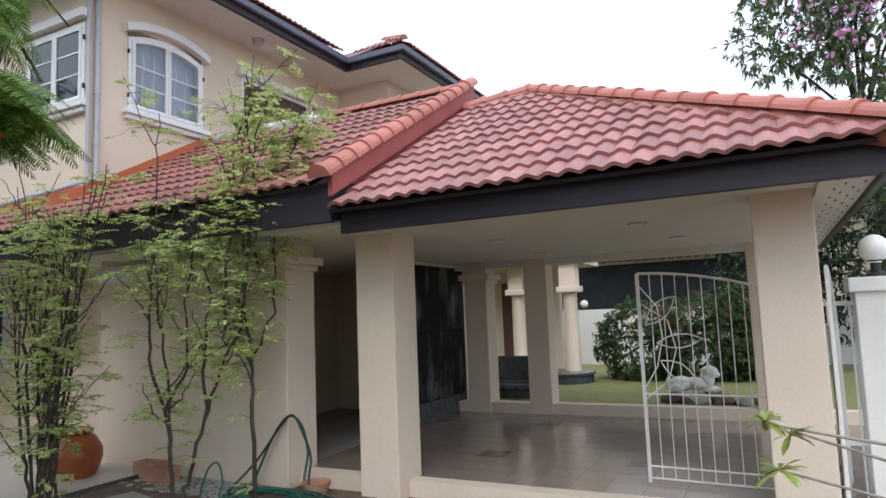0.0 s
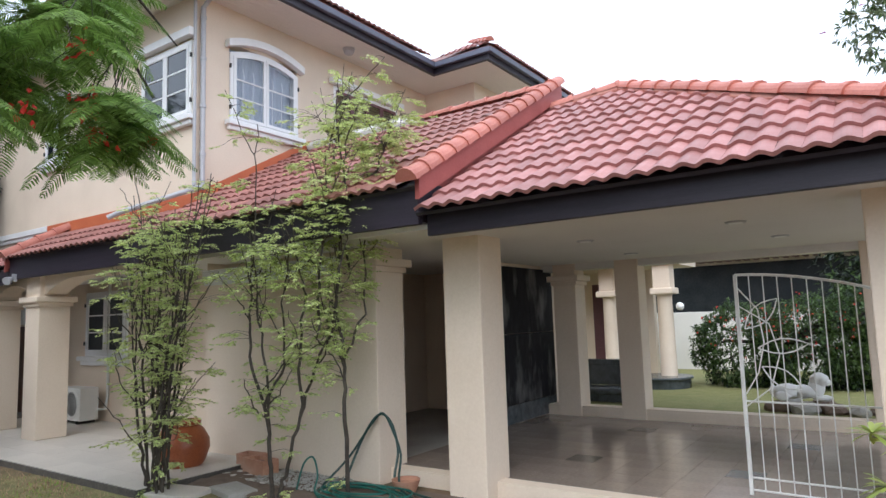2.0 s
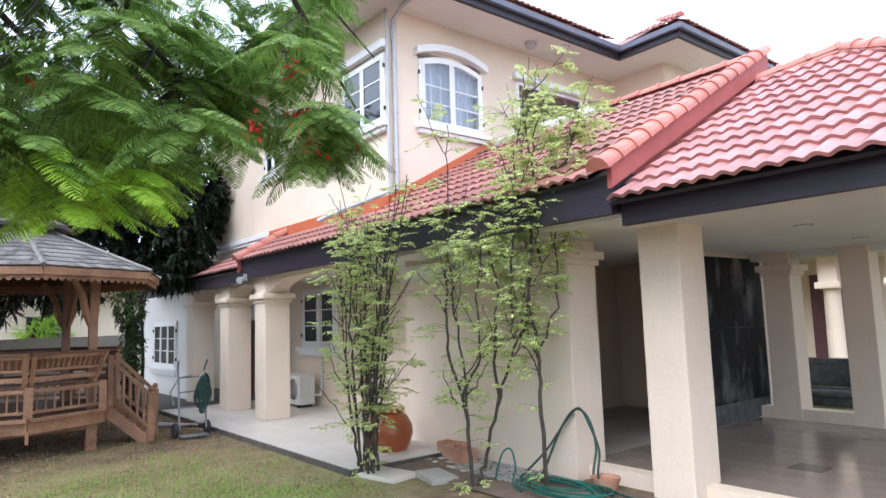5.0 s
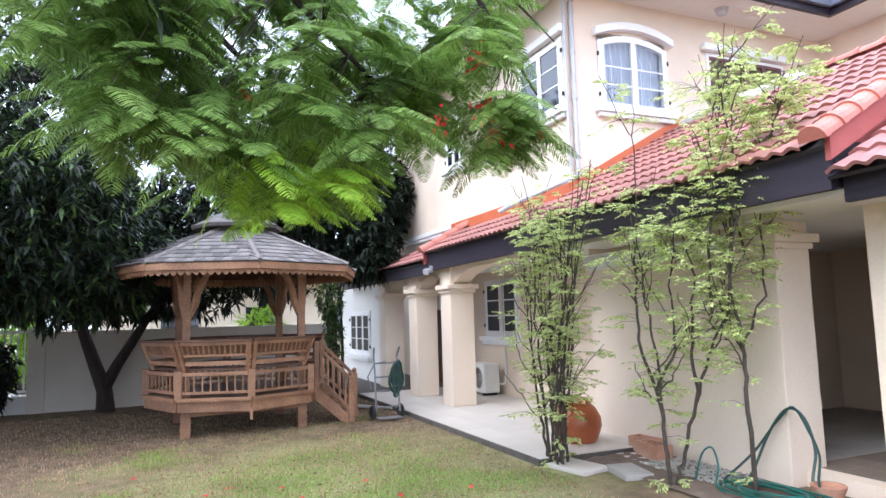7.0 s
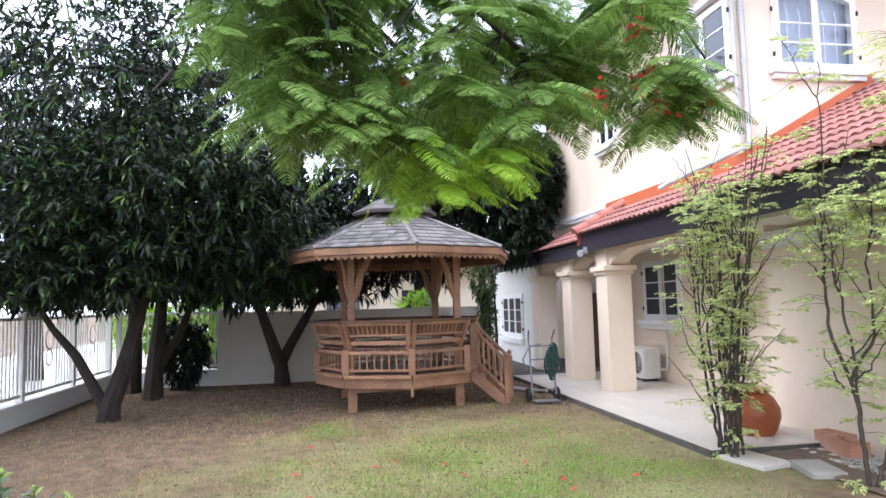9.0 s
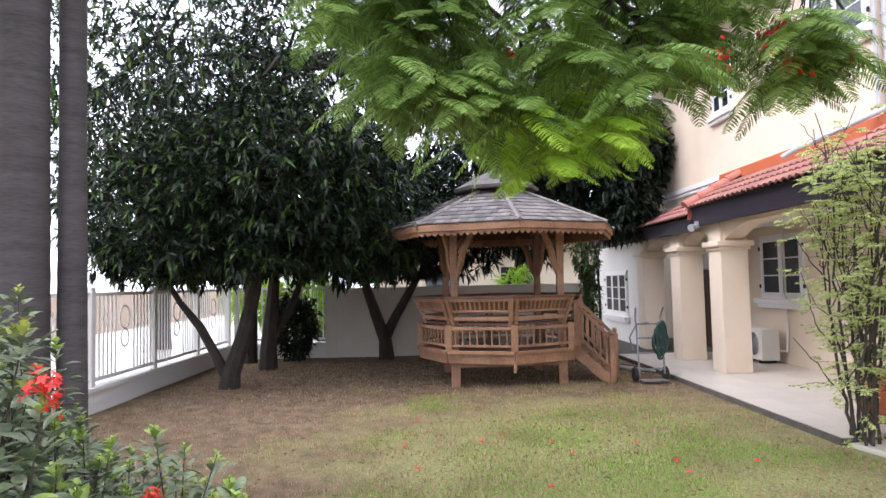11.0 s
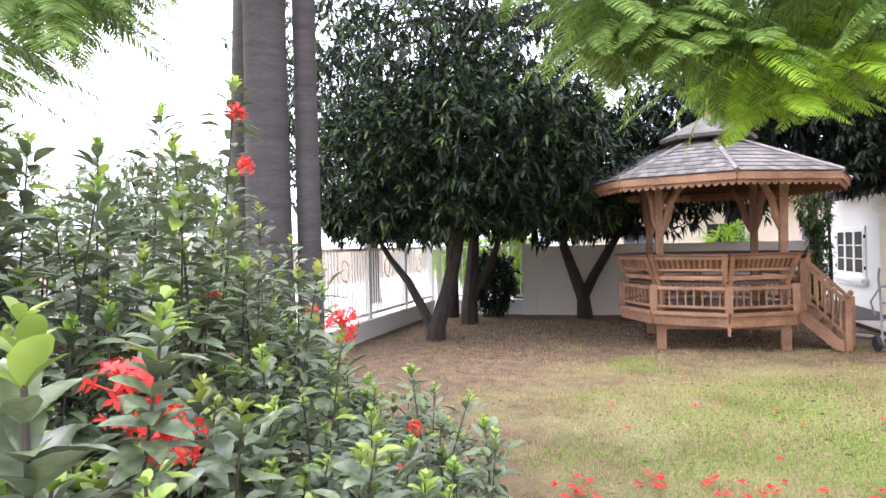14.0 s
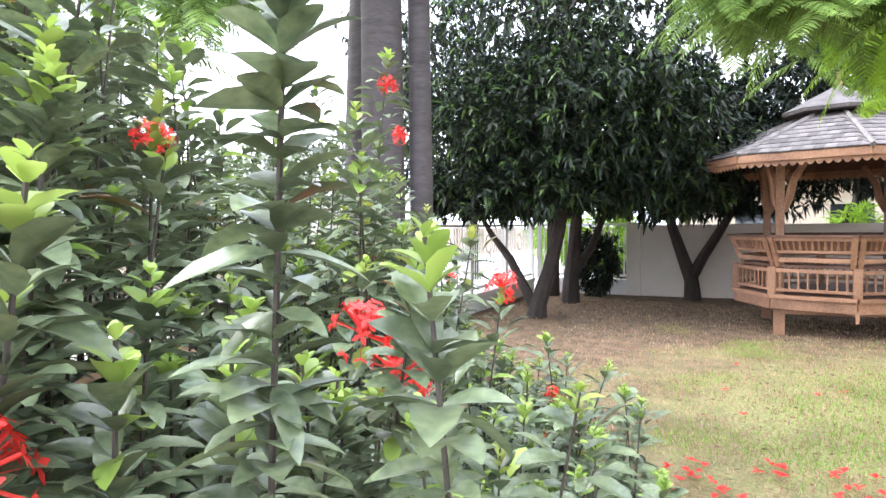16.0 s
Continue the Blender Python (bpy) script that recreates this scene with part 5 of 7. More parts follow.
    part("finial", add_lathe(bmesh.new(), [(0.04, 3.54), (0.05, 3.60), (0.02, 3.66), (0.03, 3.72), (0.005, 3.82)], 10), M_WOOD, roof, smooth=True)
    g.matrix_world = pose(cx, cy, 0)


build_gazebo()

# ---- veranda and wall foot ----
unit = tagged(empty("condenser_unit", -11.74, 5.60, 0.085), "white outdoor air conditioner unit on the veranda floor", "air conditioner")
box("casing", -0.4, -0.16, 0.05, 0.4, 0.16, 0.60, M_ACWHITE, unit, 0.012)
bm = add_lathe(bmesh.new(), [(0.235, 0.0), (0.245, 0.012), (0.21, 0.018), (0.205, 0.004)], 28)
part("fan_ring", bm, M_ACWHITE, unit, smooth=True).matrix_local = pose(0.13, -0.16, 0.33, 90)
part("fan_shade", add_lathe(bmesh.new(), [(0.205, 0), (0.205, 0.004)], 28), M_BLACK, unit).matrix_local = pose(0.13, -0.161, 0.33, 90)
for i in range(1, 6):
    bm = bmesh.new()
    add_tube(bm, [(0.038 * i * math.cos(a), 0.038 * i * math.sin(a), 0.014) for a in [2 * math.pi * j / 24 for j in range(25)]], 0.004, 4, False)
    part("guard_ring", bm, M_ACWHITE, unit).matrix_local = pose(0.13, -0.16, 0.33, 90)
for x in (-0.28, 0.28):
    box("foot", x - 0.03, -0.15, 0, x + 0.03, 0.15, 0.05, M_BLACK, unit)
unit.matrix_world = pose(-11.68, 5.55, 0.085)
pipe = structure(new("coolant_pipe"), "white insulated pipe up the veranda wall", "pipe")
bm = bmesh.new()
add_tube(bm, [(-11.3, 5.7, 0.3), (-11.22, 5.8, 0.3), (-11.2, 5.82, 0.5), (-11.2, 5.82, 2.5)], 0.025, 8)
part("pipe_length", bm, M_ACWHITE, pipe)


def hose(name, pts, r, mat, label):
    bm = bmesh.new()
    smooth = []
    P = [Vector(p) for p in pts]
    for i in range(len(P) - 1):
        p0, p1, p2, p3 = P[max(i - 1, 0)], P[i], P[i + 1], P[min(i + 2, len(P) - 1)]
        for k in range(5):
            t = k / 5
            smooth.append(0.5 * ((2 * p1) + (p2 - p0) * t + (2 * p0 - 5 * p1 + 4 * p2 - p3) * t * t + (3 * p1 - p0 - 3 * p2 + p3) * t ** 3))
    smooth.append(P[-1])
    add_tube(bm, smooth, r, 7)
    return tagged(part(name, bm, mat, smooth=True), label, "hose")


# hand truck that carries a coiled hose
cart = tagged(empty("hand_truck", -10.16, 3.06, 0), "grey steel hand truck standing on the soil", "hand truck")
for s in (-0.2, 0.2):
    bm = bmesh.new()
    add_tube(bm, [(0.0, s, 0.12), (-0.04, s, 0.5), (-0.07, s, 0.85), (-0.12, s, 1.0), (-0.02 if s < 0 else -0.02, s * 1.1, 1.16)], 0.016, 7)
    part("side_tube", bm, M_METAL, cart, smooth=True)
    wheel = part("wheel", add_lathe(bmesh.new(), [(0.05, -0.03), (0.10, -0.03), (0.115, -0.015), (0.115, 0.015), (0.10, 0.03), (0.05, 0.03)], 20), M_BLACK, cart, "black rubber wheel", True)
    wheel.matrix_local = pose(-0.08, s * 1.2, 0.116, 90)
for z in (0.2, 0.45, 0.68, 0.9):
    bm = bmesh.new()
    add_tube(bm, [(-0.01 - 0.08 * z, -0.2, z), (-0.01 - 0.08 * z, 0.2, z)], 0.012, 6)
    part("cross_tube", bm, M_METAL, cart)
bm = bmesh.new()
add_tube(bm, [(-0.02, -0.28, 0.5), (0.0, -0.34, 0.7), (-0.06, -0.2, 0.9), (-0.08, 0.0, 0.92)], 0.014, 6)
part("handle", bm, M_METAL, cart, smooth=True)
box("toe_plate", -0.02, -0.2, 0.03, 0.2, 0.2, 0.045, M_METAL, cart)
pts = []
for i in range(110):
    a = 2 * math.pi * i / 9.3
    pts.append((-10.1 + 0.015 * (i % 5), 3.18 + (0.055 + 0.04 * math.sin(i * 0.37)) * math.cos(a) + 0.03 * math.sin(i * 0.9), 0.66 + (0.24 + 0.06 * math.cos(i * 0.23)) * math.sin(a)))
hose("hose_coil", pts, 0.014, M_HOSED, "dark green hose coiled over the hand truck")

for i, (x, y, l, w, a) in enumerate(((-11.75, 3.0, 1.1, 0.12, 38), (-12.0, 3.18, 0.9, 0.10, 44), (-11.55, 3.22, 1.0, 0.14, 30), (-12.2, 2.9, 0.8, 0.10, 52))):
    b = tagged(box("loose_board", -l / 2, -w / 2, 0, l / 2, w / 2, 0.025, M_WOODD if i % 2 else M_CONCRETE, None, 0.003), "weathered loose board lying by the terrace", "board", "loose boards")
    b.matrix_world = pose(x, y, 0.012 + 0.004 * i, 0, 0, a)

# jar and planters at the wall's foot
jar = tagged(empty("water_jar", -6.77, 4.38, 0.0), "large round orange terracotta water jar by the wall", "jar")
part("body", add_lathe(bmesh.new(), [(0.15, 0.0), (0.19, 0.02), (0.26, 0.13), (0.305, 0.27), (0.30, 0.37), (0.24, 0.48), (0.175, 0.535)], 28), M_POT, jar, smooth=True)
part("rim", add_lathe(bmesh.new(), [(0.17, 0.53), (0.20, 0.545), (0.21, 0.57), (0.19, 0.585), (0.15, 0.57)], 28), M_POT, jar, smooth=True)


def trough(name, x, y, w, d, h, turn, z=0.0):
    t = tagged(empty(name), "rectangular terracotta planter trough on a pale tray", "planter")
    part("trough_wall", ring(bmesh.new(), [(-w / 2, -d / 2), (w / 2, -d / 2), (w / 2, d / 2), (-w / 2, d / 2)], [(-w / 2 + 0.03, -d / 2 + 0.03), (w / 2 - 0.03, -d / 2 + 0.03), (w / 2 - 0.03, d / 2 - 0.03), (-w / 2 + 0.03, d / 2 - 0.03)], 0, h), M_BRICK, t).matrix_local = Matrix(((1, 0, 0, 0), (0, 0, 1, 0), (0, 1, 0, 0.035), (0, 0, 0, 1)))
    box("soil", -w / 2 + 0.03, -d / 2 + 0.03, 0.037, w / 2 - 0.03, d / 2 - 0.03, h - 0.01, M_SOIL, t)
    t.matrix_world = pose(x, y, z, 0, 0, turn)
    return t


trough("planter_trough", -5.75, 4.68, 0.42, 0.2, 0.16, -8)
trough("planter_trough", -6.05, 4.82, 0.36, 0.18, 0.16, 4)
tray = tagged(box("paving_slab", -0.4, -0.2, 0, 0.4, 0.2, 0.034, M_PAVE, None, 0.006), "thin pale slab under the planter", "slab")
tray.matrix_world = pose(-5.72, 4.62, 0.0, 0, 0, -6)
for i, (x, y, w, d, a) in enumerate(((-5.85, 3.75, 0.55, 0.4, 12), (-6.35, 3.72, 0.42, 0.36, -5), (-5.4, 4.05, 0.5, 0.3, -14), (-6.75, 3.62, 0.4, 0.3, 3))):
    s = tagged(box("paving_slab", -w / 2, -d / 2, 0, w / 2, d / 2, 0.05 + 0.006 * i, M_CONCRETE if i else M_PAVE, None, 0.012), "loose concrete slab at the terrace's end", "slab", "loose slabs")
    s.matrix_world = pose(x, y, -0.005, 0, 0, a)
# bed along the wall
bm = bmesh.new()
rng = random.Random(4)
grid = [[bm.verts.new((-6.1 + 2.9 * i / 40, 4.0 + 0.97 * j / 12, 0.018 + 0.03 * rng.random() * (0 < j < 12))) for i in range(41)] for j in range(13)]
for j in range(12):
    for i in range(40):
        bm.faces.new((grid[j][i], grid[j][i + 1], grid[j + 1][i + 1], grid[j + 1][i]))
structure(part("soil_bed", bm, M_SOIL, smooth=True), "dark soil bed along the garden wall", "soil")
verts, faces = [], []
for i in range(900):
    x, y, s = rng.uniform(-5.6, -4.5), rng.uniform(4.35, 4.9), rng.uniform(0.008, 0.02)
    b = len(verts)
    verts += [(x + s * rng.uniform(0.6, 1), y, 0.045), (x, y + s, 0.045), (x - s, y, 0.045), (x, y - s * 0.8, 0.045), (x, y, 0.045 + s * 0.9)]
    faces += [(b, b + 1, b + 4), (b + 1, b + 2, b + 4), (b + 2, b + 3, b + 4), (b + 3, b, b + 4)]
tagged(new("gravel", mesh_of("gravel", verts, faces, M_CONCRETE)), "loose grey gravel by the wall", "gravel", kind="stuff")

# hoses beside the pilaster
pts = [(-4.05 + 0.42 * math.cos(0.7 * i) * (1 + 0.3 * math.sin(i * 0.53)) + 0.1 * math.sin(i * 0.21), 4.45 + 0.22 * math.sin(0.7 * i) * (1 + 0.3 * math.cos(i * 0.37)), 0.04 + 0.0014 * i + 0.02 * abs(math.sin(i * 0.9))) for i in range(46)]
hose("garden_hose", pts, 0.0095, M_HOSE, "teal garden hose coiled on the ground by the column")
pts = [(-4.45, 4.6, 0.07), (-4.5, 4.75, 0.12), (-4.4, 4.9, 0.5), (-4.22, 4.93, 0.72), (-4.05, 4.92, 0.66), (-3.95, 4.9, 0.4), (-3.9, 4.78, 0.12), (-3.55, 4.6, 0.06)]
hose("garden_hose", pts, 0.013, M_HOSED, "dark green hose looped over the column foot")
pts = [(-4.6, 4.5, 0.07), (-4.5, 4.78, 0.3), (-4.3, 4.9, 0.62), (-4.15, 4.92, 0.74), (-4.0, 4.9, 0.56), (-3.9, 4.88, 0.36), (-3.8, 4.75, 0.1), (-3.3, 4.65, 0.06)]
hose("garden_hose", pts, 0.012, M_HOSED, "dark green hose looped over the column foot")
pts = [(-4.75, 4.3, 0.06), (-4.7, 4.35, 0.3), (-4.62, 4.4, 0.36), (-4.56, 4.4, 0.2), (-4.5, 4.3, 0.07), (-4.3, 4.2, 0.05)]
hose("garden_hose", pts, 0.0095, M_HOSE, "teal garden hose loop standing up from the ground")
pot = tagged(empty("flower_pot", -3.78, 4.8, 0.03), "small shallow clay flower pot", "flower pot")
part("body", add_lathe(bmesh.new(), [(0.09, 0), (0.13, 0.10), (0.14, 0.13), (0.12, 0.13), (0.11, 0.10)], 20), M_BRICK, pot, smooth=True)


# ---- boundary ----
def fence_run(name, a, b, n_panels, label):
    """Low rendered wall with white iron panels between posts, from a to b."""
    a, b = Vector((*a, 0)), Vector((*b, 0))
    d = (b - a)
    L = d.length
    run = structure(empty(name), label, "fence")
    box("low_wall", 0, -0.07, -0.05, L, 0.07, 0.28, M_WHITEWALL, run, 0.01)
    box("coping", 0, -0.10, 0.28, L, 0.10, 0.34, M_WHITEWALL, run, 0.012)
    w = L / n_panels
    bar = add_box(bmesh.new(), -0.014, -0.008, 0.40, 0.014, 0.008, 1.56)
    bar_me = bpy.data.meshes.new("bar")
    bar.to_mesh(bar_me)
    bar.free()
    bar_me.materials.append(M_IRON)
    for i in range(n_panels + 1):
        box("fence_post", w * i - 0.05, -0.05, 0.33, w * i + 0.05, 0.05, 1.66, M_IRON, run, 0.008)
    for i in range(n_panels):
        for z in (0.40, 1.54):
            box("rail", w * i + 0.05, -0.02, z, w * (i + 1) - 0.05, 0.02, z + 0.05, M_IRON, run)
        n = int(w / 0.11)
        for k in range(1, n):
            if abs(k - n / 2) < 1.6:
                continue
            t = new("bar", bar_me)
            t.matrix_world = pose(w * i + w * k / n, 0, 0)
            t.parent = run
        c = w * (i + 0.5)
        for dx, dz, r in ((0, 1.22, 0.15), (0, 0.92, 0.12)):
            bm = bmesh.new()
            add_tube(bm, [(c + dx + r * math.cos(2 * math.pi * k / 14), 0, dz + r * 1.1 * math.sin(2 * math.pi * k / 14)) for k in range(15)], 0.014, 5, False)
            part("scroll", bm, M_IRON, run)
    run.matrix_world = Matrix.Translation(a) @ Matrix.Rotation(math.atan2(d.y, d.x), 4, "Z")
    return run


fence_run("fence_south", (-14.6, -4.9), (3.0, -4.9), 9, "white iron fence panels on a low white wall")
fence_run("fence_west", (-14.75, -2.7), (-14.75, -4.75), 1, "white iron fence panel on a low white wall by the corner")
structure(box("boundary_wall_west", -14.85, -2.68, -0.05, -14.68, 3.36, 1.55, M_RENDER, None, 0.01), "white rendered boundary wall behind the gazebo", "wall")
structure(box("wall_pier", -14.9, -2.75, -0.05, -14.63, -2.45, 1.60, M_RENDER, None, 0.012), "white rendered end pier of the wall", "wall")
structure(box("road", -60, -12.5, -0.05, 40, -5.6, 0.02, M_PAVE), "pale concrete lane outside the fence", "road")
structure(box("lane_west", -20.5, -5.5, -0.05, -15.2, 4.0, 0.02, M_PAVE), "pale concrete yard behind the wall", "road")
house = tagged(empty("neighbour_house", -26, 3.5, 0), "cream neighbouring house with a red tiled roof", "house")
box("wall", -4, -6, 0, 0, 6, 3.1, M_FAR, house)
for y in (-4, -1, 2.2):
    w_ = box("window", -0.02, y, 1.0, 0.04, y + 1.3, 2.2, M_GLASSDARK, house)
    box("frame", 0.0, y - 0.08, 0.92, 0.03, y + 1.38, 1.0, M_WHITE, w_)
bm = add_prism(bmesh.new(), [(-6.6, 3.1), (6.6, 3.1), (5.0, 4.4), (-5.0, 4.4)], -4.6, 0.7, "x")
part("roof", bm, M_TILE, house)


# ---- plants ----
def fast_mesh(name, verts, faces, mat, smooth=False):
    """A mesh from arrays: verts (n, 3), faces (m, k)."""
    me = bpy.data.meshes.new(name)
    verts, faces = np.asarray(verts, np.float32), np.asarray(faces, np.int32)
    k = faces.shape[1]
    me.vertices.add(len(verts))
    me.vertices.foreach_set("co", verts.ravel())
    me.loops.add(faces.size)
    me.loops.foreach_set("vertex_index", faces.ravel())
    me.polygons.add(len(faces))
    me.polygons.foreach_set("loop_start", np.arange(0, faces.size, k, dtype=np.int32))
    me.polygons.foreach_set("use_smooth", np.full(len(faces), smooth))
    me.materials.append(mat)
    me.update(calc_edges=True)
    return me


def unit(a):
    return a / np.maximum(np.linalg.norm(a, axis=-1, keepdims=True), 1e-9)


def blades(base, along, side, length, width, droop=0.3, stations=((0.0, 0.0), (0.28, 0.8), (0.55, 1.0), (0.8, 0.6), (1.0, 0.0)), fold=0.25):
    """Leaves as folded blades. base, along, side: (n, 3); length, width: (n,). Gives verts and quads."""
    n = len(base)
    along, side = unit(along), unit(side - along * np.sum(unit(along) * side, -1, keepdims=True))
    up = np.cross(along, side)
    flip = np.where(up[:, 2:3] < 0, -1.0, 1.0)
    up = up * flip
    rows = []
    for t, w in stations:
        mid = base + along * (length * t)[:, None] - np.array([0, 0, 1.0]) * (droop * length * t * t)[:, None]
        half = side * (0.5 * width * max(w, 0.03))[:, None]
        lift = up * (fold * 0.5 * width * w)[:, None]
        rows.append(np.stack([mid - half + lift, mid, mid + half + lift], 1))
    v = np.stack(rows, 1)
    s = len(stations)
    v = v.reshape(n, s * 3, 3)
    quads = []
    for j in range(s - 1):
        for i in range(2):
            quads.append((j * 3 + i, j * 3 + i + 1, (j + 1) * 3 + i + 1, (j + 1) * 3 + i))
    q = np.array(quads)[None] + (np.arange(n) * s * 3)[:, None, None]
    return v.reshape(-1, 3), q.reshape(-1, 4)


SLIM = ((0.0, 0.12), (0.45, 1.0), (1.0, 0.03))


def tree_wood(name, polylines, mat, owner, sides=8):
    bm = bmesh.new()
    for pts, radii in polylines:
        add_tube(bm, pts, radii, sides)
    return part(name, bm, mat, owner, smooth=True)


def in_blobs(rng, blobs, n, shell=0.55):
    """Points in the outer part of ellipsoids (cx, cy, cz, rx, ry, rz), with an uneven surface."""
    vol = np.array([b[3] * b[4] * b[5] for b in blobs]) ** 0.67
    pick = rng.choice(len(blobs), n, p=vol / vol.sum())
    B = np.array(blobs)[pick]
    d = unit(rng.normal(size=(n, 3)))
    r = rng.uniform(shell ** 3, 1, n) ** (1 / 3)
    lump = np.array([1 + 0.22 * noise.noise(Vector(x * 2.3) + Vector((float(p), 0, 0))) for x, p in zip(d, pick)])
    return B[:, :3] + d * B[:, 3:] * (r * lump)[:, None], d


def whorl_tree(name, label, trunk, blobs, tips, leaves, leaf_len, leaf_wid, mats, seed, droop=0.28, shell=0.5, category="tree", limbs=14, limb_from=None, floor=None):
    """A tree whose twig ends carry whorls of long leaves; trunk: polylines with radii."""
    rng = np.random.default_rng(seed)
    t = tagged(empty(name), label, category)
    pts, d = in_blobs(rng, blobs, tips, shell)
    if floor is not None:
        keep = pts[:, 2] > floor + 0.35 * rng.random(len(pts))
        pts, d = pts[keep], d[keep]
    lines = list(trunk)
    start = Vector(limb_from or trunk[0][0][-1])
    for k in range(limbs):
        p = Vector(pts[k * len(pts) // limbs])
        mid = start.lerp(p, 0.5) + Vector((rng.uniform(-0.2, 0.2), rng.uniform(-0.2, 0.2), 0.25))
        lines.append(([start, start.lerp(mid, 0.5) + Vector((0, 0, 0.1)), mid, p], [0.05, 0.038, 0.025, 0.008]))
    tree_wood("trunk", lines, M_BARK, t)
    n = len(pts) * leaves
    base = np.repeat(pts, leaves, 0) + rng.normal(size=(n, 3)) * 0.02
    out = np.repeat(d, leaves, 0)
    along = unit(rng.normal(size=(n, 3)) * 0.9 + out * 0.7 + np.array([0, 0, -0.05]))
    side = np.cross(along, np.array([0, 0, 1.0])) + rng.normal(size=(n, 3)) * 0.35
    ln = leaf_len * rng.uniform(0.7, 1.25, n)
    # A random fifth takes the last material, such as the painted sunlit leaf.
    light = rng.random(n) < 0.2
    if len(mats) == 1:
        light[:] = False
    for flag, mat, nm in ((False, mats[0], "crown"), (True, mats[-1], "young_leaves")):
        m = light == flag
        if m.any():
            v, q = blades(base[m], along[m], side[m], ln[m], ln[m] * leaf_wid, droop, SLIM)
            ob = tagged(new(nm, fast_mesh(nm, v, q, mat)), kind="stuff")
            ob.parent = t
    return t


mango = "dark leafed mango tree with a forked trunk on bare soil"
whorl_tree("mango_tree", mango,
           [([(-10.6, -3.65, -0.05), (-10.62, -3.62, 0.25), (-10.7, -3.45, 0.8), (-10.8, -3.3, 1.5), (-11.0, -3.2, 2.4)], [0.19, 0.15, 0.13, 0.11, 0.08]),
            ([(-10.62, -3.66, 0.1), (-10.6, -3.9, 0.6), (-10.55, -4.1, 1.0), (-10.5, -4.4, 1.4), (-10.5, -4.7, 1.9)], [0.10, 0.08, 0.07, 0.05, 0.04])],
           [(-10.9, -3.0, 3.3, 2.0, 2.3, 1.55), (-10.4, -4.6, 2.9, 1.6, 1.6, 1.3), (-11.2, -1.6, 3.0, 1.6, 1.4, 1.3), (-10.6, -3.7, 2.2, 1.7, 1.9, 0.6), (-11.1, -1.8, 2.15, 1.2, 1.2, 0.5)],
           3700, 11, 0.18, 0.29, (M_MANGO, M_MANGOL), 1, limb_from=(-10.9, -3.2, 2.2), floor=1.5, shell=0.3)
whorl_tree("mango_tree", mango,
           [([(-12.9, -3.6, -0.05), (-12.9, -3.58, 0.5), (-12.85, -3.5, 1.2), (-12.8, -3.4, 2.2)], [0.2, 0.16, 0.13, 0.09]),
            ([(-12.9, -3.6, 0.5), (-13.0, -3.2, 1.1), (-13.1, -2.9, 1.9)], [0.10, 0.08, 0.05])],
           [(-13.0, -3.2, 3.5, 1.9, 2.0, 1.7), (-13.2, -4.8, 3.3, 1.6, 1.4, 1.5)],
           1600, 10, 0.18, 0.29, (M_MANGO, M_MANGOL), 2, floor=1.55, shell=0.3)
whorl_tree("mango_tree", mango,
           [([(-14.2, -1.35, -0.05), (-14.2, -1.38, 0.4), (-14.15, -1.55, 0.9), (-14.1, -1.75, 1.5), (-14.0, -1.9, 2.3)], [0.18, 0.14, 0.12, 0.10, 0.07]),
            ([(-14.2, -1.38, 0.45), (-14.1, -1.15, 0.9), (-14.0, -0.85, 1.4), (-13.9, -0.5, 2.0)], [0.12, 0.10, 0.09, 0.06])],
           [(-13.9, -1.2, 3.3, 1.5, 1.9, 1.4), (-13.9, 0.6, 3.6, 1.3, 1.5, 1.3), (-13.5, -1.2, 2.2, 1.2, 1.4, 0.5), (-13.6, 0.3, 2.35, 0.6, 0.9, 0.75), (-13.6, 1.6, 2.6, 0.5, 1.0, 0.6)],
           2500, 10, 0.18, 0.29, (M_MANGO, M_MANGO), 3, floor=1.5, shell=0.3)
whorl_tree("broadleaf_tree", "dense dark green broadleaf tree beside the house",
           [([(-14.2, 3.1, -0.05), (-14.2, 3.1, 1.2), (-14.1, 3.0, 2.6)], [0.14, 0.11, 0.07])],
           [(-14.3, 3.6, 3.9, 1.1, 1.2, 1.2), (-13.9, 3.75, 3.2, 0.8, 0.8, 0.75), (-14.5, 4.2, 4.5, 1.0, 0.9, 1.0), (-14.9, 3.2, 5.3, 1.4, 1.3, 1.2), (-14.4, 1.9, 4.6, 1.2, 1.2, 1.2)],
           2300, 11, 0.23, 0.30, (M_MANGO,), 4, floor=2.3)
whorl_tree("slender_shrub", "slender leafy shrub behind the gazebo steps",
           [([(-12.9, 3.0, 0), (-12.9, 3.0, 1.2), (-12.85, 2.95, 2.3)], [0.04, 0.03, 0.015])],
           [(-12.9, 2.8, 1.2, 0.18, 0.2, 0.75), (-12.9, 2.75, 2.1, 0.25, 0.3, 0.5)],
           330, 7, 0.09, 0.42, (M_MANGOL, M_MANGO), 5, category="shrub", limbs=6)
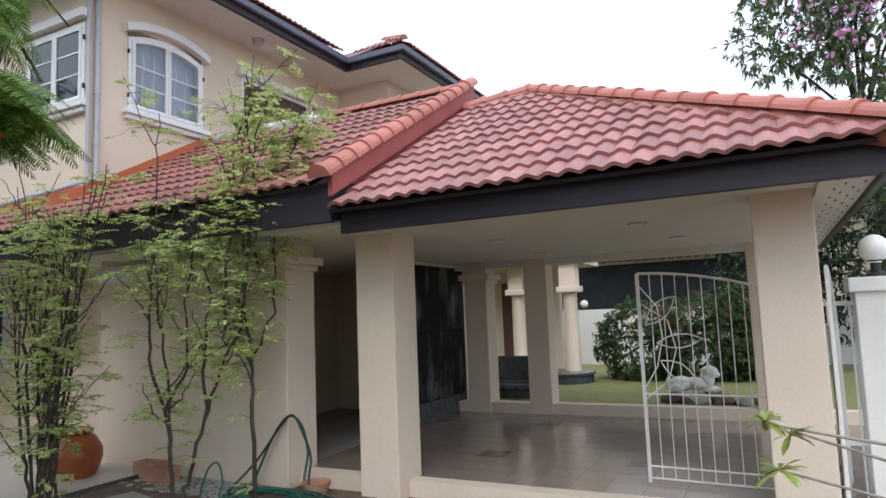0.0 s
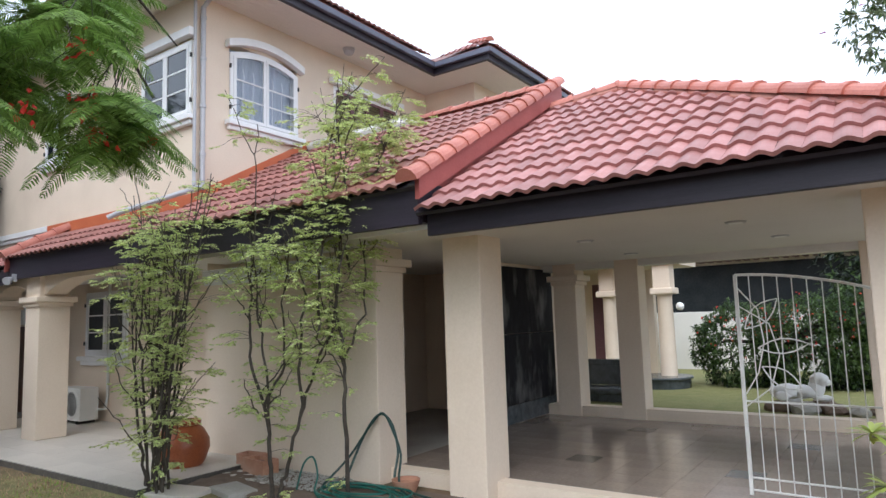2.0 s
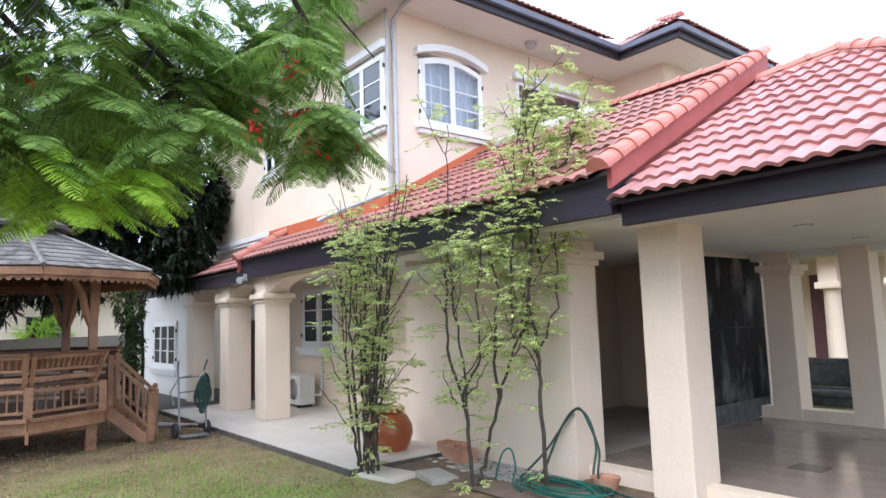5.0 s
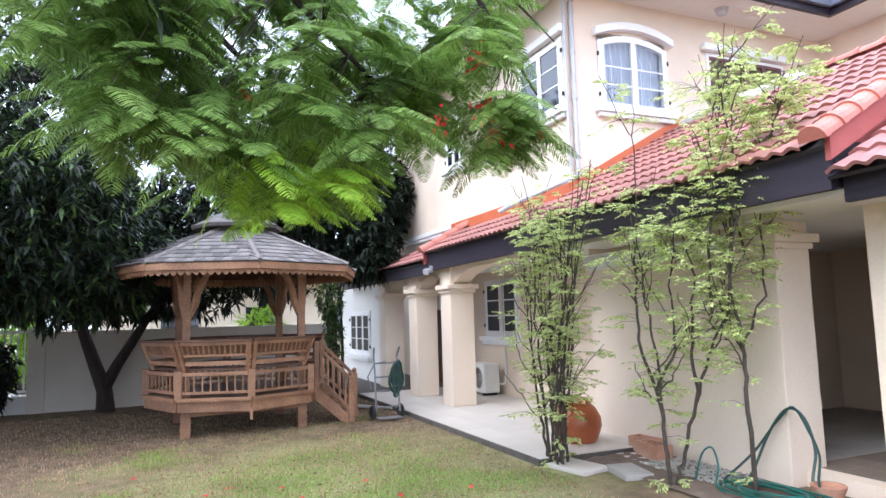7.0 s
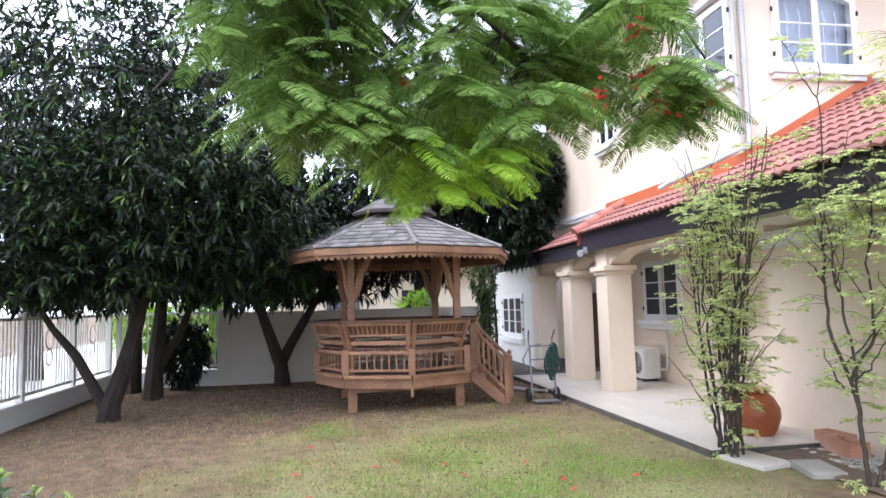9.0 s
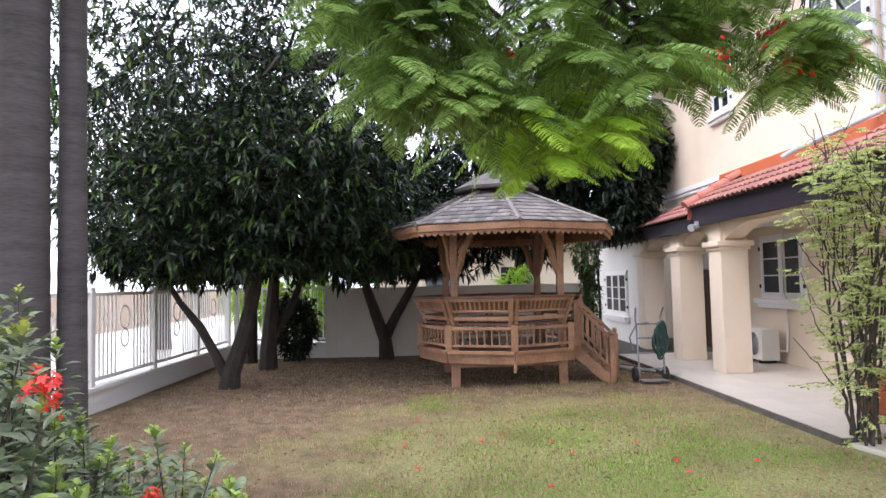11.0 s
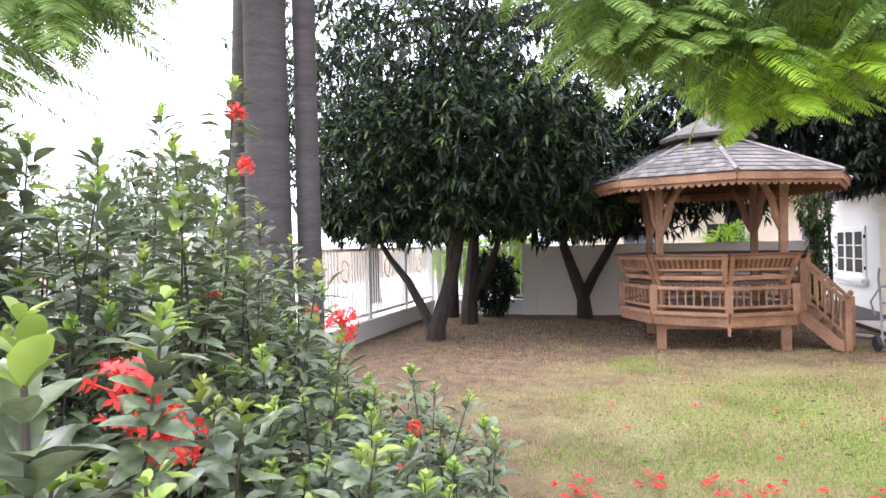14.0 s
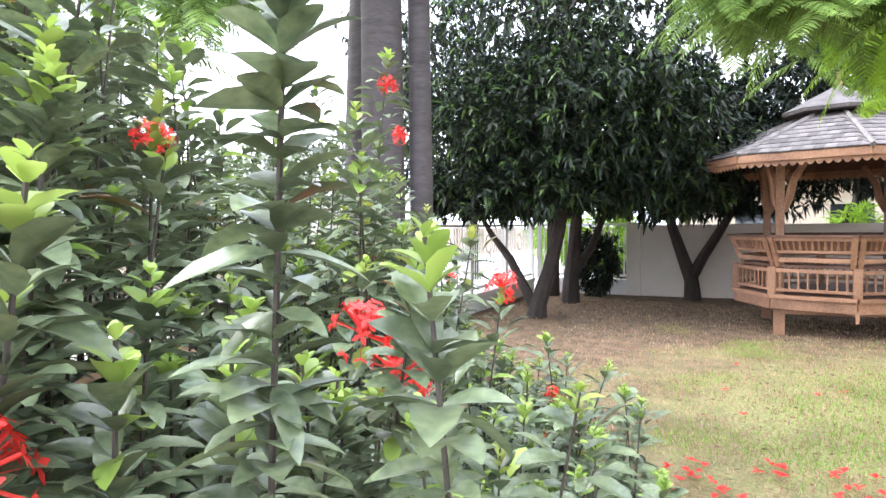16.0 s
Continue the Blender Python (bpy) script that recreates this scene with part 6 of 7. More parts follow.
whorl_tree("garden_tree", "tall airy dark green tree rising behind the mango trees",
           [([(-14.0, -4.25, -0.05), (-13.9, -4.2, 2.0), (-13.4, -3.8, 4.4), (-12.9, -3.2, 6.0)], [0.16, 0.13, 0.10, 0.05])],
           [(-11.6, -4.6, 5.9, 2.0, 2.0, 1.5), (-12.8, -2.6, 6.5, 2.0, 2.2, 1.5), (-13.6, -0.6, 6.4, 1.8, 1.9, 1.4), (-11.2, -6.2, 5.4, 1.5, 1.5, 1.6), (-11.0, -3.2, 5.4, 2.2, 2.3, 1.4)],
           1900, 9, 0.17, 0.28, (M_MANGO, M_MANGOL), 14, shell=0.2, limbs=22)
far = "tall open tree beyond the boundary wall"
for i, (x, y, s) in enumerate(((-19.0, -3.5, 1.0), (-18.5, 2.2, 1.1), (-17.5, -7.5, 0.9))):
    whorl_tree("garden_tree", far,
               [([(x, y, -0.05), (x + 0.1, y, 2.0), (x, y + 0.2, 4.2)], [0.22, 0.17, 0.1])],
               [(x, y, 5.0 * s, 2.4, 2.6, 1.9), (x + 0.5, y + 1.5, 7.2 * s, 2.2, 2.4, 1.8), (x + 0.2, y - 1.6, 6.6 * s, 2.0, 2.2, 1.7)],
               1300, 9, 0.22, 0.3, (M_MANGOL,) if i == 1 else (M_MANGO, M_MANGOL), 10 + i, shell=0.3)
for i, (x, y, z, s) in enumerate(((-9.0, -16.0, 2.6, 1.3), (-3.0, -17.0, 2.5, 1.4), (-14.0, -19.0, 3.0, 1.5))):
    whorl_tree("lane_tree", "leafy tree across the lane",
               [([(x, y, -0.05), (x, y, 1.2), (x, y, z)], [0.18, 0.14, 0.09])],
               [(x, y, z + 0.6, 1.8 * s, 1.8 * s, 1.3 * s), (x + 1.2, y, z + 1.4, 1.4 * s, 1.4 * s, s)],
               700, 9, 0.24, 0.32, (M_MANGOL, M_MANGO), 20 + i, shell=0.35)
whorl_tree("lane_shrub", "tall leafy shrub growing outside the fence",
           [([(-7.4, -6.9, -0.05), (-7.4, -6.8, 0.8), (-7.5, -6.7, 1.6)], [0.09, 0.07, 0.04])],
           [(-6.2, -6.4, 1.8, 0.9, 0.7, 0.75), (-7.5, -6.6, 2.1, 1.1, 0.8, 0.85), (-9.0, -6.8, 2.2, 1.0, 0.8, 0.9)],
           850, 8, 0.13, 0.4, (M_IXORA, M_MANGOL), 25, category="shrub", shell=0.35)
# plants at the corner of the walls
rng = np.random.default_rng(30)
whorl_tree("corner_shrub", "dark leafy shrub in the corner by the fence",
           [([(-14.1, -3.35, 0), (-14.1, -3.3, 0.8)], [0.04, 0.02])],
           [(-14.1, -3.3, 0.75, 0.42, 0.5, 0.72)], 330, 8, 0.16, 0.3, (M_MANGO,), 31, category="shrub", limbs=6)
whorl_tree("bright_shrub", "bright green leafy shrub outside the wall",
           [([(-15.6, -3.5, 0), (-15.6, -3.4, 1.0)], [0.04, 0.02])],
           [(-15.5, -3.4, 1.3, 0.6, 0.9, 0.7), (-15.6, -4.6, 1.3, 0.5, 0.7, 0.6)], 300, 9, 0.3, 0.14, (M_FLAMEY,), 32, category="shrub", limbs=6)
whorl_tree("bright_shrub", "bright green leafy shrub outside the wall",
           [([(-16.0, 1.6, 0), (-16.0, 1.6, 1.2)], [0.04, 0.02])],
           [(-16.0, 1.75, 1.55, 0.4, 0.4, 0.35)], 45, 9, 0.4, 0.1, (M_FLAMEY,), 33, category="shrub", limbs=5)
# behind the carport
bush = whorl_tree("flowering_bush", "round dark green bush with red flowers in the garden",
                  [([(-1.7, 13.6, 0.15), (-1.7, 13.6, 0.8)], [0.06, 0.03])],
                  [(-2.3, 13.6, 0.95, 0.95, 0.8, 0.85), (-1.1, 13.4, 1.0, 1.0, 0.8, 0.9), (-0.2, 13.8, 1.1, 0.9, 0.8, 1.0)], 4300, 10, 0.07, 0.45, (M_MANGOL, M_MANGO), 40, category="bush", limbs=6, shell=0.75)
whorl_tree("garden_tree", "leafy tree behind the garden wall",
           [([(0.4, 15.6, 0.15), (0.4, 15.6, 2.0)], [0.12, 0.08])],
           [(0.2, 15.6, 2.2, 1.3, 1.0, 1.5), (1.8, 15.4, 2.4, 1.3, 1.0, 1.7)], 900, 9, 0.16, 0.35, (M_MANGO, M_MANGOL), 41)
pink = whorl_tree("blossom_tree", "tall dark tree with pink blossom behind the gate",
                  [([(3.0, 19.5, 0), (2.9, 19.5, 3.5), (2.6, 19.3, 6)], [0.3, 0.22, 0.14])],
                  [(1.3, 19.0, 9.0, 1.7, 1.8, 1.5), (3.6, 18.6, 8.4, 2.4, 2.2, 2.2), (2.6, 19, 11.0, 2.8, 2.2, 1.9), (4.6, 18.5, 5.0, 2.6, 2.0, 3.0)], 2300, 9, 0.22, 0.34, (M_IXORA, M_MANGOL), 42)
whorl_tree("garden_tree", "dark leafy tree beyond the gate",
           [([(2.6, 11.5, 0.1), (2.6, 11.5, 2)], [0.12, 0.08])],
           [(2.4, 11.4, 2.3, 1.1, 1.0, 1.4), (3.4, 11.4, 2.8, 1.2, 1.0, 1.6)], 700, 9, 0.16, 0.35, (M_MANGO, M_MANGOL), 43)
n = 330
c = np.array([[2.0, 16.9, 8.6], [3.0, 16.5, 8.0], [4.0, 16.3, 8.3]])[rng.integers(0, 3, n)] + rng.normal(size=(n, 3)) * np.array([0.8, 0.4, 0.6])
v, q = blades(c, rng.normal(size=(n, 3)), rng.normal(size=(n, 3)), np.full(n, 0.16), np.full(n, 0.13), 0.2, SLIM)
new("blossom", fast_mesh("blossom", v, q, M_PINK)).parent = pink
n = 160
c = np.array([-1.4, 12.85, 1.35]) + rng.normal(size=(n, 3)) * np.array([0.7, 0.12, 0.25])
v, q = blades(c, rng.normal(size=(n, 3)), rng.normal(size=(n, 3)), np.full(n, 0.045), np.full(n, 0.04), 0.2, SLIM)
tagged(new("flower", fast_mesh("flower", v, q, M_PETAL)), kind="stuff").parent = bush

# aerial on the far roof
mast = tagged(empty("tv_aerial", -5.6, 24, 0), "thin metal television aerial against the sky", "aerial")
box("mast", -0.03, -0.03, 0, 0.03, 0.03, 10.0, M_METAL, mast)
for i in range(6):
    box("rod", -0.5 + 0.05 * i, -0.02, 8.6 + 0.22 * i, 0.5 - 0.05 * i, 0.02, 8.64 + 0.22 * i, M_METAL, mast)


pier = structure(empty("fence_pier", -6.03, -4.9, 0), "white rendered fence pier with a moulded cap", "pier")
box("shaft", -0.17, -0.17, -0.05, 0.17, 0.17, 1.68, M_WHITEWALL, pier, 0.01)
box("cap", -0.21, -0.21, 1.68, 0.21, 0.21, 1.75, M_WHITEWALL, pier, 0.015)
box("cap_top", -0.18, -0.18, 1.75, 0.18, 0.18, 1.80, M_WHITEWALL, pier, 0.02)


# palms
def palm(x, y, r0, r1, h, lean, seed, fronds):
    p = tagged(empty("palm_tree"), "tall palm with a smooth grey ringed trunk", "palm", "palms by the fence")
    pts, rad = [], []
    for i in range(70):
        t = i / 69
        pts.append((x + lean[0] * t, y + lean[1] * t, -0.05 + h * t))
        rad.append((r0 + (r1 - r0) * min(1, t * 2.2) ** 0.7) * (1.02 if i % 2 else 1.0))
    tree_wood("trunk", [(pts, rad)], M_PALM, p, 18)
    rng = np.random.default_rng(seed)
    top = np.array(pts[-1])
    lines = []
    V, Q, off = [], [], 0
    for k in range(fronds):
        a, e = rng.uniform(0, 2 * math.pi), rng.uniform(0.1, 0.9)
        d = np.array([math.cos(a), math.sin(a), 0])
        s = np.linspace(0, 1, 26)
        L = rng.uniform(2.0, 2.8)
        spine = top + d[None] * (L * s)[:, None] * math.cos(e * 0.5) + np.array([0, 0, 1])[None] * (L * (e * s - 1.15 * s * s))[:, None]
        lines.append(([tuple(q_) for q_ in spine[::5]], [0.03, 0.024, 0.018, 0.012, 0.008, 0.005][:len(spine[::5])]))
        sd = np.cross(d, [0, 0, 1])
        for sign in (-1, 1):
            base = spine[2:]
            al = sd * sign + d * 0.5 + np.array([0, 0, -0.5])
            v, q = blades(base, np.repeat(al[None], len(base), 0) + rng.normal(size=base.shape) * 0.1, np.repeat(d[None], len(base), 0), 0.55 * np.sin(np.linspace(0.5, 2.9, len(base))) + 0.1, np.full(len(base), 0.035), 0.5, SLIM)
            V.append(v)
            Q.append(q + off)
            off += len(v)
    tree_wood("frond_stalks", lines, M_FLAME, p, 5)
    new("fronds", fast_mesh("fronds", np.concatenate(V), np.concatenate(Q), M_MANGO)).parent = p


palm(-4.30, -3.05, 0.19, 0.15, 7.2, (0.1, 0.06), 1, 12)
palm(-4.80, -3.66, 0.15, 0.125, 7.6, (0.0, 0.35), 3, 12)
palm(-4.50, -2.82, 0.105, 0.085, 5.9, (0.05, 0.0), 2, 12)


# flame tree: feathery double-pinnate leaves on limbs that reach over the lawn
def flame_tree():
    rng = np.random.default_rng(77)
    t = tagged(empty("flame_tree"), "flame tree with feathery green leaves and red flowers overhanging the lawn", "tree")
    fork = Vector((-1.75, -4.15, 3.2))
    limbs = [[Vector((-1.45, -4.35, -0.05)), Vector((-1.5, -4.3, 1.5)), fork],
             [fork, Vector((-2.9, -2.9, 4.6)), Vector((-4.0, -1.2, 5.2)), Vector((-4.7, 0.6, 5.0)), Vector((-5.0, 1.9, 4.2))],
             [fork, Vector((-3.6, -3.2, 4.8)), Vector((-5.2, -1.6, 5.0)), Vector((-6.0, -0.2, 4.6)), Vector((-6.3, 0.9, 3.7))],
             [Vector((-4.0, -1.2, 5.2)), Vector((-4.3, -0.2, 4.6)), Vector((-4.7, 0.8, 3.9)), Vector((-4.9, 1.5, 3.4))],
             [Vector((-4.0, -1.2, 5.2)), Vector((-3.9, 0.4, 5.0)), Vector((-4.2, 1.7, 4.4)), Vector((-4.5, 2.6, 3.5))],
             [Vector((-5.2, -1.6, 5.0)), Vector((-5.6, -0.9, 4.3)), Vector((-5.8, -0.3, 3.5))],
             [Vector((-4.2, 1.7, 4.4)), Vector((-4.4, 2.3, 4.3)), Vector((-4.5, 2.8, 4.0))],
             [fork, Vector((-2.4, -4.4, 4.2)), Vector((-3.0, -4.6, 4.6)), Vector((-3.8, -4.4, 4.3))]]
    radii = [[0.26, 0.22, 0.17], [0.13, 0.10, 0.07, 0.045, 0.015], [0.11, 0.085, 0.06, 0.04, 0.014], [0.05, 0.04, 0.025, 0.01], [0.055, 0.04, 0.028, 0.01], [0.045, 0.03, 0.01], [0.02, 0.014, 0.006], [0.08, 0.06, 0.04, 0.012]]
    lines = list(zip(limbs, radii))
    joints = np.array([tuple(a.lerp(b, s)) for l in limbs[1:] for a, b in zip(l, l[1:]) for s in (0, 0.33, 0.66)])
    eye = np.array([0.03, -0.3, 1.64])
    clusters = []
    while len(clusters) < 257:
        if len(clusters) < 128:
            yaw, d = rng.uniform(63, 101), rng.uniform(3.9, 6.6)
            if yaw < 73 and rng.random() < 0.5:
                continue
            low = np.interp(yaw, [63, 66, 70, 74, 77, 80, 84, 87, 90, 95, 98, 102], [17, 14, 13.5, 13.5, 10.5, 9.0, 9.0, 10.5, 13.5, 15, 17, 22])
            el = low + abs(rng.normal()) * 11
        elif len(clusters) < 136:
            yaw, d = rng.uniform(59.5, 63), rng.uniform(4.4, 5.2)
            el = rng.uniform(14.5, 19)
        elif len(clusters) < 182:
            yaw, d = rng.uniform(72, 101), rng.uniform(4.2, 6.6)
            el = rng.uniform(19, 36)
        elif len(clusters) < 203:
            yaw, d = rng.uniform(60, 75), rng.uniform(4.6, 6.2)
            el = np.interp(yaw, [60, 64, 65, 75], [25, 21, 16.5, 16.5]) + rng.uniform(0, 9)
        else:
            yaw, d = rng.uniform(127, 152), rng.uniform(4.0, 6.5)
            el = np.interp(yaw, [127, 135, 141, 152], [21, 16, 11, 9]) + abs(rng.normal()) * 8
        if el > 42:
            continue
        a = radians(yaw)
        clusters.append(eye + d * np.array([-math.sin(a), math.cos(a), math.tan(radians(el))]))
    young, plain = [], []
    for c in clusters:
        near = joints[np.argmin(np.linalg.norm(joints - c, axis=1) + 0.8 * np.maximum(0, c[2] - joints[:, 2]))]
        mid = near * 0.5 + c * 0.5 + np.array([0, 0, 0.12]) + rng.normal(size=3) * 0.06
        lines.append(([tuple(near), tuple(mid), tuple(c)], [0.0065, 0.004, 0.002]))
        out = c - near
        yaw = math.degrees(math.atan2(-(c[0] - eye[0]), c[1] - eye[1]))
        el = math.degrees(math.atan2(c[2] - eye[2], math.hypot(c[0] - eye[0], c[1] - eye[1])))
        # Low young fronds in this sector carry their backlit glow in the colour.
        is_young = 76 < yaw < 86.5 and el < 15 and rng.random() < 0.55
        for k in range(rng.integers(7, 12)):
            ang = rng.uniform(0, 2 * math.pi)
            d = unit(np.array([math.cos(ang), math.sin(ang), rng.uniform(-0.25, 0.3)]) + 0.7 * unit(out) * np.array([1, 1, 0.3]) + np.array([0.1, 0.35, 0]))
            (young if is_young else plain).append((c - unit(out) * rng.uniform(0, 0.25), d, rng.uniform(0.30, 0.54)))
    tree_wood("trunk", lines, M_BARK, t, 7)
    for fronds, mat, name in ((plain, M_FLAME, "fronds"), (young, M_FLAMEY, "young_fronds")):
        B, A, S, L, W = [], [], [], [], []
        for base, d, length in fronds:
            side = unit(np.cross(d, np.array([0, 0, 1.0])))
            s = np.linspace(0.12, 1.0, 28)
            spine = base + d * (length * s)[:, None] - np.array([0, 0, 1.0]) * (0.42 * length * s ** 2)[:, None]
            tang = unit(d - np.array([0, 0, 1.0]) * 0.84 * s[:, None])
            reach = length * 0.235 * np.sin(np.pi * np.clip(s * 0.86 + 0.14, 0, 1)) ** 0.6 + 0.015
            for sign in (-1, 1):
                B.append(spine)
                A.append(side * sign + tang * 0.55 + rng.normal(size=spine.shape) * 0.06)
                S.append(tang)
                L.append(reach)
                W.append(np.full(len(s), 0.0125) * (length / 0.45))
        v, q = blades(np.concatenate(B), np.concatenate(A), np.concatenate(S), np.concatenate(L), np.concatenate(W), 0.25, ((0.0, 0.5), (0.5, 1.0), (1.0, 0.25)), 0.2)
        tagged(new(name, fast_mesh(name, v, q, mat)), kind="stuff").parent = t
    for c in ((-4.2, 2.02, 3.0), (-4.3, 1.98, 3.3), (-4.28, 2.0, 3.18), (-4.1, 1.85, 3.55), (-5.2, 0.3, 3.5), (-4.3, 2.44, 3.1), (-4.3, 1.6, 3.12)):
        n = 16
        b = np.array(c) + rng.normal(size=(n, 3)) * np.array([0.035, 0.035, 0.045])
        v, q = blades(b, rng.normal(size=(n, 3)), rng.normal(size=(n, 3)), np.full(n, 0.055), np.full(n, 0.042), 0.2, SLIM)
        tagged(new("blossom", fast_mesh("blossom", v, q, M_PETAL)), kind="stuff").parent = t
    return t


flame_tree()


# light green shrubs by the wall: wandering stems with flat sprays of small leaves
def wall_shrub(x, y, stems, sprays, seed, label, low=0.3, thick=0.02, reach=0.26):
    """stems: runs of (offset along the wall, height); each bears side shoots and leaf sprays."""
    rng = np.random.default_rng(seed)
    s = tagged(empty("wall_shrub"), label, "shrub", "shrubs along the wall")
    twigs, B, A, S, L, W = [], [], [], [], [], []
    paths = []

    def wander(points, steps=5, amount=0.009):
        """Fills in between the given points with small kinks."""
        out = []
        for p, q in zip(points, points[1:]):
            for k in range(steps):
                out.append(p + (q - p) * (k / steps) + rng.normal(size=3) * amount * (1 if out else 0))
        return np.array(out + [points[-1]])

    for run in stems:
        dy = rng.normal(size=len(run)) * 0.05
        dy = np.cumsum(dy) - dy[0]
        off = rng.normal() * 0.05 if run[0][1] < 0.1 else 0.0
        pts = [np.array([x + u, y + off + d + 0.02 * v, v - 0.02]) for (u, v), d in zip(run, dy)]
        if run[0][1] > 0.1 and paths:
            old = np.concatenate(paths)
            pts[0] = old[np.argmin(np.linalg.norm(old - pts[0], axis=1))]
        main = wander(pts)
        n = len(main)
        r0 = thick * rng.uniform(0.7, 1.1) * (1.0 if run[0][1] < 0.1 else 0.62)
        bm = bmesh.new()
        add_tube(bm, [tuple(p) for p in main], [r0 * (1 - 0.86 * k / n) + 0.002 for k in range(n)], 6)
        paths += [main, main]
        for f in range(rng.integers(5, 9)):
            k = int(rng.uniform(0.25, 0.95) * (n - 2))
            a = rng.uniform(0, 2 * math.pi)
            d = unit(np.array([math.cos(a) * 0.8, math.sin(a) * 0.55, rng.uniform(0.5, 1.5)]))
            ln = rng.uniform(0.25, 0.7)
            br = wander([main[k], main[k] + d * ln * 0.5 + rng.normal(size=3) * 0.04, main[k] + d * ln + np.array([0, 0, 0.08])], 4, 0.008)
            add_tube(bm, [tuple(p) for p in br], [max(r0 * 0.4, 0.004) * (1 - 0.7 * q / len(br)) + 0.0012 for q in range(len(br))], 5)
            paths.append(br)
        part("stem", bm, M_TWIG, s, smooth=True)
    for k in range(sprays):
        p = paths[rng.integers(0, len(paths))]
        n = len(p) - 1
        f = rng.uniform(0.0, 1.0) * n
        i = min(int(f), n - 1)
        at = p[i] + (p[i + 1] - p[i]) * (f - i)
        if rng.random() > (0.35 if at[2] < low else 0.7 if at[2] < 2.2 else 1.0):
            continue
        a = rng.uniform(0, 2 * math.pi)
        d = unit(np.array([math.cos(a), math.sin(a), rng.uniform(-0.15, 0.45)]))
        ln = rng.uniform(0.10, reach)
        bend = np.array([0, 0, -0.04])
        spine = np.array([at, at + d * ln * 0.5 + np.array([0, 0, 0.01]), at + d * ln + bend])
        twigs.append(([tuple(q) for q in spine], [0.003, 0.002, 0.001]))
        for j in range(rng.integers(3, 7)):
            t = rng.uniform(0.25, 1.0)
            b = at + d * ln * t + bend * t * t
            a2 = a + rng.choice([-1, 1]) * rng.uniform(0.2, 1.1)
            d2 = np.array([math.cos(a2), math.sin(a2), rng.uniform(-0.45, 0.1)])
            sd = np.cross(d2, [0, 0, 1])
            m = 5
            run_ = rng.uniform(0.06, 0.13)
            row = b + d2 * (run_ * np.linspace(0.15, 1.0, m))[:, None]
            for sign in (-1, 1):
                B.append(row)
                A.append(sd * sign + d2 * 0.8 + rng.normal(size=(m, 3)) * 0.22)
                S.append(np.repeat(d2[None], m, 0) * 0.7 + rng.normal(size=(m, 3)) * 0.5)
                L.append(np.full(m, 0.035) * rng.uniform(0.6, 1.25, m))
                W.append(np.full(m, 0.0185))
    tagged(tree_wood("twig_spray", twigs, M_TWIG, s, 4), kind="stuff")
    v, q = blades(np.concatenate(B), np.concatenate(A), np.concatenate(S), np.concatenate(L), np.concatenate(W), 0.2, SLIM)
    tagged(new("leaves", fast_mesh("leaves", v, q, M_SHRUB)), kind="stuff").parent = s
    return s


def fan(seed, count, spread, tall):
    """Upright stems fanning out from one foot."""
    rng = random.Random(seed)
    runs = []
    for k in range(count):
        u = (2 * (k + 0.5) / count - 1) * spread * rng.uniform(0.75, 1.15)
        h = tall * rng.uniform(0.72, 1.0)
        runs.append([(0.17 * u / spread, 0), (0.22 * u, 0.22 * h), (0.48 * u, 0.48 * h), (0.75 * u + rng.uniform(-0.06, 0.06), 0.75 * h), (u + rng.uniform(-0.12, 0.12), h)])
    return runs


wall_shrub(-6.08, 3.64, fan(1, 15, 0.92, 3.35), 640, 1, "bushy light green shrub with many thin upright stems", 0.7, 0.015, 0.36)
wall_shrub(-4.82, 4.03,
           [[(0, 0), (-0.02, 0.4), (-0.04, 0.8), (-0.18, 1.38), (-0.27, 1.95), (-0.36, 2.53), (-0.42, 2.85)],
            [(0.03, 0), (0.08, 0.25), (0.24, 0.69), (0.45, 1.26), (0.66, 1.6), (0.80, 2.2), (0.88, 2.65)],
            [(0.0, 0.57), (0.03, 1.15), (-0.09, 1.72), (-0.12, 2.47), (-0.09, 3.16), (-0.07, 3.7)],
            [(0.28, 0.76), (0.36, 1.38), (0.45, 1.95), (0.45, 2.24), (0.30, 2.93)],
            [(0.64, 1.58), (0.60, 2.1), (0.66, 2.64), (0.60, 3.3), (0.72, 3.75)],
            [(-0.06, 0.95), (0.16, 1.3), (0.22, 1.9), (0.36, 2.4)]],
           440, 2, "open light green shrub with forked stems by the wall", 0.2, 0.023, 0.32)
wall_shrub(-4.15, 4.45,
           [[(0, 0), (0.06, 0.76), (0.06, 1.26), (-0.03, 1.77), (0.03, 2.44), (0.11, 3.06), (0.08, 3.68), (0.13, 4.05)],
            [(0.06, 1.24), (-0.16, 1.42), (-0.28, 1.62), (-0.20, 2.15), (-0.24, 2.7)],
            [(0.06, 1.3), (0.14, 1.77), (0.2, 2.4), (0.3, 2.75), (0.42, 2.95)],
            [(0.0, 2.2), (-0.16, 2.7), (-0.24, 3.3), (-0.12, 3.85)],
            [(0.1, 2.9), (0.34, 3.2), (0.45, 3.5)]],
           430, 3, "tall slender light green shrub by the column", 0.5, 0.018, 0.36)


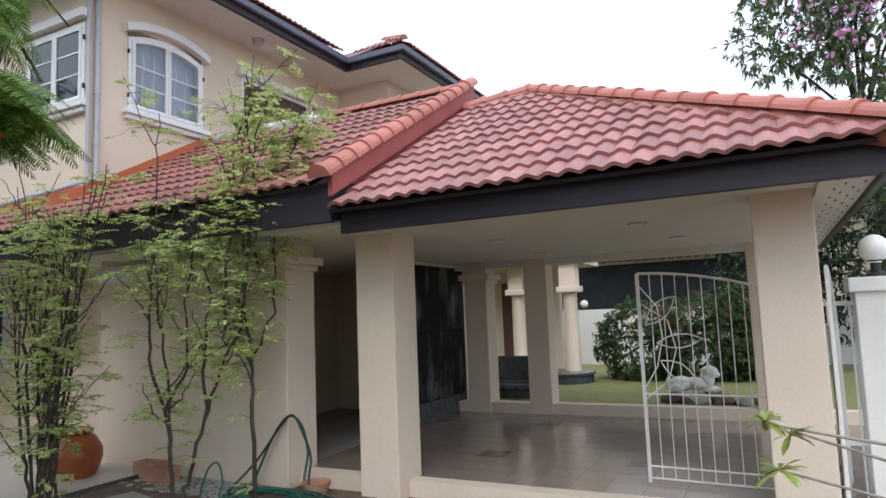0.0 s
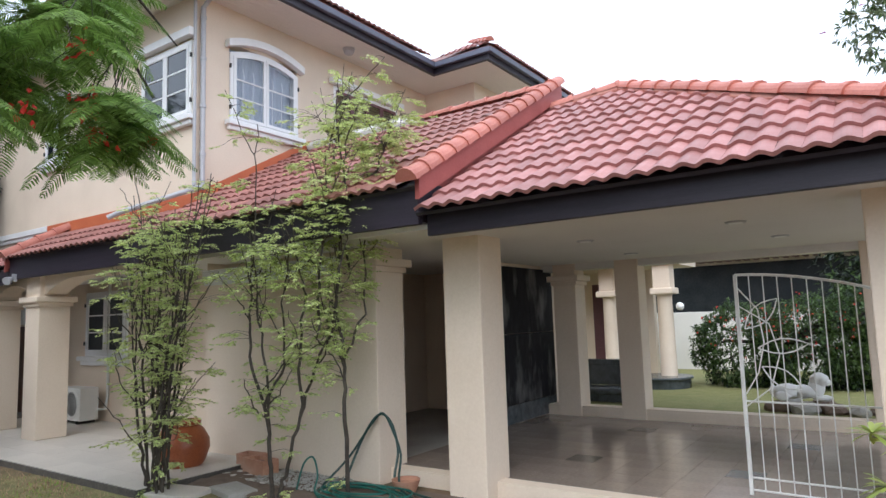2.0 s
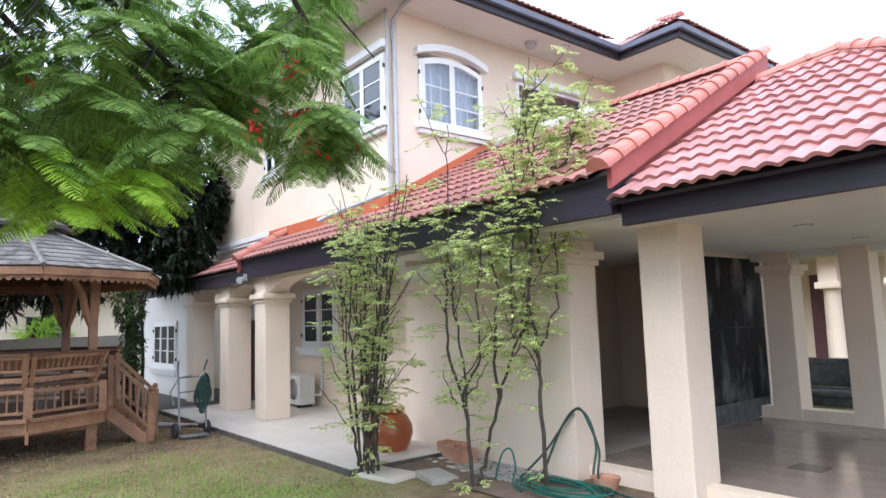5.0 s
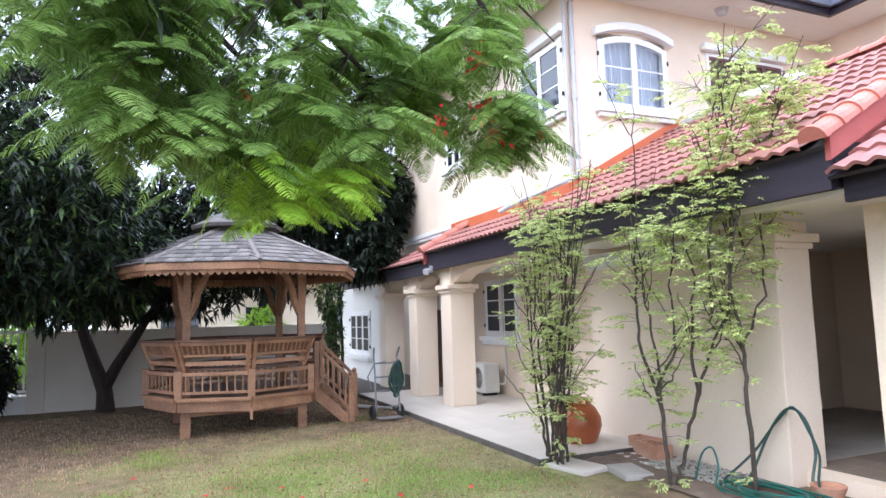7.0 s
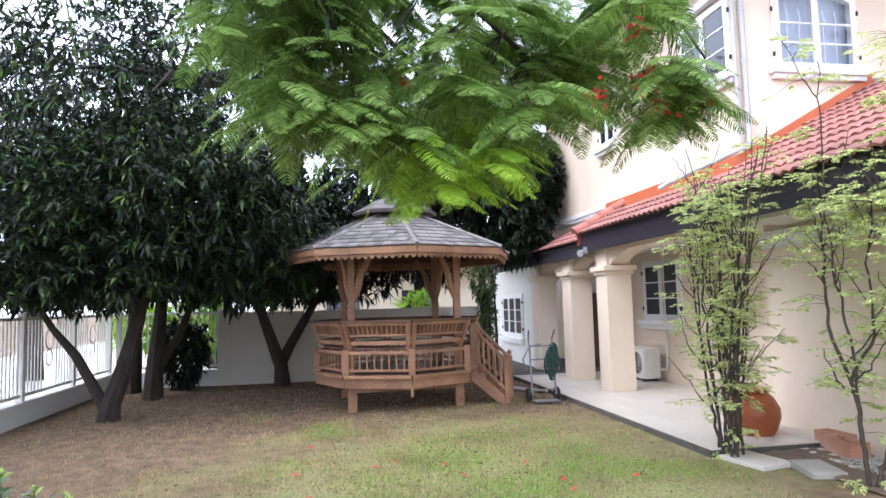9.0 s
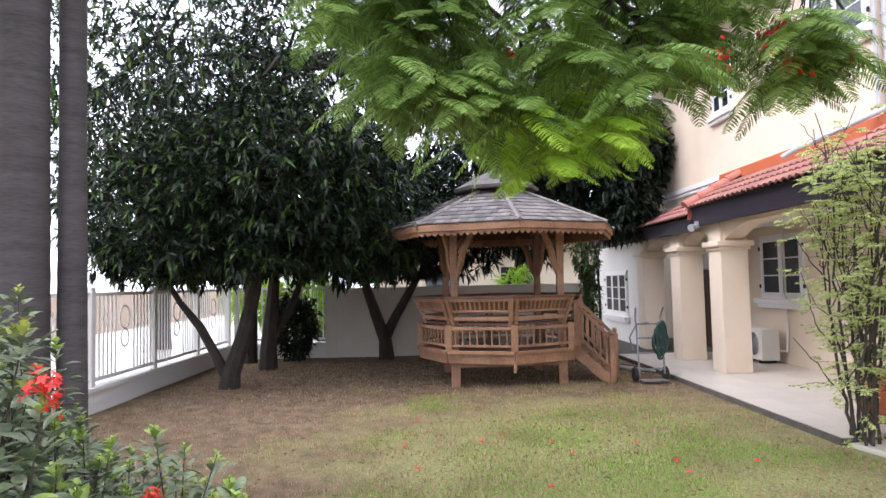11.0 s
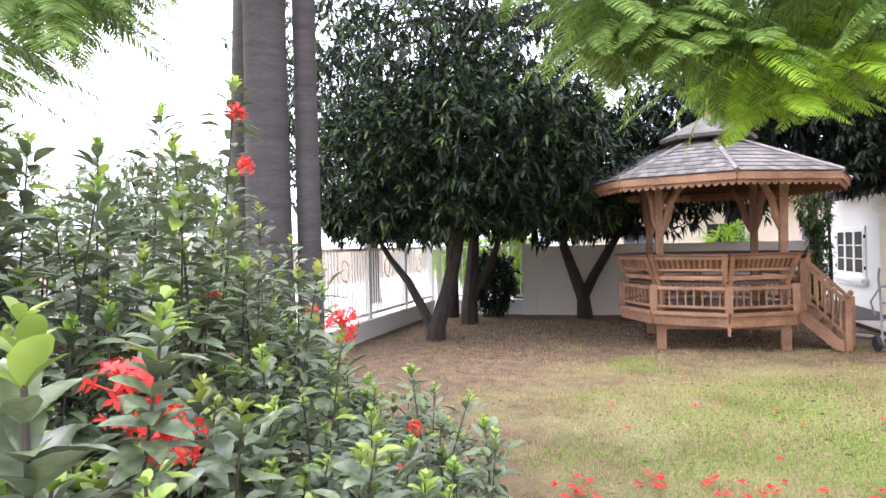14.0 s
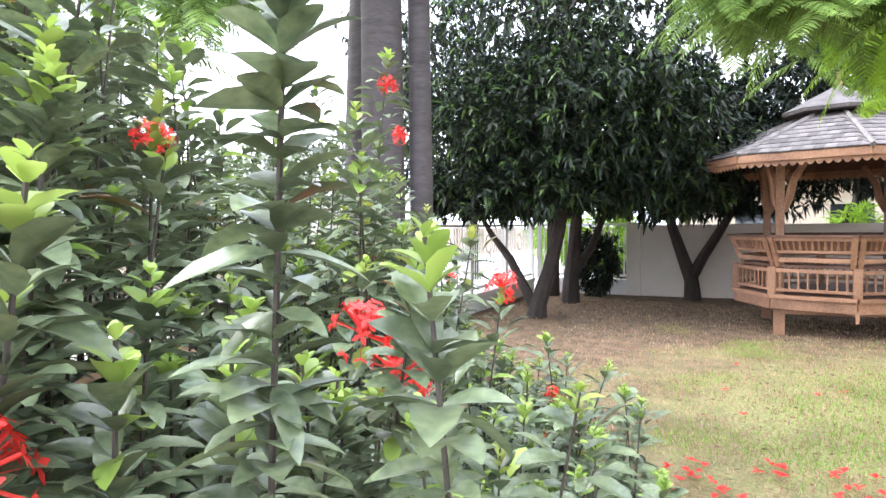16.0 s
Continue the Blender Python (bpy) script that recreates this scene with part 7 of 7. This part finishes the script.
# ixora hedge close to the path
def ixora_hedge():
    rng = np.random.default_rng(5)
    hd = tagged(empty("ixora_hedge"), "glossy green ixora hedge with red flower heads", "hedge")
    stems = [(-0.215, -0.80, 1.70, 1.4), (-0.25, -0.755, 1.565, 1.35), (-0.17, -0.90, 1.60, 1.3), (-0.52, -0.93, 1.42, 1.0), (-1.07, -1.0, 1.45, 1.0), (-0.88, -1.18, 1.76, 1.0), (-1.03, -1.46, 1.80, 1.0), (-1.32, -1.36, 1.97, 1.0),
             (-0.64, -0.77, 1.40, 1.0), (-1.38, -0.80, 1.20, 1.0), (-0.05, -1.02, 1.66, 1.2), (-0.32, -1.1, 1.72, 1.1), (-0.42, -1.0, 1.5, 1.1)]
    ex, ey = [-3.2, -2.4, -1.9, -1.45, -0.9, -0.55, -0.25, 0.0, 0.35], [-1.9, -1.45, -1.0, -0.78, -0.74, -0.72, -0.76, -0.95, -1.3]
    hx = [-3.2, -2.2, -1.5, -0.9, -0.4, 0.35]
    edge_h = [0.8, 0.9, 1.05, 1.15, 1.3, 1.4]
    x = -3.1
    while x < 0.3:
        y = np.interp(x, ex, ey)
        while y > -2.2:
            px, py = x + rng.uniform(-0.05, 0.05), y + rng.uniform(-0.06, 0.03)
            depth = np.interp(px, ex, ey) - py
            f = min(max(depth / 0.75, 0), 1)
            bearing = math.degrees(math.atan2(-px, py + 0.6)) % 360
            deep = np.interp(bearing, [98, 108, 114, 119, 124, 130, 136, 141, 150, 170], [1.05, 1.22, 1.40, 1.62, 1.58, 1.60, 1.68, 1.92, 2.1, 2.1]) + (0.22 if rng.random() < 0.12 else 0)
            if px < -1.6:
                deep = min(deep, 1.5)
            h = np.interp(px, hx, edge_h) * (1 - f) + deep * f
            h += 0.10 * rng.normal() + 0.1 * noise.noise(Vector((px * 2, py * 2, 0)))
            near = math.hypot(px - 0.0, py + 0.55)
            if near > 0.36:
                stems.append((px, py, max(0.45, min(h, 2.05)), 1.0 if near > 0.6 else 1.25))
            y -= 0.07 if depth < 0.7 else 0.12
        x += 0.085
    lines = []
    sets = {"leaves": [], "young_leaves": [], "withered_leaves": []}
    heads = []
    for i, (sx, sy, h, big) in enumerate(stems):
        tip = np.array([sx, sy, h])
        foot = np.array([sx + rng.uniform(-0.1, 0.1), sy - 0.05 + rng.uniform(-0.1, 0.02), -0.02])
        bend = rng.normal(size=2) * 0.05
        low = foot * 0.35 + tip * 0.65 + np.array([bend[0], bend[1], 0])
        lines.append(([tuple(foot), tuple(foot * 0.7 + tip * 0.3), tuple(low), tuple(tip)], [0.006, 0.0045, 0.0022 if big > 1.1 else 0.003, 0.0013]))
        run = min(h * 0.7, 0.7)
        z, turn = 0.0, rng.uniform(0, 3)
        while z < run:
            f = z / run
            g = z / h
            at = tip + (low - tip) * (g / 0.35) if g < 0.35 else low + (foot * 0.7 + tip * 0.3 - low) * ((g - 0.35) / 0.35)
            a = turn
            turn += math.pi / 2 + rng.uniform(-0.45, 0.45)
            for s in ((0, math.pi) if rng.random() < 0.3 and big < 1.1 else (0, math.pi, rng.uniform(0.6, 2.4), rng.uniform(3.8, 5.6))):
                rise = 1.7 - 1.35 * min(1, z / 0.10) + rng.normal() * 0.4
                d = np.array([math.cos(a + s), math.sin(a + s), rise * 0.9])
                off = rng.uniform(0, 0.03) if z > 0.05 and big < 1.1 else 0.0
                at_leaf = at + off * np.array([math.cos(a + s), math.sin(a + s), 0.4])
                ln = (0.022 + 0.034 * min(1, z / 0.04)) * rng.uniform(0.75, 1.25) * (0.68 if big > 1.1 else 0.88)
                # Accent leaves here are the young tips and a few strays.
                kind = "young_leaves" if z < 0.028 or rng.random() < 0.04 else ("withered_leaves" if z > 0.15 and big < 1.1 and rng.random() < 0.05 else "leaves")
                sets[kind].append((at_leaf, d, ln))
            z += rng.uniform(0.008, 0.014) if big > 1.1 else 0.010 + 0.010 * min(1, z / 0.06) + (0.012 if z > 0.3 else 0)
        if rng.random() < 0.014 and i > 12:
            heads.append((tip + np.array([0, 0, 0.02]), rng.uniform(0.45, 0.75)))
    heads += [(np.array([-0.505, -0.90, 1.468]), 0.72), (np.array([-0.51, -0.945, 1.50]), 0.8), (np.array([-1.07, -1.0, 1.49]), 0.8), (np.array([-1.32, -1.36, 1.93]), 0.6), (np.array([-1.26, -1.3, 1.80]), 0.5)]
    tagged(tree_wood("stem_mass", lines, M_TWIG, hd, 5), kind="stuff")
    for name, mat in (("leaves", M_IXORA), ("young_leaves", M_IXORAY), ("withered_leaves", M_FALLEN)):
        b = np.array([l[0] for l in sets[name]])
        d = np.array([l[1] for l in sets[name]])
        ln = np.array([l[2] for l in sets[name]])
        side = np.cross(d, np.array([0, 0, 1.0])) + rng.normal(size=d.shape) * 0.2
        v, q = blades(b, d, side, ln, ln * rng.uniform(0.36, 0.50, len(ln)), 0.3, ((0.0, 0.1), (0.2, 0.65), (0.45, 1.0), (0.75, 0.78), (0.92, 0.36), (1.0, 0.0)), 0.32)
        tagged(new(name, fast_mesh(name, v, q, mat, True)), kind="stuff").parent = hd
    for c, s in heads:
        n = 34
        d = unit(rng.normal(size=(n, 3)) + np.array([0, 0, 0.7]))
        core = c - np.array([0, 0, 0.03])
        ends = core + d * (0.040 * s * rng.uniform(0.7, 1.1, n))[:, None]
        V, Q = blades(np.repeat(core[None], n, 0), ends - core, rng.normal(size=(n, 3)), np.linalg.norm(ends - core, axis=1), np.full(n, 0.0028), 0.0, ((0, 1), (0.5, 1), (1, 1)), 0.5)
        verts, quads = [V], [Q]
        off = len(V)
        u = unit(np.cross(d, rng.normal(size=(n, 3))))
        w = np.cross(d, u)
        for k in range(4):
            a = k * math.pi / 2
            al = u * math.cos(a) + w * math.sin(a) + d * 0.15
            V, Q = blades(ends, al, np.cross(al, d), np.full(n, 0.0115 * s), np.full(n, 0.0065 * s), 0.1, ((0, 0.3), (0.5, 1), (1, 0.2)), 0.1)
            verts.append(V)
            quads.append(Q + off)
            off += len(V)
        new("flower_head", fast_mesh("flower_head", np.concatenate(verts), np.concatenate(quads), M_PETAL)).parent = hd
    return hd


ixora_hedge()


# branching shrub with leaf tufts beside the drive
def tuft_shrub():
    rng = np.random.default_rng(12)
    s = tagged(empty("tufted_shrub"), "bare branched shrub with star-shaped leaf tufts", "shrub")
    root = Vector((1.75, 1.75, 0.0))
    knee = Vector((1.5, 1.85, 0.95))
    tufts = [Vector(p) for p in TUFTS]
    lines = [([root, root.lerp(knee, 0.5) + Vector((0.03, 0, 0)), knee], [0.05, 0.04, 0.03])]
    B, A, S, L = [], [], [], []
    for k, p in enumerate(tufts):
        run = []
        for i in range(9):
            t = i / 8
            wave = math.sin(math.pi * t) * (0.07, 0.0, -0.035)[k] + 0.012 * math.sin(5.5 * t + 2 * k)
            run.append(knee.lerp(p, t) + Vector((0, 0, wave)))
        lines.append((run, [0.011 - 0.0075 * i / 8 for i in range(9)]))
        n = 24
        a = rng.uniform(0, 2 * math.pi, n)
        d = np.stack([np.cos(a), np.sin(a), rng.uniform(-0.5, 0.9, n)], 1)
        B.append(np.repeat(np.array(p)[None], n, 0))
        A.append(d)
        S.append(np.cross(d, [0, 0, 1.0]))
        L.append(rng.uniform(0.045, 0.085, n))
    for run in lines:
        tree_wood("branch", [run], M_TWIGP, s, 7)
    for base, along, side, ln in zip(B, A, S, L):
        v, q = blades(base, along, side, ln, ln * 0.26, 0.25, ((0, 0.25), (0.4, 0.7), (0.75, 1.0), (1, 0.15)), 0.25)
        new("leaf_tuft", fast_mesh("leaf_tuft", v, q, M_IXORAY, True)).parent = s


TUFTS = [(0.12, 2.031, 1.314), (0.189, 2.026, 1.277), (0.151, 2.005, 1.177)]
tuft_shrub()


# ---- lawn cover ----
def lawn_cover():
    rng = np.random.default_rng(8)
    n = 260000
    x = rng.uniform(-13.5, -1.6, n)
    y = rng.uniform(-4.6, 3.4, n)
    patch = np.hypot((x + 5.9) * 0.34, (y - 1.3) * 0.42)
    wob = np.array([noise.noise(Vector((a * 1.1, b * 1.1, 3))) for a, b in zip(x, y)])
    dens = np.clip(1.2 - patch * 0.8 + 1.2 * wob, 0.13, 1)
    keep = rng.random(n) < dens
    x, y, wob, patch = x[keep], y[keep], wob[keep], patch[keep]
    n = len(x)
    a = rng.uniform(0, 2 * math.pi, n)
    tall = rng.uniform(0.02, 0.055, n)
    z = np.array([0.025 * noise.noise(Vector((p * 0.6, q_ * 0.6, 0))) for p, q_ in zip(x, y)]) - 0.006
    base = np.stack([x, y, z], 1)
    sd = np.stack([np.cos(a), np.sin(a), np.zeros(n)], 1) * 0.0045
    tip = base + np.stack([rng.normal(size=n) * 0.014, rng.normal(size=n) * 0.014, tall], 1)
    green = rng.random(n) < np.clip(0.76 - 0.5 * patch + 0.9 * wob, 0.08, 0.85)
    for flag, mat, name, label in ((True, M_GRASSG, "grass", "short green lawn grass"), (False, M_GRASSD, "dry_grass", "short dry straw-coloured grass")):
        m = green == flag
        k = int(m.sum())
        v = np.stack([base[m] - sd[m], base[m] + sd[m], tip[m]], 1).reshape(-1, 3)
        tagged(new(name, fast_mesh(name, v, np.arange(3 * k).reshape(-1, 3), mat)), label, "grass", kind="stuff")
    n = 17000
    x, y = rng.uniform(-13.5, -2, n), rng.uniform(-4.6, 3.4, n)
    b = np.stack([x, y, np.full(n, 0.022)], 1)
    v, q = blades(b, np.stack([rng.normal(size=n), rng.normal(size=n), np.full(n, 0.1)], 1), np.stack([rng.normal(size=n), rng.normal(size=n), rng.normal(size=n) * 0.3], 1), rng.uniform(0.015, 0.06, n), rng.uniform(0.008, 0.02, n), 0.1, SLIM)
    tagged(new("fallen_leaves", fast_mesh("fallen_leaves", v, q, M_FALLEN)), "dry fallen leaves scattered on the lawn", "leaves", kind="stuff")
    V, Q, off = [], [], 0
    for i in range(230):
        x, y = (rng.uniform(-4.6, -2.6), rng.uniform(-1.0, 1.9)) if i < 216 else (rng.uniform(-8, -3), rng.uniform(-1.5, 2.8))
        m = rng.integers(3, 6)
        a = rng.uniform(0, 6.28, m)
        v, q = blades(np.repeat([[x, y, 0.03]], m, 0), np.stack([np.cos(a), np.sin(a), rng.uniform(0.1, 0.8, m)], 1), np.stack([-np.sin(a), np.cos(a), np.zeros(m)], 1), np.full(m, 0.05), np.full(m, 0.038), 0.2, SLIM)
        V.append(v)
        Q.append(q + off)
        off += len(v)
    tagged(new("fallen_petals", fast_mesh("fallen_petals", np.concatenate(V), np.concatenate(Q), M_PETAL)), "red flower petals fallen on the lawn", "petals", kind="stuff")


lawn_cover()

# ---- floor pieces ----
for ob_name, x0, y0, nx, ny, size, z, mat, dark in (("carport_floor", -4.4, 5.33, 24, 12, 0.318, 0.147, M_FLOOR, {(5, 3), (10, 3), (11, 8), (14, 7), (5, 9), (15, 4)}),
                                                 ("floor_west", -13.35, 3.47, 18, 6, 0.4, 0.078, M_PAVE, set())):
    floor_tiles(bpy.data.objects[ob_name], x0, y0, nx, ny, size, z, mat, M_FLOORD, dark)
